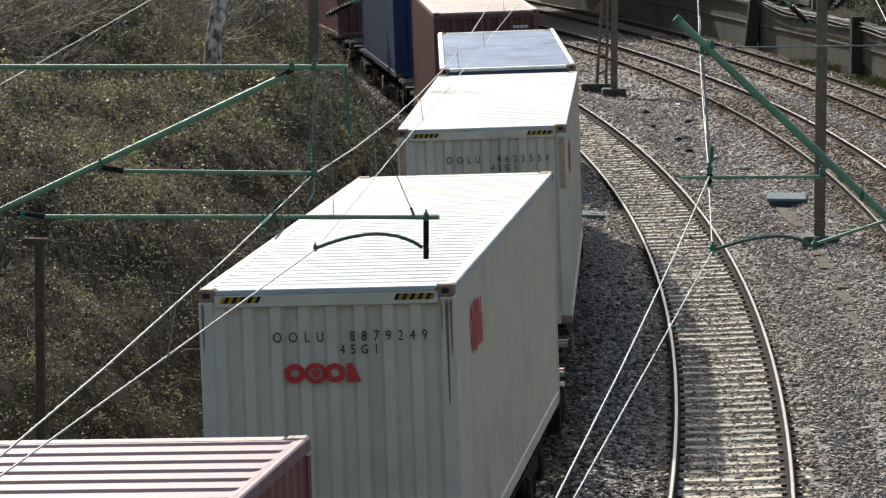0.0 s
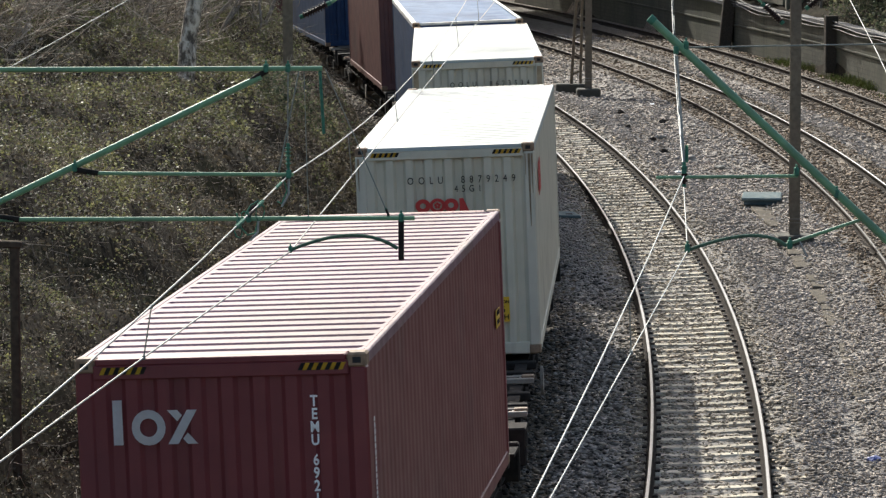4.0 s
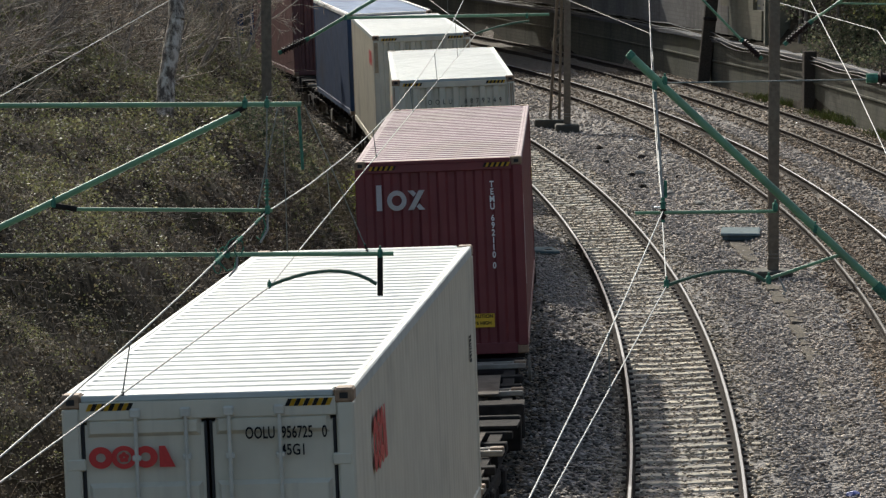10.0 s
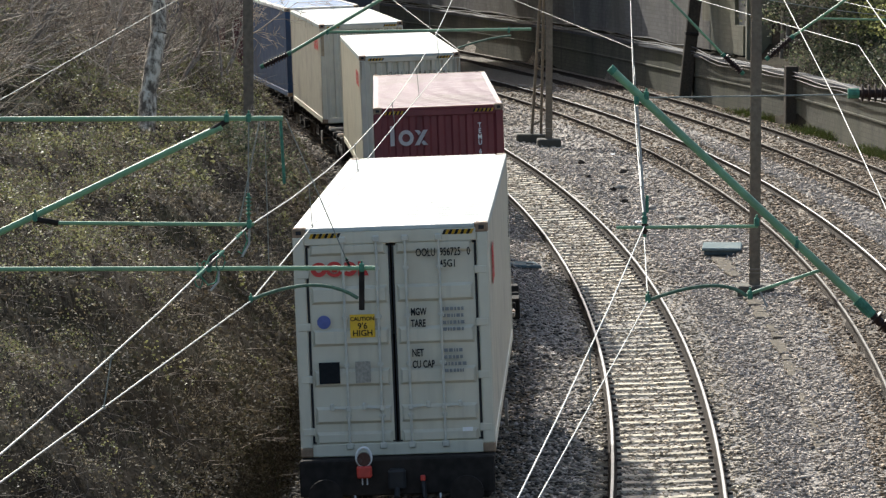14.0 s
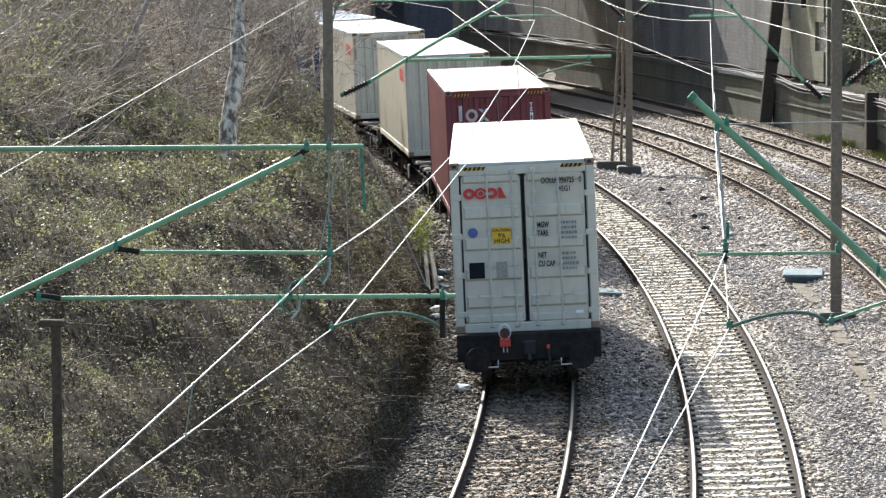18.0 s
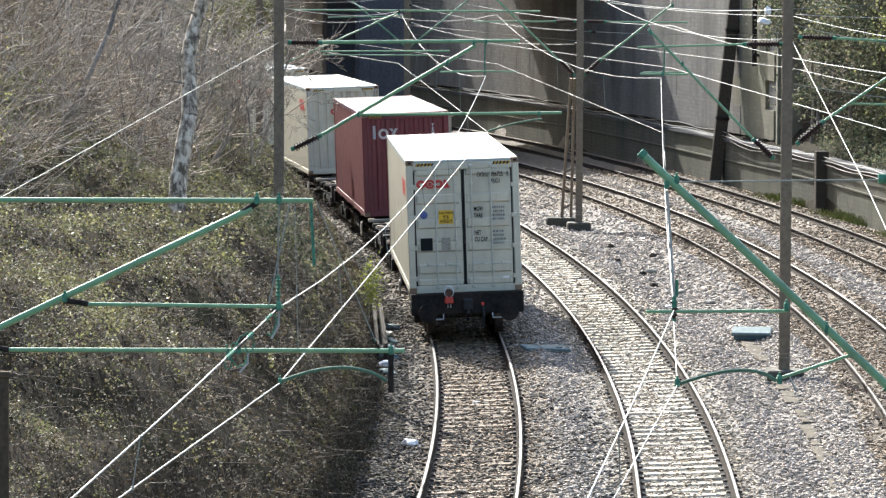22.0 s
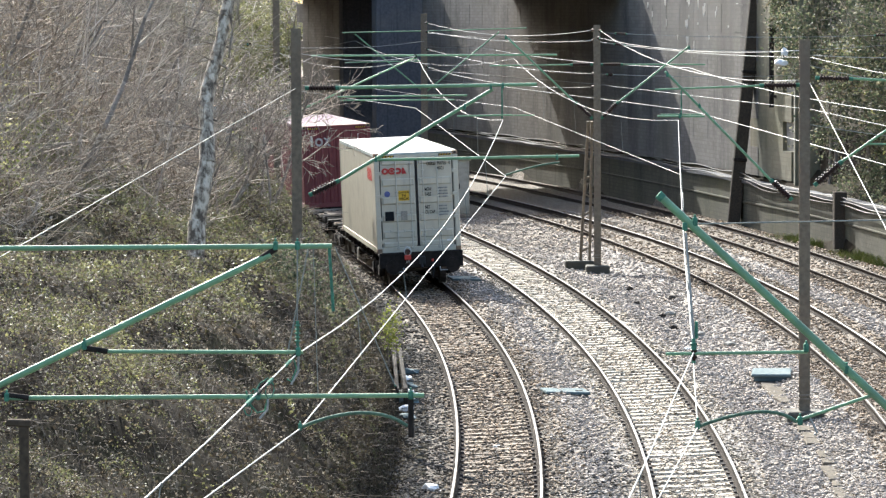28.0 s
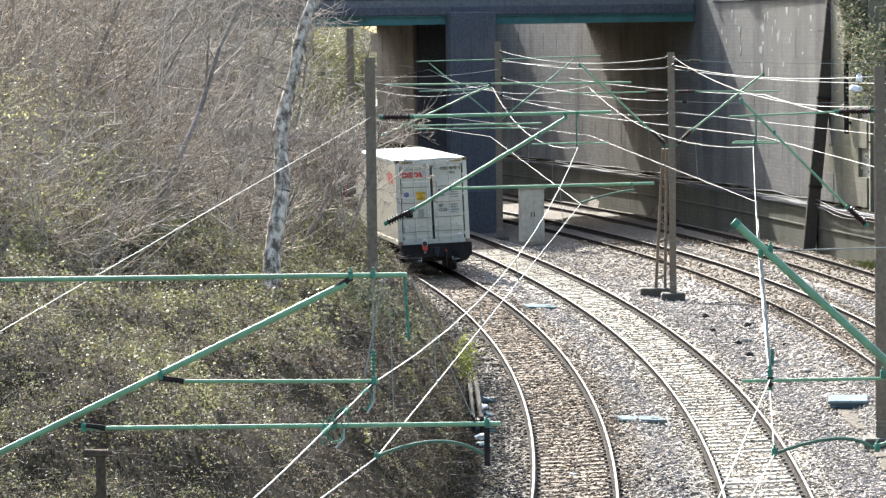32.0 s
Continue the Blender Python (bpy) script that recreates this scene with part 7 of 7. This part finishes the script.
    x = centre(1, y) - 1.95 + np.abs(rng.normal(0, 0.30, n)) - 0.25
    z = np.maximum(bank(x, y), -0.24) + rng.uniform(0, 0.05, n)
    v, f = leaves(np.stack([x, y, z], -1), rng.uniform(0.02, 0.065, n), rng)
    tagged(raw_mesh("leaf_litter", v, f, DEAD), "brown leaf litter gathered along the foot of the bank", "leaf litter", kind="stuff")
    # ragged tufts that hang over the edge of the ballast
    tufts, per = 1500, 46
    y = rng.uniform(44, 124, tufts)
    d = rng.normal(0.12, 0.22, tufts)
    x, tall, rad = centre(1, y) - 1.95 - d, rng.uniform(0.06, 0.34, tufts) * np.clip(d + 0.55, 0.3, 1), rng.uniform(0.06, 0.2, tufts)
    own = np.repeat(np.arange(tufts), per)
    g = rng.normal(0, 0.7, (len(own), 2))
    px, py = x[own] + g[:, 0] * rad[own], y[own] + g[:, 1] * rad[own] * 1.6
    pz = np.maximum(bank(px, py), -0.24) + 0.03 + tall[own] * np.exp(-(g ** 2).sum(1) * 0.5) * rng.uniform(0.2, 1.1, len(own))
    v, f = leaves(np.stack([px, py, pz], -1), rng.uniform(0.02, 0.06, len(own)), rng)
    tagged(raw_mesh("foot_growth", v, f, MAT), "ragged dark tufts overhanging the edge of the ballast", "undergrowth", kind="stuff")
    # dark ivy at the foot of the mast
    for i, (x, y, z, r, h, mat, words) in enumerate(((-2.75, 78.8, 2.7, 0.42, 0.55, IVY, "dark ivy bush round the foot of a mast"), (-2.3, 79.5, 2.2, 0.4, 0.5, IVY, "dark ivy bush beside a mast"), (-3.5, 76.5, 3.3, 0.5, 0.4, IVY, "dark low ivy mound on the bank"), (-3.0, 77.5, 3.0, 0.45, 0.5, IVY, "dark low ivy mound on the bank"),
                                                     (-8.7, 74.0, 4.2, 0.8, 0.8, FRESH, "spreading shrub with yellow-green spring leaves"), (-7.7, 76.5, 4.3, 0.6, 0.6, FRESH, "small shrub with yellow-green spring leaves"),
                                                     (-9.3, 70.0, 4.0, 0.9, 0.9, FRESH, "spreading shrub with yellow-green spring leaves"), (-8.2, 82.0, 4.9, 0.7, 0.9, FRESH, "tall shrub with yellow-green spring leaves"),
                                                     (-6.9, 68.0, 3.4, 0.6, 0.35, BRAMBLE, "mound of olive-green bramble"), (-5.2, 62.0, 3.0, 0.6, 0.3, BRAMBLE, "mound of olive-green bramble"), (-7.6, 60.0, 3.2, 0.8, 0.35, BRAMBLE, "mound of olive-green bramble"))):
        sh = bare_tree(words, (x, y, z - h * 0.9), h * 1.6, (0.05, 0), 0.02, 500 + i, levels=2, kids=6, group="shrubs")
        sh.name = "shrub"
        k = int((1000 if mat is FRESH else 2000) * r * (h + 0.4))
        c = rng.normal(0, 1, (10, 3)) * np.array([r * 0.6, r * 0.6, h * 0.5]) + np.array([x, y, z])
        p = c[rng.integers(0, 10, k)] + rng.normal(0, 1, (k, 3)) * np.array([r * 0.35, r * 0.35, h * 0.3])
        v, f = leaves(p, rng.uniform(0.04, 0.09, k), rng)
        raw_mesh("foliage", v, f, mat, sh)
    # a leafy young shrub at the foot of the bank
    sh = bare_tree("young shrub with fresh yellow-green leaves by the track", (-1.2, 85.0, 0.3), 1.3, (0.1, 0), 0.015, 77, levels=2, kids=6, group="shrubs")
    sh.name = "shrub"
    p = np.array([-1.13, 85.0, 1.2]) + rng.normal(0, 1, (380, 3)) * np.array([0.13, 0.2, 0.26])
    v, f = leaves(p, rng.uniform(0.045, 0.09, 380), rng)
    raw_mesh("foliage", v, f, BRIGHT, sh)


def build_right_bank():
    rng = np.random.default_rng(51)
    # ivy and shrubs behind the low wall
    n = 60000
    y = rng.uniform(96, 135.5, n)
    w = rng.uniform(0.3, 9, n)
    x = wall_line(y) + w
    z = bank(x, y) + rng.uniform(0, 1, n) ** 1.3 * (0.5 + 0.9 * (0.5 + 0.5 * np.sin(x * 1.1 + y * 0.8))) 
    v, f = leaves(np.stack([x, y, z], -1), rng.uniform(0.06, 0.15, n), rng)
    tagged(raw_mesh("ivy_bank", v, f, IVY), "dark ivy and scrub covering the slope behind the low wall", "ivy", kind="stuff")
    for i, (y, w, h) in enumerate(((118, 2.2, 3.6), (126, 2.6, 4.4), (132, 1.6, 4.6), (134, 1.3, 6.2), (130, 1.6, 5.2), (110, 2.5, 3.4), (133, 4.6, 7.5), (134, 2.4, 7.6), (127, 3.4, 6.5), (130, 5.4, 6.0), (138, 0.9, 7.4), (140, 1.6, 8.4), (139, 3.4, 8.6), (136.5, 2.6, 7.6), (136, 5.0, 7.6), (132, 3.2, 6.4), (129, 2.4, 5.6))):
        x = float(wall_line(y)) + w
        z = float(bank(x, y))
        t = bare_tree("bushy shrub with olive-green leaves behind the wall" if i in (0, 1, 2, 14, 15, 16) else "dark ivy-clad bush behind the low wall", (x, y, z - 0.2), h, (0, 0), 0.06, 300 + i, levels=2, kids=7, group="shrubs")
        t.name = "shrub"
        k = 5000
        c = rng.normal(0, 1, (14, 3)) * np.array([0.9, 0.9, h * 0.22]) + np.array([x, y, z + h * 0.62])
        p = c[rng.integers(0, 14, k)] + rng.normal(0, 0.38, (k, 3))
        v, f = leaves(p, rng.uniform(0.07, 0.15, k), rng)
        raw_mesh("foliage", v, f, FRESH if i in (0, 1, 14, 15, 16) else BRAMBLE if i == 2 else IVY, t)
    # ivy hanging over the top of the tall wall
    for i, (y, z, r, h) in enumerate(((142.2, 8.6, 0.5, 2.2), (143.4, 9.6, 0.6, 1.7), (145.0, 10.3, 0.7, 1.2), (160.0, 10.6, 0.7, 1.0), (166.5, 10.7, 1.0, 1.0))):
        iv = thing("hanging_ivy", "dark ivy hanging over the top of the brick wall", "ivy", "ivy on the wall")
        k = 2600 if i < 3 else 900
        c = rng.normal(0, 1, (16, 3)) * np.array([0.05, r * 0.6, h * 0.5]) + np.array([0, y, z])
        p = c[rng.integers(0, 16, k)] + rng.normal(0, 1, (k, 3)) * np.array([0.10, 0.35, 0.4])
        p[:, 0] = wall_line(p[:, 1]) + 0.40 - np.abs(p[:, 0])
        v, f = leaves(p, rng.uniform(0.08, 0.17, k), rng)
        raw_mesh("foliage", v, f, IVY, iv)
        A = np.stack([np.full(12, 0.0), y + rng.normal(0, r * 0.6, 12), np.full(12, z - h * 0.7)], -1)
        A[:, 0] = wall_line(A[:, 1]) + 0.42
        B = A + np.stack([np.zeros(12), rng.normal(0, 0.3, 12), rng.uniform(0.8, 1.6, 12) * h], -1)
        B[:, 0] = wall_line(B[:, 1]) + 0.42
        v, f = sticks(A, B, np.full(12, 0.03), np.full(12, 0.012), 4)
        raw_mesh("stems", v, f, BARK, iv)
    # grass tufts by the far track
    n = 9000
    y = rng.uniform(104, 140, n)
    x = wall_line(y) - rng.uniform(0.1, 1.1, n) ** 1.4
    keep = np.sin(y * 0.7) + 0.5 * np.sin(y * 2.1 + x) > 0.2
    x, y = x[keep], y[keep]
    a = np.stack([x, y, np.full(len(x), -0.26)], -1)
    b = a + np.stack([rng.normal(0, 0.1, len(x)), rng.normal(0, 0.1, len(x)), rng.uniform(0.1, 0.35, len(x))], -1)
    v, f = sticks(a, b, np.full(len(x), 0.012), np.full(len(x), 0.003), 3)
    tagged(raw_mesh("grass_tufts", v, f, GRASS), "coarse green grass tufts along the foot of the wall", "grass", kind="stuff")


def build_backdrop():
    """Woods beyond the line, far behind everything."""
    rng = np.random.default_rng(61)
    n = 9000
    y = rng.uniform(170, 300, n)
    x = -12 - rng.uniform(0, 60, n) - (y - 170) * 0.15
    z = rng.uniform(2, 16, n)
    a = np.stack([x, y, z], -1)
    b = a + np.stack([rng.normal(0, 0.5, n), rng.normal(0, 0.3, n), rng.uniform(0.5, 2.2, n)], -1)
    v, f = sticks(a, b, np.full(n, 0.035), np.full(n, 0.012), 3)
    for i, (x, y, h) in enumerate(((-9.3, 243, 8.0), (-10.8, 247, 9.5), (-12.2, 241, 9.0), (-13.8, 246, 10.0), (-16.0, 243, 9.5), (-11.6, 252, 11.0))):
        tr = bare_tree("spring tree with thin yellow-green leaves beyond the bridge", (x, y, -0.3), h, (0, 0), 0.14, 900 + i, levels=2, kids=7, group="spring trees beyond the bridge")
        tr.name = "spring_tree"
        c = rng.normal(0, 1, (26, 3)) * np.array([0.9, 0.9, h * 0.26]) + np.array([x, y, h * 0.52])
        q = c[rng.integers(0, 26, 5200)] + rng.normal(0, 0.45, (5200, 3))
        q = q[q[:, 2] > 0.1]
        lv, lf = leaves(q, rng.uniform(0.10, 0.20, len(q)), rng)
        raw_mesh("foliage", lv, lf, LIME, tr)
    tagged(raw_mesh("far_wood", v, f, BARK), "hazy bare woodland in the distance behind the bank", "woods", kind="stuff")


build_near_left()
build_near_right()
build_far_cantilevers()
build_wires()
build_walls()
build_bridge(170.0, 190.5, True)
build_bridge(207.0, 232.0, False)
build_leaning_post()
build_trackside()
build_birch()
build_old_post()
build_thicket()
build_bramble()
build_right_bank()
build_backdrop()
build_stones()
for number in (1, 2, 3, 4):
    build_track(number)
motions()
